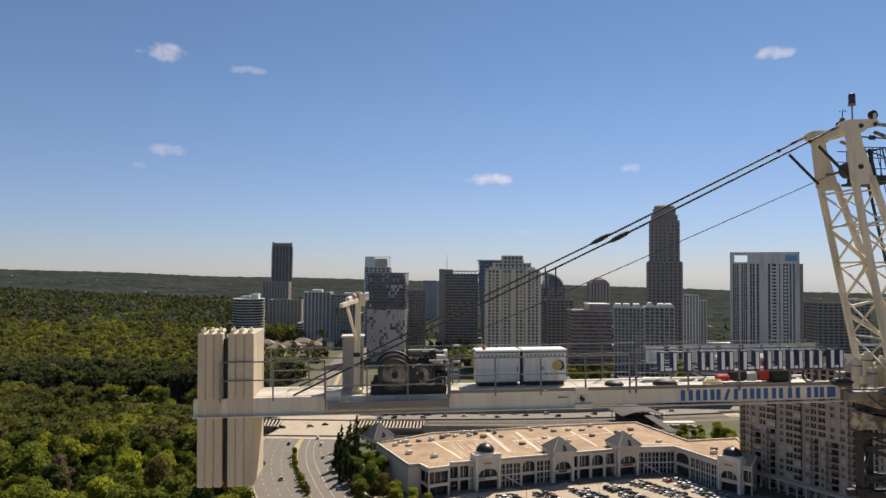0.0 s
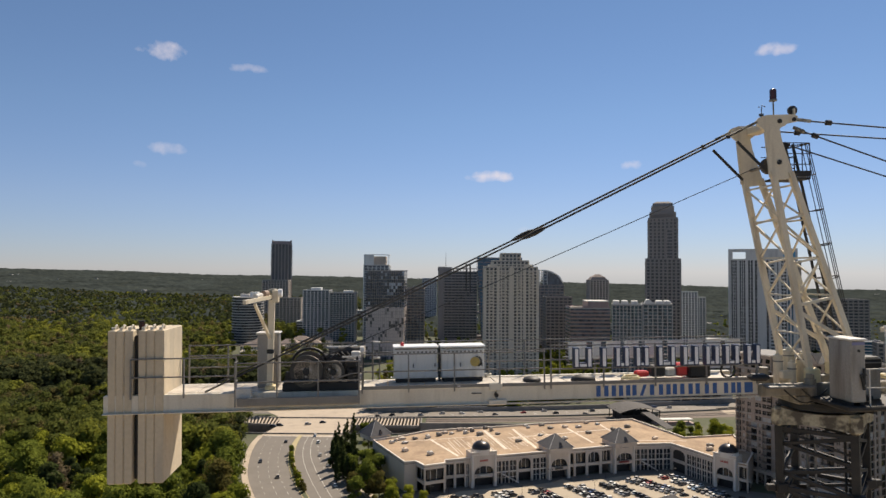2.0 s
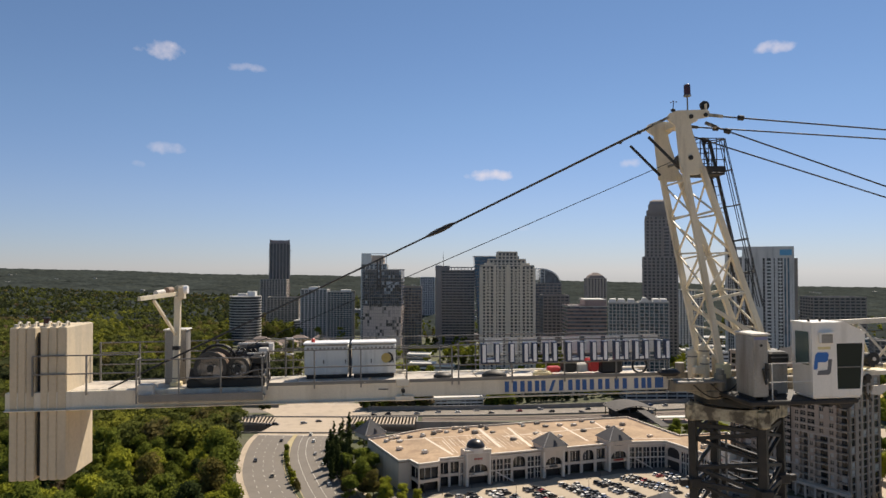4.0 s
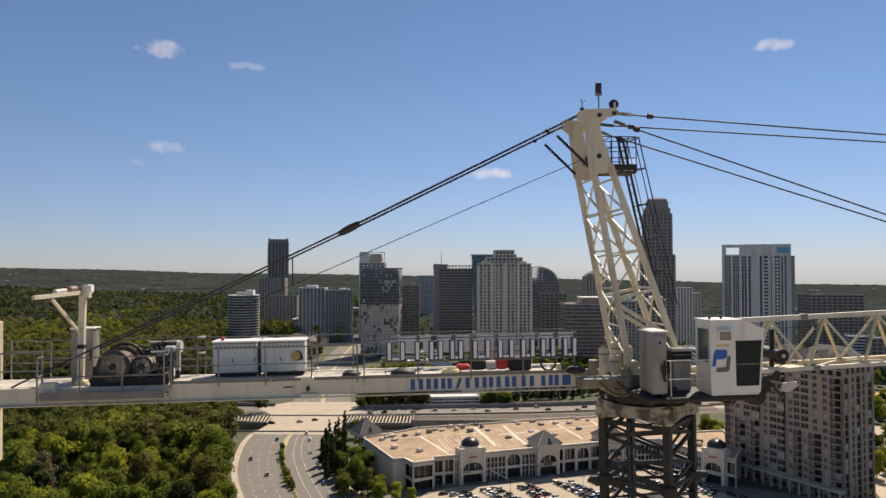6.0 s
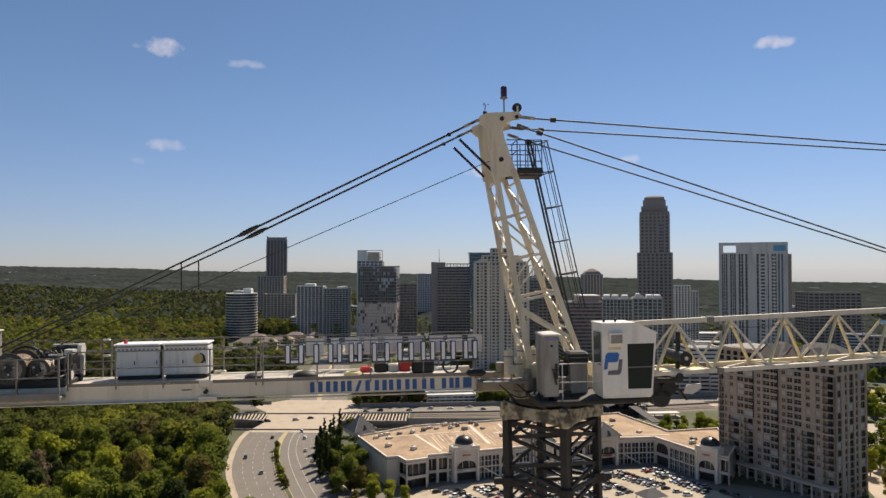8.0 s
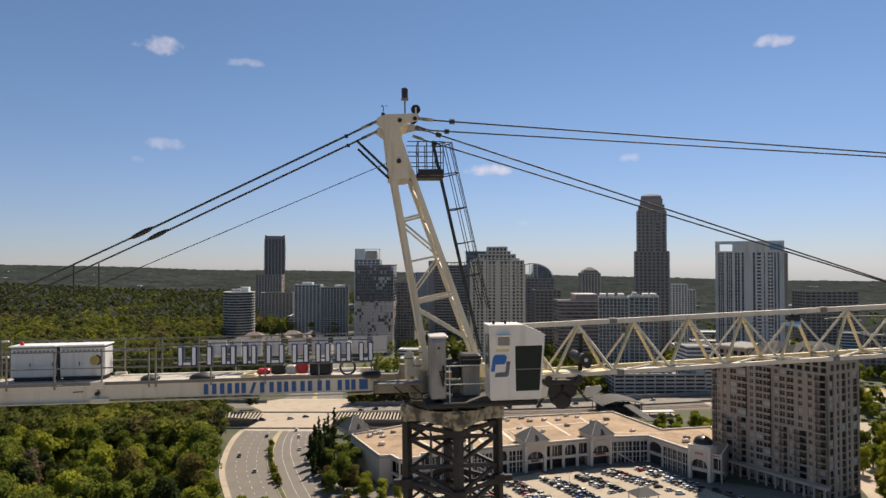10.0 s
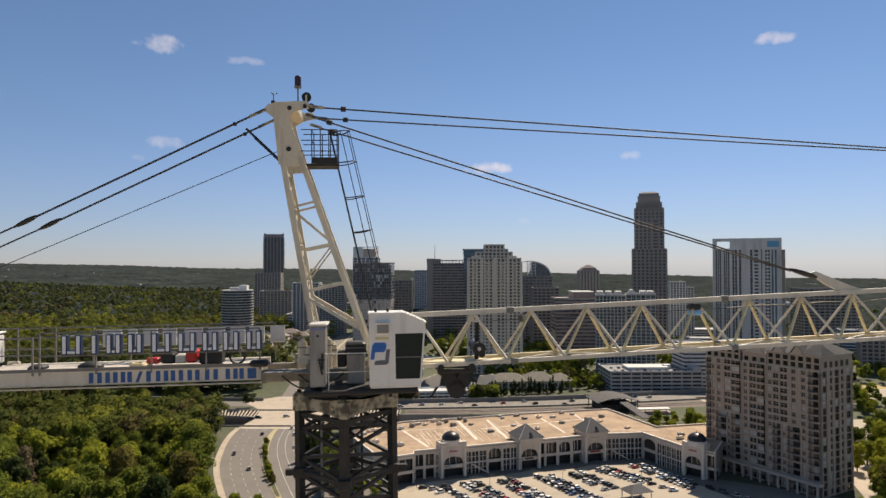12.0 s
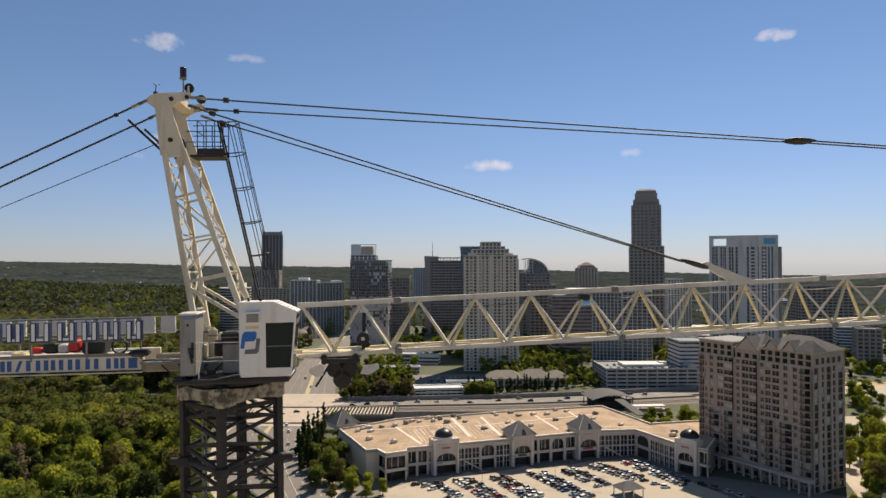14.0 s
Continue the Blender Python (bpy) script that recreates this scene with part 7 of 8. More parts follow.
LOWER = [(0.6, 3.2, "bal"), (3.9, 5.3, "win"), (6.2, 12.2, "bal"), (13.0, 14.4, "win"), (15.2, 19.6, "bal"), (22.3, 24.3, "win"), (25.6, 29.1, "bay"), (29.6, 33.1, "bay"), (35.5, 37.2, "win"), (38.0, 41.9, "bal"), (42.9, 44.4, "win"), (45.4, 51.4, "bal"), (52.4, 54.1, "win"), (55.6, 60.4, "bal")]
R4 = random.Random(11)
for bays, f0, f1 in ((LOWER, 0, 9), (UPPER, 9, NF)):
    z0_, z1_ = f0 * FH, f1 * FH
    cuts = [0.0]
    for a, b, _ in bays:
        cuts += [a, b]
    cuts.append(HW)
    for i in range(0, len(cuts), 2):
        a, b = cuts[i], cuts[i + 1]
        out = 1.1 if 33 < a < 35 or 19 < a < 21 else -0.4 if 9 < a < 10 else 0.0
        part("wall_pier", Geo().box((a, out, z0_), (b, 1.8, z1_)), M_HR, hr)
    part("storey_course", Geo().box((-0.2, -0.3, z1_ - 0.35), (HW, -0.02, z1_ + 0.05)), M_HRL, hr)
    for a, b, kind in bays:
        w = b - a
        gh = {"win": 1.75, "bay": 2.05, "bal": 2.35}[kind]
        zb = {"win": 0.95, "bay": 0.95, "bal": 0.32}[kind]
        if kind == "bal":
            sp = Geo().box((0, -1.05, 0.06), (w, 1.7, zb)).mesh("balcony_slab", M_HRL)
            rail = Geo().box((0.03, -1.0, 0.95), (w - 0.03, -0.92, 1.03)).box((0.03, -0.98, 0.08), (w - 0.03, -0.94, 0.14))
            for x in (0.03, w - 0.11):
                rail.box((x, -0.92, 0.95), (x + 0.08, 0.0, 1.03)).box((x + 0.02, -0.5, 0.1), (x + 0.06, -0.44, 0.95))
            for k in range(int(w / 0.3)):
                rail.box((0.12 + k * 0.3, -0.98, 0.1), (0.16 + k * 0.3, -0.94, 0.95))
            rail = rail.mesh("balcony_rail", M_DARKST)
            back = Geo().box((0, 1.3, 0), (w * 0.30, 1.5, FH - zb)).box((w * 0.30, 1.3, gh), (w, 1.5, FH - zb)).box((w * 0.86, 1.3, 0), (w, 1.5, gh)).mesh("balcony_wall", M_HR)
            panes = [Geo().box((w * 0.30, 1.38, 0), (w * 0.86, 1.44, gh)).mesh("balcony_door", m_) for m_ in (G_HR, G_HRL)]
        else:
            sp = Geo().box((0, 0.04, zb + gh - FH), (w, 0.34, zb)).mesh("spandrel", M_HR)
            part("lintel", Geo().box((a, 0.1, z1_ - FH + zb + gh), (b, 0.386, z1_)), M_HR, hr)
            panes = [Geo().box((0.08, 0.3, 0), (w - 0.08, 0.36, gh)).mesh("window", m_) for m_ in (G_HR, G_HRL)]
            frm = Geo().box((w / 2 - 0.07, 0.2, 0), (w / 2 + 0.07, 0.3, gh)).box((0.08, 0.2, gh * 0.55), (w - 0.08, 0.3, gh * 0.55 + 0.1)).mesh("window_frame", M_HRL)
        for f in range(f0, f1):
            z = f * FH
            pane = panes[1] if R4.random() < (0.28 if kind == "win" else 0.10) else panes[0]
            if kind == "bal":
                sl = shared("balcony_slab", sp, hr, Matrix.Translation((a, 0.05, z)))
                shared("balcony_rail", rail, sl, Matrix.Translation((0, 0, zb)))
                shared("balcony_wall", back, hr, Matrix.Translation((a, 0.05, z + zb)))
                shared("balcony_door", pane, hr, Matrix.Translation((a, 0.05, z + zb)))
            else:
                shared("spandrel", sp, hr, Matrix.Translation((a, 0.05, z)))
                wn_ = shared("window", pane, hr, Matrix.Translation((a, 0.05, z + zb)))
                shared("window_frame", frm, wn_, Matrix.Identity(4))
for z in (7.0, 13.5, 33.2, 46.3):
    for a, b in ((0, 9.8), (20.2, 34.4), (35.0, 46.6), (46.6, HW)):
        if (z, a) in ((46.3, 46.6), (33.2, 20.2)):
            continue
        part("string_course", Geo().box((a, -0.35, z), (b, 0.1, z + 0.45)), M_HRL, hr)
part("podium_arcade", Geo().box((-1, -3.2, 5.6), (HW + 1, 0, 6.8)), M_HRL, hr)
for i in range(14):
    part("arcade_column", Geo().box((i * 4.7 - 0.4, -3.1, 0), (i * 4.7 + 0.4, -2.3, 5.6)), M_HRL, hr)
# short end face
ex = HW
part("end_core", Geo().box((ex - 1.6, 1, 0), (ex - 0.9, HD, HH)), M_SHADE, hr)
end_bays = [(1.0, 5.0, "bal"), (7.6, 9.4, "win"), (11.2, 14.6, "bal"), (16.2, 18.0, "win"), (20.2, 24.2, "bal")]
prev = 0.0
for a, b, kind in end_bays + [(HD, HD, "end")]:
    part("wall_pier", Geo().box((ex - 0.9, prev, 0), (ex, a, HH)), M_HR, hr)
    prev = b
    if kind == "end":
        break
    w = b - a
    hgt_ = 0.95 if kind == "win" else 0.4
    sp = Geo().box((-0.6, 0, 0), (-0.1, w, hgt_)).mesh("spandrel", M_HR)
    gl = Geo().box((-0.75, 0, 0), (-0.6, w, FH - hgt_)).mesh("window", G_HR)
    gl2 = Geo().box((-0.75, 0, 0), (-0.6, w, FH - hgt_)).mesh("window", G_HRL)
    rl_ = Geo().box((-0.12, 0, 0.95), (-0.04, w, 1.03)).mesh("balcony_rail", M_DARKST)
    for f in range(NF):
        shared("spandrel", sp, hr, Matrix.Translation((ex, a, f * FH)))
        shared("window", gl2 if R4.random() < 0.15 else gl, hr, Matrix.Translation((ex, a, f * FH + hgt_)))
        if kind == "bal":
            shared("balcony_rail", rl_, hr, Matrix.Translation((ex, a, f * FH + 0.4)))
# attic storeys with gables
for a, b, z1 in ((0, 20.2, 63.2), (21.6, 34.6, 61.0), (35.0, HW, 62.6)):
    att = part("attic_wall", Geo().box((a, 0.6, HH), (b, HD - 0.4, z1)), M_HR, hr)
    n = max(2, int((b - a) / 3.6))
    for i in range(n):
        x = a + (b - a) * (i + 0.5) / n
        for z in (HH + 0.7, HH + 3.6):
            if z + 2 < z1:
                part("attic_window", Geo().box((x - 1.1, 0.45, z), (x + 1.1, 0.62, z + 2.1)), G_HR, att)
                part("window_sill", Geo().box((x - 1.3, 0.3, z - 0.25), (x + 1.3, 0.6, z)), M_HRL, att)
    part("eave", Geo().box((a - 0.4, 0.0, z1), (b + 0.4, HD + 0.2, z1 + 0.5)), M_HRL, att)
    part("attic_base", Geo().box((a - 0.2, 0.2, HH - 0.1), (b + 0.2, 0.6, HH + 0.4)), M_HRL, att)
for i in range(5):
    part("attic_window", Geo().box((ex - 0.1, 3 + i * 4.2, HH + 1.5), (ex + 0.06, 5.2 + i * 4.2, HH + 4.2)), G_HR, hr)
part("roof_flat", Geo().box((0.3, 1, 63.7), (19.8, HD - 1, 63.9)), M_ROOFG, hr)


def hip(a, b, y0, y1, z, h_, inset, name="hip_roof"):
    ym = (y0 + y1) / 2
    return part(name, Geo().add([(a, y0, z), (b, y0, z), (b, y1, z), (a, y1, z), (a + inset, ym, z + h_), (b - inset, ym, z + h_)], [(0, 1, 5, 4), (1, 2, 5), (2, 3, 4, 5), (3, 0, 4), (3, 2, 1, 0)]), M_SLATEB, hr)


def gable(xc, half, y0, depth, z, h_):
    gb = part("gable", Geo().add([(xc - half, y0, z), (xc + half, y0, z), (xc, y0, z + h_), (xc - half, y0 + 0.4, z), (xc + half, y0 + 0.4, z), (xc, y0 + 0.4, z + h_)], [(0, 1, 2), (5, 4, 3), (0, 3, 4, 1), (1, 4, 5, 2), (2, 5, 3, 0)]), M_HRL, hr)
    part("gable_roof", Geo().add([(xc - half - 0.5, y0 - 0.4, z - 0.2), (xc, y0 - 0.4, z + h_ + 0.4), (xc + half + 0.5, y0 - 0.4, z - 0.2), (xc - half - 0.5, y0 + depth, z - 0.2), (xc, y0 + depth, z + h_ + 0.4), (xc + half + 0.5, y0 + depth, z - 0.2), (xc - half - 0.5, y0 - 0.4, z + 0.05), (xc, y0 - 0.4, z + h_ + 0.7), (xc + half + 0.5, y0 - 0.4, z + 0.05), (xc - half - 0.5, y0 + depth, z + 0.05), (xc, y0 + depth, z + h_ + 0.7), (xc + half + 0.5, y0 + depth, z + 0.05)], [(6, 7, 10, 9), (7, 8, 11, 10), (0, 3, 4, 1), (1, 4, 5, 2), (0, 1, 7, 6), (1, 2, 8, 7), (6, 9, 3, 0), (8, 2, 5, 11)]), M_SLATEB, gb)


hip(20.6, 35.2, 0.2, HD, 61.5, 6.2, 5.5)
gable(28.2, 5.2, 0.0, 9, 61.4, 5.4)
hip(34.8, HW + 0.6, 0.0, HD + 0.4, 63.1, 6.0, 8.0)
gable(41.2, 2.8, -0.1, 8, 63.0, 3.6)
gable(50.4, 3.0, -0.1, 8, 63.0, 3.8)
hip(52.6, HW + 0.8, -0.3, 11.0, 63.15, 4.6, 3.2)

# ---- motorway, station and the ground behind the shopping centre ----
LANES = curve([(-60, 0, 0), (0, 4, 0), (70, 10, 0), (140, 22, 0), (260, 52, 0)])
g = Geo()
for (x0, o0, _), (x1, o1, _) in zip(LANES, LANES[1:]):
    g.add([(x0, 483.5 + o0, 0.06), (x1, 483.5 + o1, 0.06), (x1, 503 + o1, 0.06), (x0, 503 + o0, 0.06)], [(0, 1, 2, 3)])
M_MWAY = material("worn_motorway_concrete", (0.215, 0.19, 0.16), 0.9, var=0.14, scale=0.06, fine=1.2, bump=0.1, stain=(0.17, 0.145, 0.12), stain_amt=0.5)
solo("road_motorway", g, M_MWAY, kind="structure", label="pale concrete motorway lanes", category="road")
g = Geo()
for (x0, o0, _), (x1, o1, _) in zip(LANES, LANES[1:]):
    if x0 > -50:
        g.bar((x0, 505 + o0, 1.5), (x1, 505 + o1, 1.5), 0.7, 3.2)
solo("wall_motorway", g, M_WALLC, kind="structure", label="grey concrete noise wall beside the motorway", category="wall")
g = Geo()
for (x0, o0, _), (x1, o1, _) in zip(LANES, LANES[1:]):
    g.bar((x0, 483.6 + o0 * 0.9, 0.5), (x1, 483.6 + o1 * 0.9, 0.5), 0.5, 1.0)
solo("trim_barrier", g, M_WALLC, kind="structure", label="concrete crash barrier", category="barrier")
g = Geo()
for (x0, o0, _), (x1, o1, _) in zip(LANES, LANES[1:]):
    if x0 > -12:
        g.add([(x0, 468 + o0 * 0.7, 0.05), (x1, 468 + o1 * 0.7, 0.05), (x1, 481.5 + o1 * 0.9, 0.05), (x0, 481.5 + o0 * 0.9, 0.05)], [(0, 1, 2, 3)])
solo("road_trackbed", g, material("rusty_ballast", (0.175, 0.14, 0.115), 0.95, var=0.2, scale=0.3, fine=3, bump=0.3), kind="structure", label="rust-brown railway track bed", category="track bed")
for o in (471.0, 472.5, 476, 477.5):
    g = Geo().loft([[(x0, o + o0 * 0.8 - 0.05, 0.08), (x0, o + o0 * 0.8 + 0.05, 0.08), (x0, o + o0 * 0.8 + 0.05, 0.24), (x0, o + o0 * 0.8 - 0.05, 0.24)] for x0, o0, _ in LANES if x0 > -12])
    solo("steel_rail", g, M_STEEL, "rusty steel rail on the track bed", "rail", "railway rails")
g = Geo()
for o, n in ((488.5, 1), (493, 1), (497.5, 1)):
    for (x0, o0, _), (x1, o1, _) in zip(LANES, LANES[1:]):
        g.bar((x0, o + o0, 0.075), (x0 + (x1 - x0) * 0.4, o + o0 + (o1 - o0) * 0.4, 0.075), 0.2, 0.02)
solo("motorway_lane_marks", g, M_PAINTW, kind="stuff", label="white dashed motorway lane marks", category="road marking")

# concrete struts over the cutting, both sides of the bridge
strut = Geo().box((-0.5, 0, -0.7), (0.5, 21, 0)).mesh("cutting_strut", M_CONC)
st = thing("cutting_struts", pose(0, 0, 0), "row of pale concrete struts over the sunken road", "strut frame")
for k in range(21):
    shared("strut", strut, st, pose(-60.5 + k * 2.35, 461, 0.4))
for k in range(12):
    shared("strut", strut, st, pose(-110.5 - k * 2.3, 461 + 0.45 * k, 0.4, 0, 0, 5 + k))
part("edge_girder", Geo().box((-61, 460, -1.2), (-12.5, 461, 0.5)), M_WALLC, st)
part("edge_girder", Geo().bar((-110, 460, 0), (-138, 466, 0), 1.0, 1.6), M_WALLC, st)
part("edge_rail", Geo().bar((-61, 436, 1.3), (-12, 436, 1.3), 0.15).bar((-112, 436, 1.3), (-150, 436, 1.3), 0.15), M_DARKST, st)

# station canopy and platform roof
sta = thing("station_canopy", pose(140.5, 488, 0, 0, 0, 8), "grey arched station canopy over the tracks", "station")
g = Geo()
n = 12
prof = [(-16 + 32 * i / n, 7.0 + 3.2 * math.sin(math.pi * i / n)) for i in range(n + 1)]
g.loft([[(x, y, z) for x, z in prof] + [(x, y, z - 0.35) for x, z in reversed(prof)] for y in (-13, 13)])
part("roof", g, M_SLATEB, sta, "grey arched metal roof")
for x in (-14, -5, 5, 14):
    for y in (-11, 0, 11):
        part("column", Geo().tube((x, y, 0), (x, y, 8), 0.35, 8), M_DARKST, sta)
part("stair_roof", Geo().bar((2, -14, 7.5), (5, -46, 3.2), 6.5, 0.5), M_SLATEB, sta, "grey sloping stair roof")
part("platform_wall", Geo().box((-12, -10, 0), (13, 10, 4.6)), M_SHADE, sta)
plr = thing("platform_roof", pose(163, 472, 0, 0, 0, 5), "white flat platform roof on posts", "platform roof")
part("roof", Geo().box((-13, -3, 3.2), (13, 3, 3.7)), M_ROOFW, plr)
for x in (-11, -4, 4, 11):
    part("post", Geo().box((x - 0.2, -0.2, 0), (x + 0.2, 0.2, 3.2)), M_DARKST, plr)
part("platform", Geo().box((-14, -4, 0), (14, 4, 1.1)), M_REDB, plr)
plr = thing("platform_roof", pose(150, 482, 0, 0, 0, 5), "white flat platform roof on posts", "platform roof")
part("roof", Geo().box((-6, -2.5, 4.2), (6, 2.5, 4.7)), M_ROOFW, plr)
for x in (-5, 5):
    part("post", Geo().box((x - 0.2, -0.2, 0), (x + 0.2, 0.2, 4.2)), M_DARKST, plr)

# parking deck, shops and houses behind
# open levels: the solid core is coloured as the shade inside
ob = tower("parking_deck", (191, 570), 74, 42, 15.5, 1, 3.1, 9, M_GREYD, M_SHADE, "grey concrete parking deck with open levels", band=1.5, pier=0.9, deep=0.5, roof=M_ROOFG)
rooftop(ob, -20, -10, 14, 8, 16, 18.5, M_ROOFW, "ramp_cover")
rooftop(ob, 30, -20, 37, 4, 16, 20, M_GREYD, "stair_tower")
rooftop(ob, 12, -4, 18, 2, 16, 19.5, M_GREY, "stair_tower")
ob = tower("low_white_store", (18, 530), 37, 16, 5.0, 6, 5, 8, M_PALE, M_SHOP, "long low white shop", band=1.2, pier=0.5, roof=M_ROOFW)
part("sign_fascia", Geo().box((-10, -9.2, 2.6), (2, -8.6, 4.2)), M_PAINTW, ob)
tower("low_white_store", (-22, 628), 44, 9, 5.5, 3, 5, 9, M_PALE, M_SHOP, "long low white-roofed building behind trees", band=1.2, pier=0.5, roof=M_ROOFW)
tower("low_white_store", (40, 559.2), 30, 5.4, 4.2, 5, 4.2, 6, M_PALE, M_SHOP, "small white-roofed shed on the store lot", band=1.0, pier=0.5, roof=M_ROOFW)
ob = thing("grey_roofed_lodge", pose(93, 576, 0, 0, 0, 3), "wide lodge with weathered grey-brown hipped roofs", "building")
part("wall", Geo().box((-33, -12, 0), (33, 12, 6.5)), M_BEIGE, ob)
for a, b, z in ((-35, -4, 5.2), (-8, 20, 6.0), (16, 35, 5.0)):
    ym = 0
    part("hip_roof", Geo().add([(a, -13.5, 6.5), (b, -13.5, 6.5), (b, 13.5, 6.5), (a, 13.5, 6.5), (a + 9, 0, 6.5 + z), (b - 9, 0, 6.5 + z)], [(0, 1, 5, 4), (1, 2, 5), (2, 3, 4, 5), (3, 0, 4), (3, 2, 1, 0)]), M_SHINGLE, ob)
for i in range(12):
    part("window", Geo().box((-31 + i * 5.4, -12.1, 1.5), (-28.5 + i * 5.4, -11.95, 4.5)), G_DARK, ob)
solo("pavement_store_lot", Geo().prism([(-2, 540), (58, 545), (60, 625), (-6, 620)], -0.2, 0.07), M_ASPH, kind="structure", label="asphalt parking lot behind the shop", category="parking lot")
solo("pavement_far_lot", Geo().prism([(318, 520), (430, 520), (440, 556), (330, 556)], -0.2, 0.08), M_LOT, kind="structure", label="pale concrete forecourt among trees", category="parking lot")
solo("ground_dry_grass", Geo().prism([(336, 563), (450, 563), (455, 579), (345, 579)], -0.2, 0.08), material("dry_golden_grass", (0.40, 0.29, 0.11), 0.95, var=0.25, scale=0.1, fine=1.5, bump=0.3), kind="structure", label="strip of dry golden grass", category="grass")
solo("pavement_right_lot", Geo().prism([(236, 395), (330, 405), (330, 455), (240, 450)], -0.2, 0.07), M_LOT, kind="structure", label="pale concrete parking lot among trees", category="parking lot")
solo("road_right", Geo().prism([(215, 505), (460, 560), (460, 585), (215, 528)], -0.2, 0.06), M_CONC, kind="structure", label="pale concrete road behind the high-rise", category="road")
solo("road_side_street", Geo().prism([(205, 300), (222, 292), (250, 388), (236, 392)], -0.2, 0.07), M_CONC, kind="structure", label="pale concrete side street by the high-rise", category="road")
solo("road_left", Geo().prism([(-420, 512), (-112, 496), (-112, 512), (-420, 530)], -0.2, 0.06), M_ASPH, kind="structure", label="asphalt road through the woods", category="road")
g = Geo()
g.bar((-420, 534, 1.2), (-118, 516, 1.2), 0.6, 2.6)
solo("wall_wood_road", g, M_WALLC, kind="structure", label="grey retaining wall along the wood road", category="wall")

# kerbs, median and lane marks of the main road
g = Geo()
for (l0, r0, y0), (l1, r1, y1) in zip(ROAD_W, ROAD_W[1:]):
    g.prism([(l0 - 0.35, y0), (l0, y0), (l1, y1), (l1 - 0.35, y1)], -0.1, 0.26)
for (l0, r0, y0), (l1, r1, y1) in zip(ROAD_E, ROAD_E[1:]):
    g.prism([(r0, y0), (r0 + 0.35, y0), (r1 + 0.35, y1), (r1, y1)], -0.1, 0.26)
solo("trim_kerb", g, M_CONC, kind="structure", label="pale concrete kerbs", category="kerb")
g = Geo()
for (l0, r0, y0), (l1, r1, y1), (a0, b0, _), (a1, b1, _) in zip(ROAD_W, ROAD_W[1:], ROAD_E, ROAD_E[1:]):
    g.prism([(r0 + 0.15, y0), (a0 - 0.15, y0), (a1 - 0.15, y1), (r1 + 0.15, y1)], -0.1, 0.24)
solo("pavement_median", g, M_PAINTY, kind="structure", label="raised median with yellow painted kerb", category="median")
g = Geo()
for (l0, r0, y0), (l1, r1, y1), (a0, b0, _), (a1, b1, _) in zip(ROAD_W, ROAD_W[1:], ROAD_E, ROAD_E[1:]):
    if y1 < 402 and y0 > 300:
        g.prism([(r0 + 0.6, y0), (a0 - 0.6, y0), (a1 - 0.6, y1), (r1 + 0.6, y1)], 0.0, 0.34)
solo("ground_planting", g, M_GROUND, kind="structure", label="planted strip in the median", category="planting bed")
g = Geo()
for road, lanes in ((ROAD_W, 4), (ROAD_E, 5)):
    for k in range(1, lanes):
        s = k / lanes
        run = 0.0
        for (l0, r0, y0), (l1, r1, y1) in zip(road, road[1:]):
            p, q = Vector((l0 + (r0 - l0) * s, y0, 0.115)), Vector((l1 + (r1 - l1) * s, y1, 0.115))
            d = (q - p).length
            solid = road is ROAD_E and k in (1, 2)
            x = 0.0
            while x < d:
                ph = (run + x) % 9.0
                if solid:
                    g.bar(p, q, 0.16, 0.02)
                    break
                if ph < 3.0:
                    e = min(d, x + 3.0 - ph)
                    g.bar(p + (q - p) * (x / d), p + (q - p) * (e / d), 0.16, 0.02)
                    x = e
                else:
                    x += 9.0 - ph
            run += d
for x0, x1, y in ((-109, -88.5, 430), (-85, -65, 430), (-106, -66, 529)):
    g.bar((x0, y, 0.13), (x1, y, 0.13), 0.5, 0.02)
solo("lane_markings", g, M_PAINTW, kind="stuff", label="white dashed lane marks on the asphalt", category="road marking")
g = Geo()
for (l0, r0, y0), (l1, r1, y1) in zip(AVENUE, AVENUE[1:]):
    for s in (0.2, 0.35, 0.65, 0.8):
        g.bar((l0 + (r0 - l0) * s, y0, 0.075), (l0 + (r0 - l0) * s + (l1 - l0) * 0.4, y0 + (y1 - y0) * 0.4, 0.075), 0.2, 0.02)
solo("avenue_lane_marks", g, M_PAINTW, kind="stuff", label="white lane marks on the avenue", category="road marking")
g = Geo()
for (l0, r0, y0), (l1, r1, y1) in zip(AVENUE, AVENUE[1:]):
    g.add([(l0 + (r0 - l0) * 0.47, y0, 0.08), (l0 + (r0 - l0) * 0.55, y0, 0.08), (l1 + (r1 - l1) * 0.55, y1, 0.08), (l1 + (r1 - l1) * 0.47, y1, 0.08)], [(0, 1, 2, 3)])
solo("avenue_median_paint", g, M_PAINTY, kind="structure", label="yellow painted median of the avenue", category="road marking")
solo("pavement_footway", ribbon([(l - 3.2, l - 0.4, y) for l, r, y in ROAD_W], 0.2), M_CONC, kind="structure", label="pale concrete footway by the woods", category="footway")
solo("pavement_footway_east", ribbon([(r + 0.4, r + 4.5, y) for l, r, y in ROAD_E], 0.2), M_CONC, kind="structure", label="pale concrete footway by the trees", category="footway")

# ---- trees ----
RT = random.Random(31)
OCTA = [(1, 0, 0), (-1, 0, 0), (0, 1, 0), (0, -1, 0), (0, 0, 1), (0, 0, -1)]
OCTF = [(0, 2, 4), (2, 1, 4), (1, 3, 4), (3, 0, 4), (2, 0, 5), (1, 2, 5), (3, 1, 5), (0, 3, 5)]


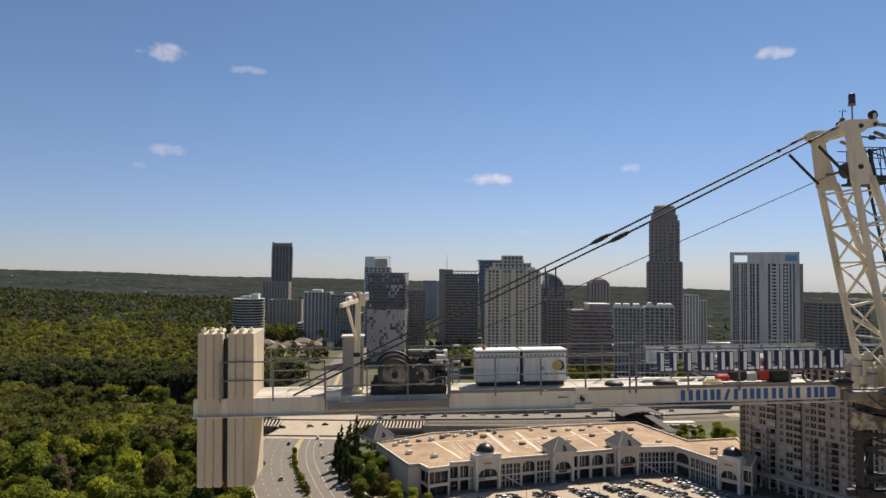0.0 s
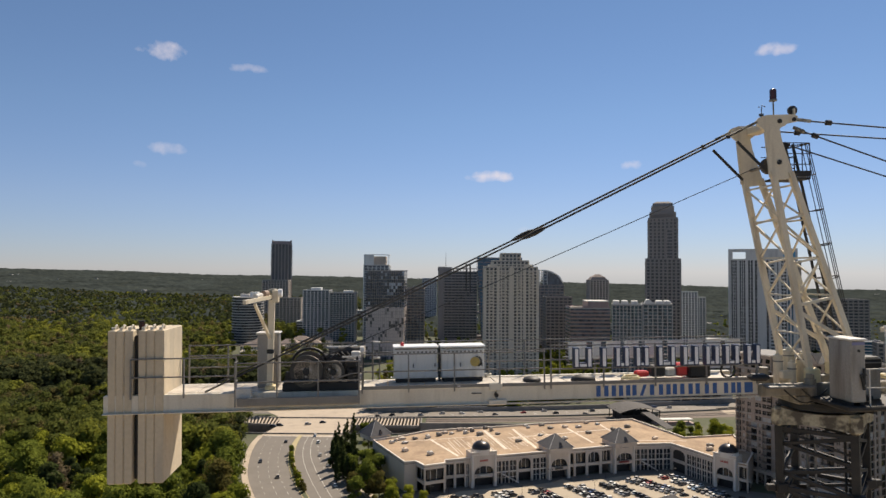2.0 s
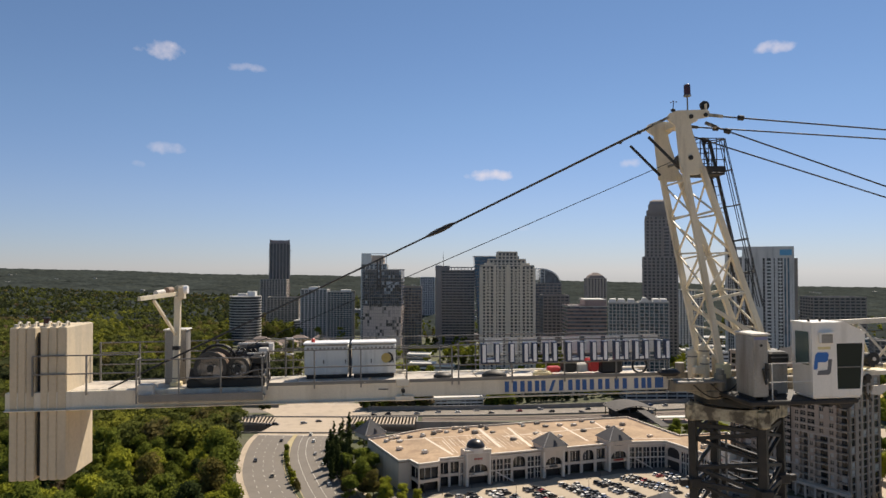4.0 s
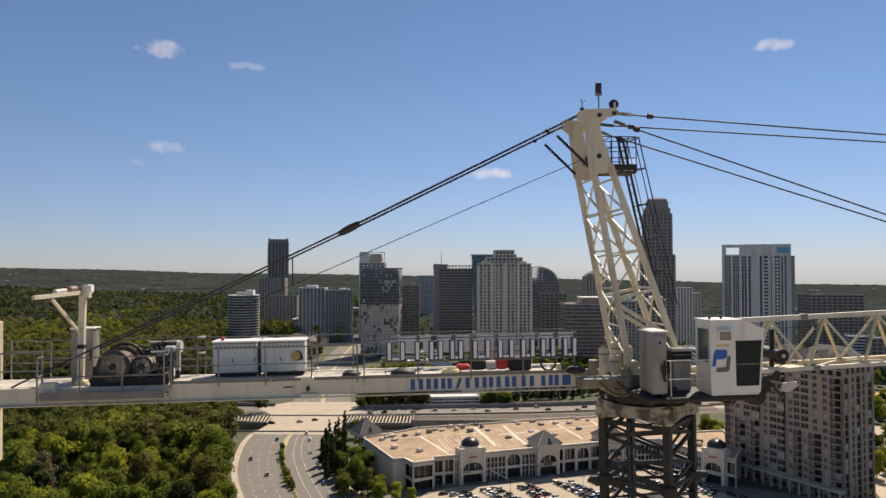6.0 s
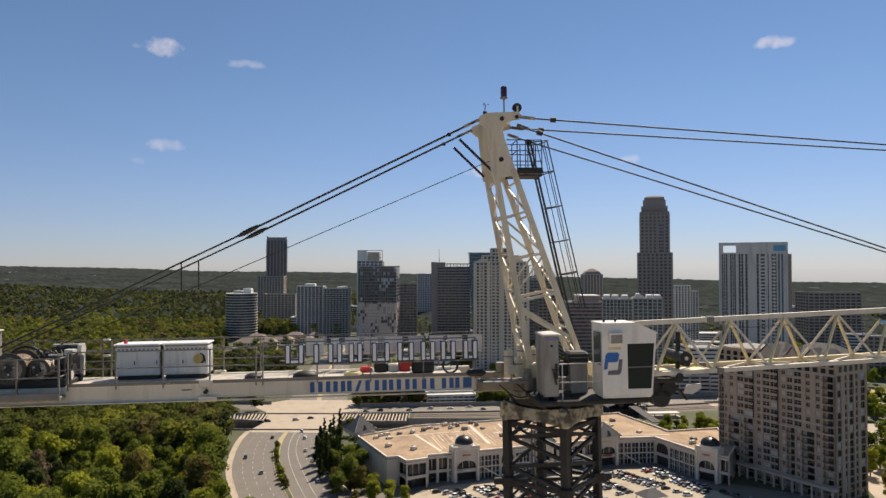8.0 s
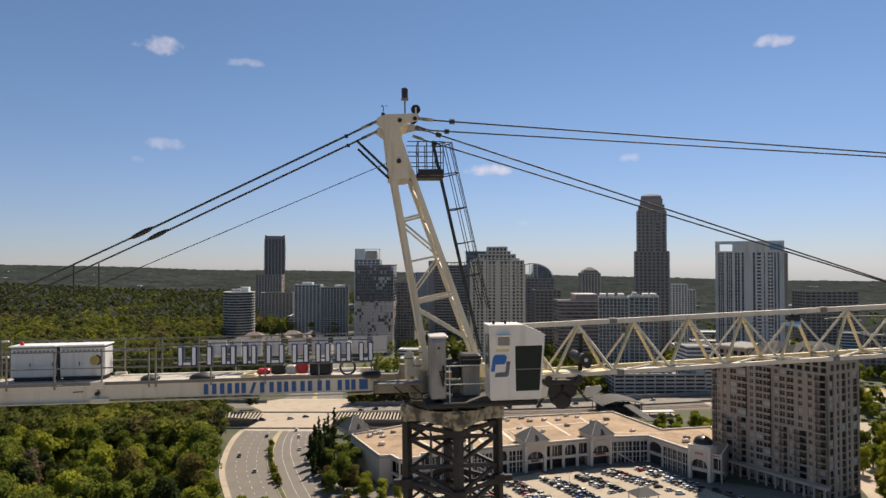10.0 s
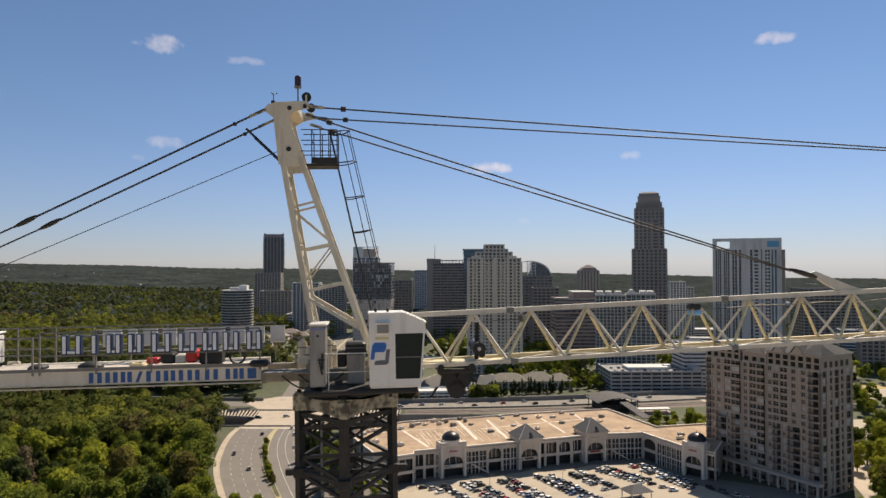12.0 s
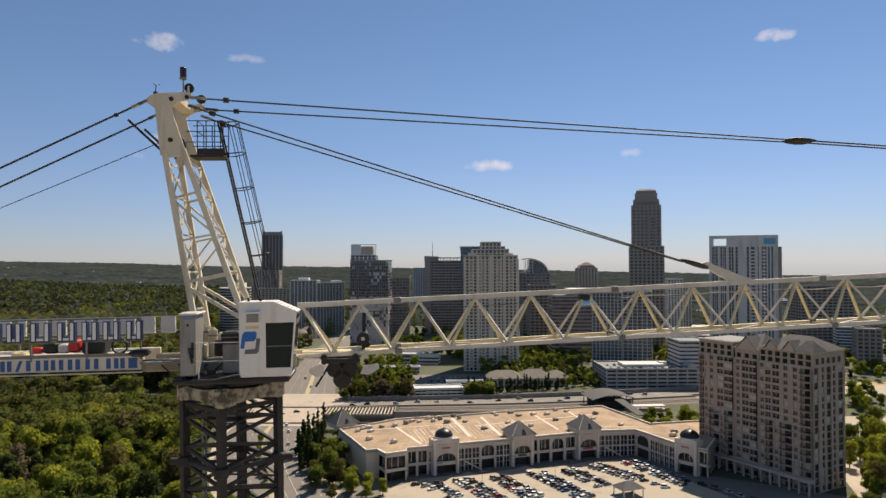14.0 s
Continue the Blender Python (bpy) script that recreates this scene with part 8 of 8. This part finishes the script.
def leaf_quad(vs, fs, c, n, size, rng):
    n = Vector(n) + Vector((rng.uniform(-0.5, 0.5), rng.uniform(-0.5, 0.5), rng.uniform(-0.3, 0.7)))
    if n.length < 1e-3:
        n = Vector((0, 0, 1))
    n.normalize()
    s = n.cross(Vector((rng.uniform(-1, 1), rng.uniform(-1, 1), rng.uniform(-1, 1))))
    if s.length < 1e-3:
        s = Vector((1, 0, 0))
    s.normalize()
    t = n.cross(s)
    a, b = size * rng.uniform(0.6, 1.1), size * rng.uniform(0.4, 0.8)
    k = len(vs)
    bend = n * (0.18 * size)
    for p in (c - s * a - bend, c + t * b, c + s * a - bend, c - t * b):
        vs.append((p.x, p.y, p.z))
    fs.append((k, k + 1, k + 2, k + 3))


def crown_into(vs, fs, base, h, r, rng, blobs, quads, size, conic=False, core=True):
    """A crown of leaf sprays round uneven boughs."""
    for _ in range(blobs):
        if conic:
            z = rng.uniform(0.08, 0.97)
            rr = r * (1.08 - z) * rng.uniform(0.3, 0.7)
            br = r * (1.05 - z) * 0.34 + 0.35
        else:
            z = rng.uniform(0.22, 0.92)
            lim = r * math.sqrt(max(0.05, 1 - ((z - 0.55) / 0.50) ** 2))
            rr = lim * math.sqrt(rng.random()) * 0.66
            br = r * rng.uniform(0.34, 0.52)
        a = rng.uniform(0, 2 * math.pi)
        c = Vector((base[0] + rr * math.cos(a), base[1] + rr * math.sin(a), base[2] + z * h))
        if core:
            k = len(vs)
            for o in OCTA:
                j = rng.uniform(0.58, 0.78) * br
                vs.append((c.x + o[0] * j, c.y + o[1] * j, c.z + o[2] * j * 0.8))
            fs.extend([tuple(k + i for i in f) for f in OCTF])
        for _q in range(quads):
            th, ph = rng.uniform(0, 2 * math.pi), math.acos(rng.uniform(-0.55, 1.0))
            n = Vector((math.sin(ph) * math.cos(th), math.sin(ph) * math.sin(th), math.cos(ph)))
            leaf_quad(vs, fs, c + Vector((n.x, n.y, n.z * 0.85)) * br * rng.uniform(0.75, 1.08), n, size, rng)


def raw_mesh(name, vs, fs, mat_):
    me = bpy.data.meshes.new(name)
    me.from_pydata(vs, [], fs)
    me.materials.append(mat_)
    return me


def tree_proto(h, r, mat_, label, blobs=22, quads=98, size=0.53, conic=False):
    ob = thing("tree", pose(0, 0, -400), label, "tree", "trees")
    g = Geo()
    g.loft([[(rad * math.cos(a) + dx, rad * math.sin(a), z) for a in [2 * math.pi * i / 7 for i in range(7)]] for z, rad, dx in ((-0.5, 0.42, 0), (h * 0.2, 0.3, 0.05), (h * 0.45, 0.22, 0.1), (h * 0.8, 0.08, 0.0))])
    if not conic:
        for k in range(6):
            a = k * 1.05 + RT.uniform(-0.3, 0.3)
            z = h * RT.uniform(0.3, 0.5)
            g.tube((0.06, 0, z), (r * 0.6 * math.cos(a), r * 0.6 * math.sin(a), z + h * RT.uniform(0.15, 0.3)), 0.14, 5, 0.05)
    part("trunk", g, M_BARK, ob)
    vs, fs = [], []
    crown_into(vs, fs, (0, 0, 0), h, r, RT, blobs, quads, size, conic)
    cr_ = new("crown", raw_mesh("crown", vs, fs, mat_))
    cr_.parent = ob
    return ob


PROTO = [tree_proto(17, 5.6, M_LEAF_A, "broad tree with bright spring leaves"), tree_proto(20, 6.4, M_LEAF_B, "tall broad tree with deep green leaves"),
         tree_proto(15, 5.2, M_LEAF_A, "rounded tree with yellow-green leaves"), tree_proto(18, 5.0, M_LEAF_B, "upright tree with fresh green leaves"),
         tree_proto(16, 5.8, M_LEAF_C, "broad tree with olive brown leaves"), tree_proto(19, 4.8, M_LEAF_D, "tall dark green pine in the wood"),
         tree_proto(17, 5.2, M_LEAF_E, "grey-brown tree still without leaves", quads=70)]
SLIM = [tree_proto(15, 2.6, M_LEAF_D, "dark slim evergreen tree", 44, 24, 0.45, True), tree_proto(12, 2.8, M_LEAF_D, "dark conical evergreen tree", 44, 24, 0.45, True)]
SMALL = [tree_proto(9, 3.6, M_LEAF_A, "small bright green street tree", 16, 80, 0.48), tree_proto(8, 3.2, M_LEAF_C, "small reddish street tree", 16, 80, 0.48), tree_proto(11, 4.2, M_LEAF_B, "small deep green street tree", 16, 80, 0.5)]


def plant(proto, x, y, s=1.0):
    m = Matrix.LocRotScale((x, y, rise(x, y)), Euler((0, 0, RT.uniform(0, 6.28))), (s, s, s * RT.uniform(0.9, 1.12)))
    return copy_thing(proto, m)


def wood_edge(y):
    """The wood's eastern edge, along the road."""
    for (l0, r0, y0), (l1, r1, y1) in zip(ROAD_W, ROAD_W[1:]):
        if y0 <= y <= y1:
            return l0 + (l1 - l0) * (y - y0) / (y1 - y0) - 6.5
    return -22 - 6.5 if y < 190 else -118.0


# near wood: single trees
placed, placed_under = [], []
tries = 0
while len(placed) < 185 and tries < 9000:
    tries += 1
    y = RT.uniform(205, 352)
    x = RT.uniform(-0.76 * y - 5, wood_edge(y) - 2)
    if y < 245 and x > -75:
        continue
    s = RT.choice((0.75, 0.95, 1.2, 1.4))
    if all((x - a) ** 2 + (y - b) ** 2 > (4.1 * (s + c)) ** 2 for a, b, c in placed):
        placed.append((x, y, s))
        plant(RT.choices(PROTO, (4, 4, 4, 3, 1, 1, 0.7))[0], x, y, s)
        placed_under.append((x + RT.uniform(-5, 5), y + RT.uniform(-5, 5)))
        placed_under.append((x + RT.uniform(-6, 6), y + RT.uniform(-6, 6)))


def woods(name, label, spots, h_range, blobs, quads, size, mats, patch=0.0):
    """A wood seen from afar, one mesh a leaf colour; like kinds grow in patches."""
    sets = [([], []) for _ in mats]
    total = sum(m_[1] for m_ in mats)
    for x, y in spots:
        if patch:
            v = 0.5 + 0.62 * noise.noise(Vector((x / patch, y / patch, 5))) + RT.uniform(-0.22, 0.22)
            v = min(max(v, 0.0), 0.999) * total
            k = 0
            while v > mats[k][1] and k < len(mats) - 1:
                v -= mats[k][1]
                k += 1
        else:
            k = RT.choices(range(len(mats)), [m_[1] for m_ in mats])[0]
        h = RT.uniform(*h_range)
        crown_into(sets[k][0], sets[k][1], (x, y, rise(x, y)), h, h * RT.uniform(0.28, 0.40), RT, blobs, quads, size)
    for (vs, fs), (mat_, _w) in zip(sets, mats):
        if vs:
            tagged(new(name, raw_mesh(name, vs, fs, mat_)), label, "woodland", kind="stuff")


UNDER = [(x, y) for x, y in placed_under if x < wood_edge(y) - 3]
MIX = ((M_LEAF_A, 3), (M_LEAF_B, 4), (M_LEAF_C, 2), (M_LEAF_D, 1))
woods("wood_understorey", "lower trees filling the wood", UNDER, (9, 14), 9, 32, 0.85, MIX)
sp = []
for _ in range(6000):
    y = RT.uniform(350, 510)
    x = RT.uniform(-0.78 * y - 10, -116 if y > 432 else wood_edge(y) - 2)
    if 432 < y < 486 and x > -160 or y > 486 and (y < 536 + (-x - 112) * 0.06) and y > 494 + (-x - 112) * 0.05:
        continue
    if y > 430 and y < 490 and x > -262:
        continue
    sp.append((x, y))
    if len(sp) >= 740:
        break
woods("wood_mid", "dense spring woodland beside the road", sp, (14, 26), 10, 42, 0.85, ((F_A, 3), (F_B, 4), (F_C, 1.2), (F_D, 2)), 50)
sp = []
for _ in range(30000):
    y = RT.uniform(532, 1120)
    x = RT.uniform(-0.80 * y, -134 if y < 900 else -0.14 * y)
    if y < 536 + (-x - 112) * 0.06:
        continue
    if any(abs(x - a) < 38 and abs(y - b) < 30 for a, b in TOWERS_AT) or x > -285 and 660 < y < 970 and RT.random() < 0.85:
        continue
    sp.append((x, y))
    if len(sp) >= 3300:
        break
# darkest crowns behind the road, fresh green farther on, bare and dark crowns beyond
woods("wood_far", "dark tall trees along the wood road", [q for q in sp if q[1] < 640], (16, 27), 8, 20, 1.3, ((F_B, 3), (F_D, 5), (F_C, 1.5), (M_LEAF_E, 1)), 45)
woods("wood_far", "rolling spring woodland with fresh green crowns", [q for q in sp if q[1] >= 640], (12, 25), 8, 13, 1.6, ((F_A, 3.0), (F_B, 3.6), (F_C, 1.0), (M_LEAF_E, 0.5), (F_D, 2.2)), 60)
sp = []
while len(sp) < 6400:
    y = 1100 + 1000 * RT.random() ** 0.8
    x = RT.uniform(-0.80 * y, -0.12 * y)
    if not any(abs(x - a) < 38 and abs(y - b) < 30 for a, b in TOWERS_AT):
        sp.append((x, y))
woods("wood_far", "far woodland of bare and dark crowns", sp, (12, 21), 4, 5, 3.0, ((F_A, 1.2), (F_B, 3.4), (F_D, 3.6), (F_C, 1.4), (M_LEAF_E, 0.7)), 140)
sp = []
for _ in range(30000):
    y = RT.uniform(560, 1500)
    x = RT.uniform(-0.16 * y, 0.82 * y)
    if -138 < x < -58 or any(abs(x - a) < 34 and abs(y - b) < 26 for a, b in TOWERS_AT) or any(abs(x - a) < 26 and abs(y - b) < 24 for a, b in spots):
        continue
    if -8 < x < 240 and y < 625 or 215 < x < 470 and y < 600:
        continue
    sp.append((x, y))
    if len(sp) >= 1300:
        break
woods("city_trees", "street trees and groves between the towers", sp, (8, 16), 7, 9, 1.7, MIX)
sp = []
for _ in range(4000):
    x, y = RT.uniform(-52, 330), RT.uniform(622, 840)
    if any(abs(x - a) < 32 and abs(y - b) < 24 for a, b in TOWERS_AT) or any(abs(x - a) < 24 and abs(y - b) < 22 for a, b in spots) or 215 < x < 290 and y < 640:
        continue
    sp.append((x, y))
    if len(sp) >= 330:
        break
woods("grove_trees", "groves of fresh green trees around the towers", sp, (9, 17), 9, 14, 1.2, ((M_LEAF_A, 5), (M_LEAF_B, 4), (M_LEAF_D, 1)), 40)
# belt behind the motorway, around the store and the lodge
sp = []
for _ in range(70):
    x = RT.uniform(-54, -3)
    sp.append((x, RT.uniform(512, 526) + x * 0.09))
woods("motorway_trees", "olive and half-bare trees behind the motorway", sp, (9, 15), 9, 22, 0.8, ((M_LEAF_E, 4), (M_LEAF_C, 3), (M_LEAF_A, 1.5), (M_LEAF_D, 1)), 16)
sp = []
for _ in range(60):
    sp.append((RT.uniform(-54, -2), RT.uniform(560, 612)))
for _ in range(40):
    sp.append((RT.uniform(38, 60), RT.uniform(516, 526)))
for _ in range(60):
    sp.append((RT.uniform(62, 150), RT.uniform(592, 640)))
for _ in range(60):
    sp.append((RT.uniform(-56, -10), RT.uniform(525, 640)))
for _ in range(40):
    sp.append((RT.uniform(120, 150), RT.uniform(555, 600)))
woods("motorway_trees", "green belt of trees behind the motorway", sp, (6, 12), 9, 14, 0.9, MIX)
for i in range(30):
    plant(RT.choice(SLIM), 42 + i * 2.5 + RT.uniform(-0.8, 0.8), 531 + i * 0.62 + RT.uniform(-2, 2), RT.uniform(0.65, 1.0))
# by the main road and the shopping centre
for x, y, s in ((-51, 352, 1.0), (-55, 362, 1.15), (-52, 374, 0.9), (-57, 384, 1.1), (-53, 393, 1.0), (-58, 402, 0.8), (-47, 366, 0.9), (-46, 381, 1.0), (-44, 356, 0.9), (-50, 408, 1.0), (-55, 417, 0.8)):
    plant(SLIM[(int(x) + int(y)) % 2], x, y, s * 1.2)
for x, y, s in ((-47, 345, 1.1), (-44, 338, 1.2), (-40, 332, 1.0), (-49, 338, 0.9), (-36, 342, 1.1), (-41, 348, 1.2), (-46, 371, 1.2), (-51, 362, 1.1), (-48, 390, 1.0), (-53, 380, 1.2)):
    plant(SLIM[1], x, y, s)
for x, y, s, k in ((-26, 316, 0.75, 4), (-33, 322, 0.8, 1), (-12, 308, 0.6, 2), (-19, 309, 0.62, 0), (-5, 303, 0.5, 2), (-38, 318, 0.7, 4)):
    plant(PROTO[k], x, y, s)
for x, y, s, k in ((-42, 340, 1.1, 2), (-37, 350, 1.2, 2), (-33, 336, 1.0, 2), (-29, 345, 1.1, 2), (-35, 360, 1.0, 2), (-28, 328, 0.9, 0), (-31, 317, 1.0, 1), (-22, 322, 0.8, 0), (-40, 326, 0.9, 1), (-36, 309, 1.0, 2), (-20, 305, 1.0, 0), (-12, 299, 0.9, 0), (-27, 298, 0.9, 1), (-45, 420, 1.0, 2), (-40, 430, 0.9, 2), (-36, 412, 1.0, 0), (-30, 392, 0.9, 2), (-40, 398, 1.0, 2)):
    plant(SMALL[k], x, y, s)
for (l, r, y), (a, b, _) in list(zip(ROAD_W, ROAD_E))[14:38]:
    if 318 < y < 398:
        plant(SMALL[RT.choice((0, 1, 2))], (r + a) / 2, y + RT.uniform(-1.5, 1.5), RT.uniform(0.25, 0.5) if y > 345 else RT.uniform(0.4, 0.6))
for x, y, s in ((-66, 288, 0.9), (-60, 280, 0.8), (-57, 291, 0.7), (-70, 279, 0.9)):
    plant(SMALL[0], x - 4, y, s)
# between the shopping centre, the station and the high-rise, and to its right
for _ in range(26):
    plant(RT.choice((SMALL[0], SMALL[2], PROTO[2])), RT.uniform(148, 192), RT.uniform(398, 448), RT.uniform(0.6, 0.95))
for _ in range(46):
    x, y = RT.uniform(222, 340), RT.uniform(300, 500)
    if 232 < x and 392 < y < 458 and RT.random() < 0.9 or abs(x - (205 + (y - 300) * 0.34)) < 16:
        continue
    plant(RT.choice((SMALL[0], SMALL[2], PROTO[0], PROTO[1], PROTO[4])), x, y, RT.uniform(0.6, 0.95))
for x, y, s, k in ((214, 306, 0.9, 0), (221, 318, 1.0, 1), (211, 296, 0.8, 0), (228, 330, 0.9, 0), (206, 286, 0.6, 1), (196, 288, 0.5, 0), (238, 352, 1.0, 2), (246, 372, 1.0, 2), (232, 372, 0.8, 0), (198, 281, 0.6, 2)):
    plant(SMALL[k], x, y, s * 1.2)
for x, y, s, k in ((221, 312, 1.0, 2), (232, 322, 1.25, 0), (214, 299, 0.85, 4), (246, 349, 1.3, 0), (237, 336, 1.2, 2), (258, 374, 1.2, 1), (247, 328, 1.1, 2), (226, 341, 0.8, 0), (236, 366, 0.8, 1)):
    plant(PROTO[k], x, y, s)
sp = []
for _ in range(400):
    x, y = RT.uniform(250, 520), RT.uniform(380, 740)
    if x < 0.5 * y or 236 < x < 330 and 392 < y < 458 or 516 < y < 582 and x > 318 or abs(x - 326) < 45 and 645 < y < 725:
        continue
    sp.append((x, y))
woods("roadside_trees", "broad trees and groves beside the side roads", sp, (8, 16), 11, 30, 0.9, ((M_LEAF_A, 3), (M_LEAF_B, 4), (M_LEAF_D, 3)), 40)
for ob in PROTO + SLIM + SMALL:
    for ch in list(ob.children):
        bpy.data.objects.remove(ch)
    bpy.data.objects.remove(ob)

# far woodland canopy to the skyline, its base colour blued and greyed for haze
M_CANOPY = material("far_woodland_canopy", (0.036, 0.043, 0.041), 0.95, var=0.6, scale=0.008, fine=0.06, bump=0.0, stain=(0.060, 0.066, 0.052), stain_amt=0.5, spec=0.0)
g = Geo()
NA, NR = 470, 220
for j in range(NR):
    r = 1080 * (4870 / 1080) ** (j / (NR - 1))
    for i in range(NA):
        az = radians(-43 + 86 * i / (NA - 1)) + RT.uniform(-0.0007, 0.0007)
        x, y = r * math.sin(az), r * math.cos(az)
        lump = noise.noise(Vector((x / 70, y / 70, 0))) * 4 + noise.noise(Vector((x / 25, y / 25, 3))) * 5 + RT.uniform(-2.2, 2.2)
        g.v.append((x, y, rise(x, y) + (4 + 6 * min(1.0, j / 40) + lump if j else -1)))
for j in range(NR - 1):
    for i in range(NA - 1):
        g.f.append((j * NA + i, j * NA + i + 1, (j + 1) * NA + i + 1, (j + 1) * NA + i))
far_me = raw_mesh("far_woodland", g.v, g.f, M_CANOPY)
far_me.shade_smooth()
tagged(new("far_woodland", far_me), "woodland coloured haze-grey rolling to the skyline", "woodland", kind="stuff")
# scattered pale roofs far in the woods
R6 = random.Random(3)
g = Geo()
for _ in range(46):
    r = 1500 + 3000 * R6.random() ** 1.3
    az = radians(R6.uniform(-34, 34))
    x, y = r * math.sin(az), r * math.cos(az)
    w, d, h = R6.uniform(4, 11), R6.uniform(4, 8), R6.uniform(10, 14)
    z = rise(x, y)
    g.box((x - w, y - d, z), (x + w, y + d, z + h), bottom=False)
tagged(new("far_roofs", g.mesh("far_roofs", M_GREYD)), "pale roofs scattered in the far woodland", "buildings", kind="stuff")

# ---- cars ----
def car_paint(name, col, metal=0.0):
    m = bpy.data.materials.new(name)
    m.use_nodes = True
    b = m.node_tree.nodes["Principled BSDF"]
    b.inputs["Base Color"].default_value = (*col, 1)
    b.inputs["Roughness"].default_value, b.inputs["Metallic"].default_value = 0.38, metal
    b.inputs["Coat Weight"].default_value = 0.2
    return m


PAINTS = [("white", (0.76, 0.75, 0.72), 7), ("silver", (0.42, 0.41, 0.40), 5), ("dark grey", (0.09, 0.09, 0.10), 5), ("black", (0.015, 0.015, 0.017), 7), ("red", (0.30, 0.02, 0.03), 1), ("blue", (0.03, 0.07, 0.18), 1), ("light blue", (0.14, 0.24, 0.36), 0.4), ("beige", (0.38, 0.33, 0.26), 1)]
M_TYRE = material("car_tyre", (0.02, 0.02, 0.02), 0.8, bump=0)
M_CARGL = clear_glass("car_glass", (0.015, 0.018, 0.02))


def section(x, w, z0, z1, tuck):
    return [(x, -w, z0), (x, w, z0), (x, w + 0.02, (z0 + z1) / 2), (x, w - tuck, z1), (x, -w + tuck, z1), (x, -w - 0.02, (z0 + z1) / 2)]


def car_meshes(suv):
    hgt = 1.05 if suv else 0.86
    top = 1.72 if suv else 1.42
    body = Geo().loft([section(-2.25, 0.72, 0.38, 0.72, 0.08), section(-2.1, 0.88, 0.24, hgt - 0.04, 0.06), section(-1.0, 0.91, 0.22, hgt, 0.06), section(0.9, 0.91, 0.22, hgt, 0.06), section(1.95, 0.87, 0.24, hgt - 0.14, 0.08), section(2.25, 0.70, 0.36, hgt - 0.30, 0.08)])
    back = -2.0 if suv else -1.7
    glass = Geo().loft([section(back, 0.80, hgt - 0.05, hgt, 0.02), section(back + 0.3, 0.80, hgt - 0.05, top - 0.05, 0.14), section(0.25, 0.80, hgt - 0.05, top - 0.05, 0.14), section(1.05, 0.78, hgt - 0.05, hgt, 0.02)])
    roof = Geo().loft([section(back + 0.25, 0.66, top - 0.06, top - 0.02, 0.03), section(-0.6, 0.67, top - 0.05, top + 0.02, 0.03), section(0.3, 0.64, top - 0.06, top - 0.02, 0.03)])
    return body, glass, roof


wheel_g = Geo().tube((0, -0.1, 0), (0, 0.1, 0), 0.33, 10).mesh("wheel", M_TYRE)
CARS = []
for nm, col, wgt in PAINTS:
    mp = car_paint(nm.replace(" ", "_") + "_car_paint", col)
    for suv in (False, True):
        ob = thing("car", pose(0, 0, -400), nm + (" parked sport utility car on the pavement" if suv else " saloon car on the pavement"), "car", "cars")
        body, glass, roof = car_meshes(suv)
        part("body", body, mp, ob)
        part("glazing", glass, M_CARGL, ob)
        part("roof", roof, mp, ob)
        for x in (-1.35, 1.38):
            for y in (-0.84, 0.84):
                shared("wheel", wheel_g, ob, Matrix.Translation((x, y, 0.33)))
        CARS.append((ob, wgt))
RC = random.Random(17)


def drop_car(x, y, deg, z=0.12, s=1.0):
    ob = RC.choices([c for c, _ in CARS], [w for _, w in CARS])[0]
    return copy_thing(ob, pose(x, y, z, 0, 0, deg))


for (xa, ya), (xb, yb), full in (((15.5, 317), (30, 294), 0.9), ((30.2, 323.6), (50, 288), 0.92), ((48, 327.7), (69, 284), 0.92), ((66.6, 334.5), (86, 296), 0.9), ((84, 338), (97, 312), 0.9), ((98.2, 345.3), (117, 322), 0.93), ((117.3, 351.9), (137, 313), 0.93)):
    d = Vector((xb - xa, yb - ya, 0))
    n = int(d.length / 2.75)
    d.normalize()
    s = Vector((d.y, -d.x, 0))
    ang = math.degrees(math.atan2(s.y, s.x))
    for i in range(n):
        for sd in (-1, 1):
            if RC.random() < full:
                c = Vector((xa, ya, 0)) + d * ((i + 0.5) * 2.75) + s * (sd * 2.75 + RC.uniform(-0.25, 0.25))
                drop_car(c.x, c.y, ang + (180 if RC.random() < 0.5 else 0) + RC.uniform(-2, 2))
for x, y, a in ((117, 321.4, 10), (120.8, 316.6, 5), (124, 312, 0), (150, 305, -60), (153, 300, -60), (146, 310, -62), (142, 315, -60), (157, 294, -60), (9, 316, 20), (108, 316, 0),
                (-92, 415, 95), (-72, 414, 92), (-77, 430, 90), (-104, 360, 100), (-80, 345, 105), (-88, 462, 20), (-79, 468, 10), (-106, 458, -5), (-110, 456, -5), (-87, 560, 95), (-100, 600, 95), (-96, 372, 280), (-66, 386, 100), (-58, 366, 104), (-49, 332, 110)):
    drop_car(x, y, a, 0.12 if y > 300 else 0.1)
for k in range(16):
    x = -45 + k * 15 + RC.uniform(-5, 5)
    o = np.interp(x, [r_[0] for r_ in LANES], [r_[1] for r_ in LANES])
    drop_car(x, 486.3 + o + 4.4 * RC.randrange(4), 8 + (180 if k % 2 else 0), 0.08)
for k in range(40):
    drop_car(2 + (k % 10) * 5.2 + RC.uniform(-0.6, 0.6), 550 + (k // 10) * 17 + RC.uniform(-1, 1), 90 + RC.uniform(-3, 3), 0.08)
for k in range(22):
    drop_car(160 + (k % 11) * 6.0, 556 + (k // 11) * 14, 90, 16.05)
for ob, _w in CARS:
    for ch in list(ob.children):
        bpy.data.objects.remove(ch)
    bpy.data.objects.remove(ob)
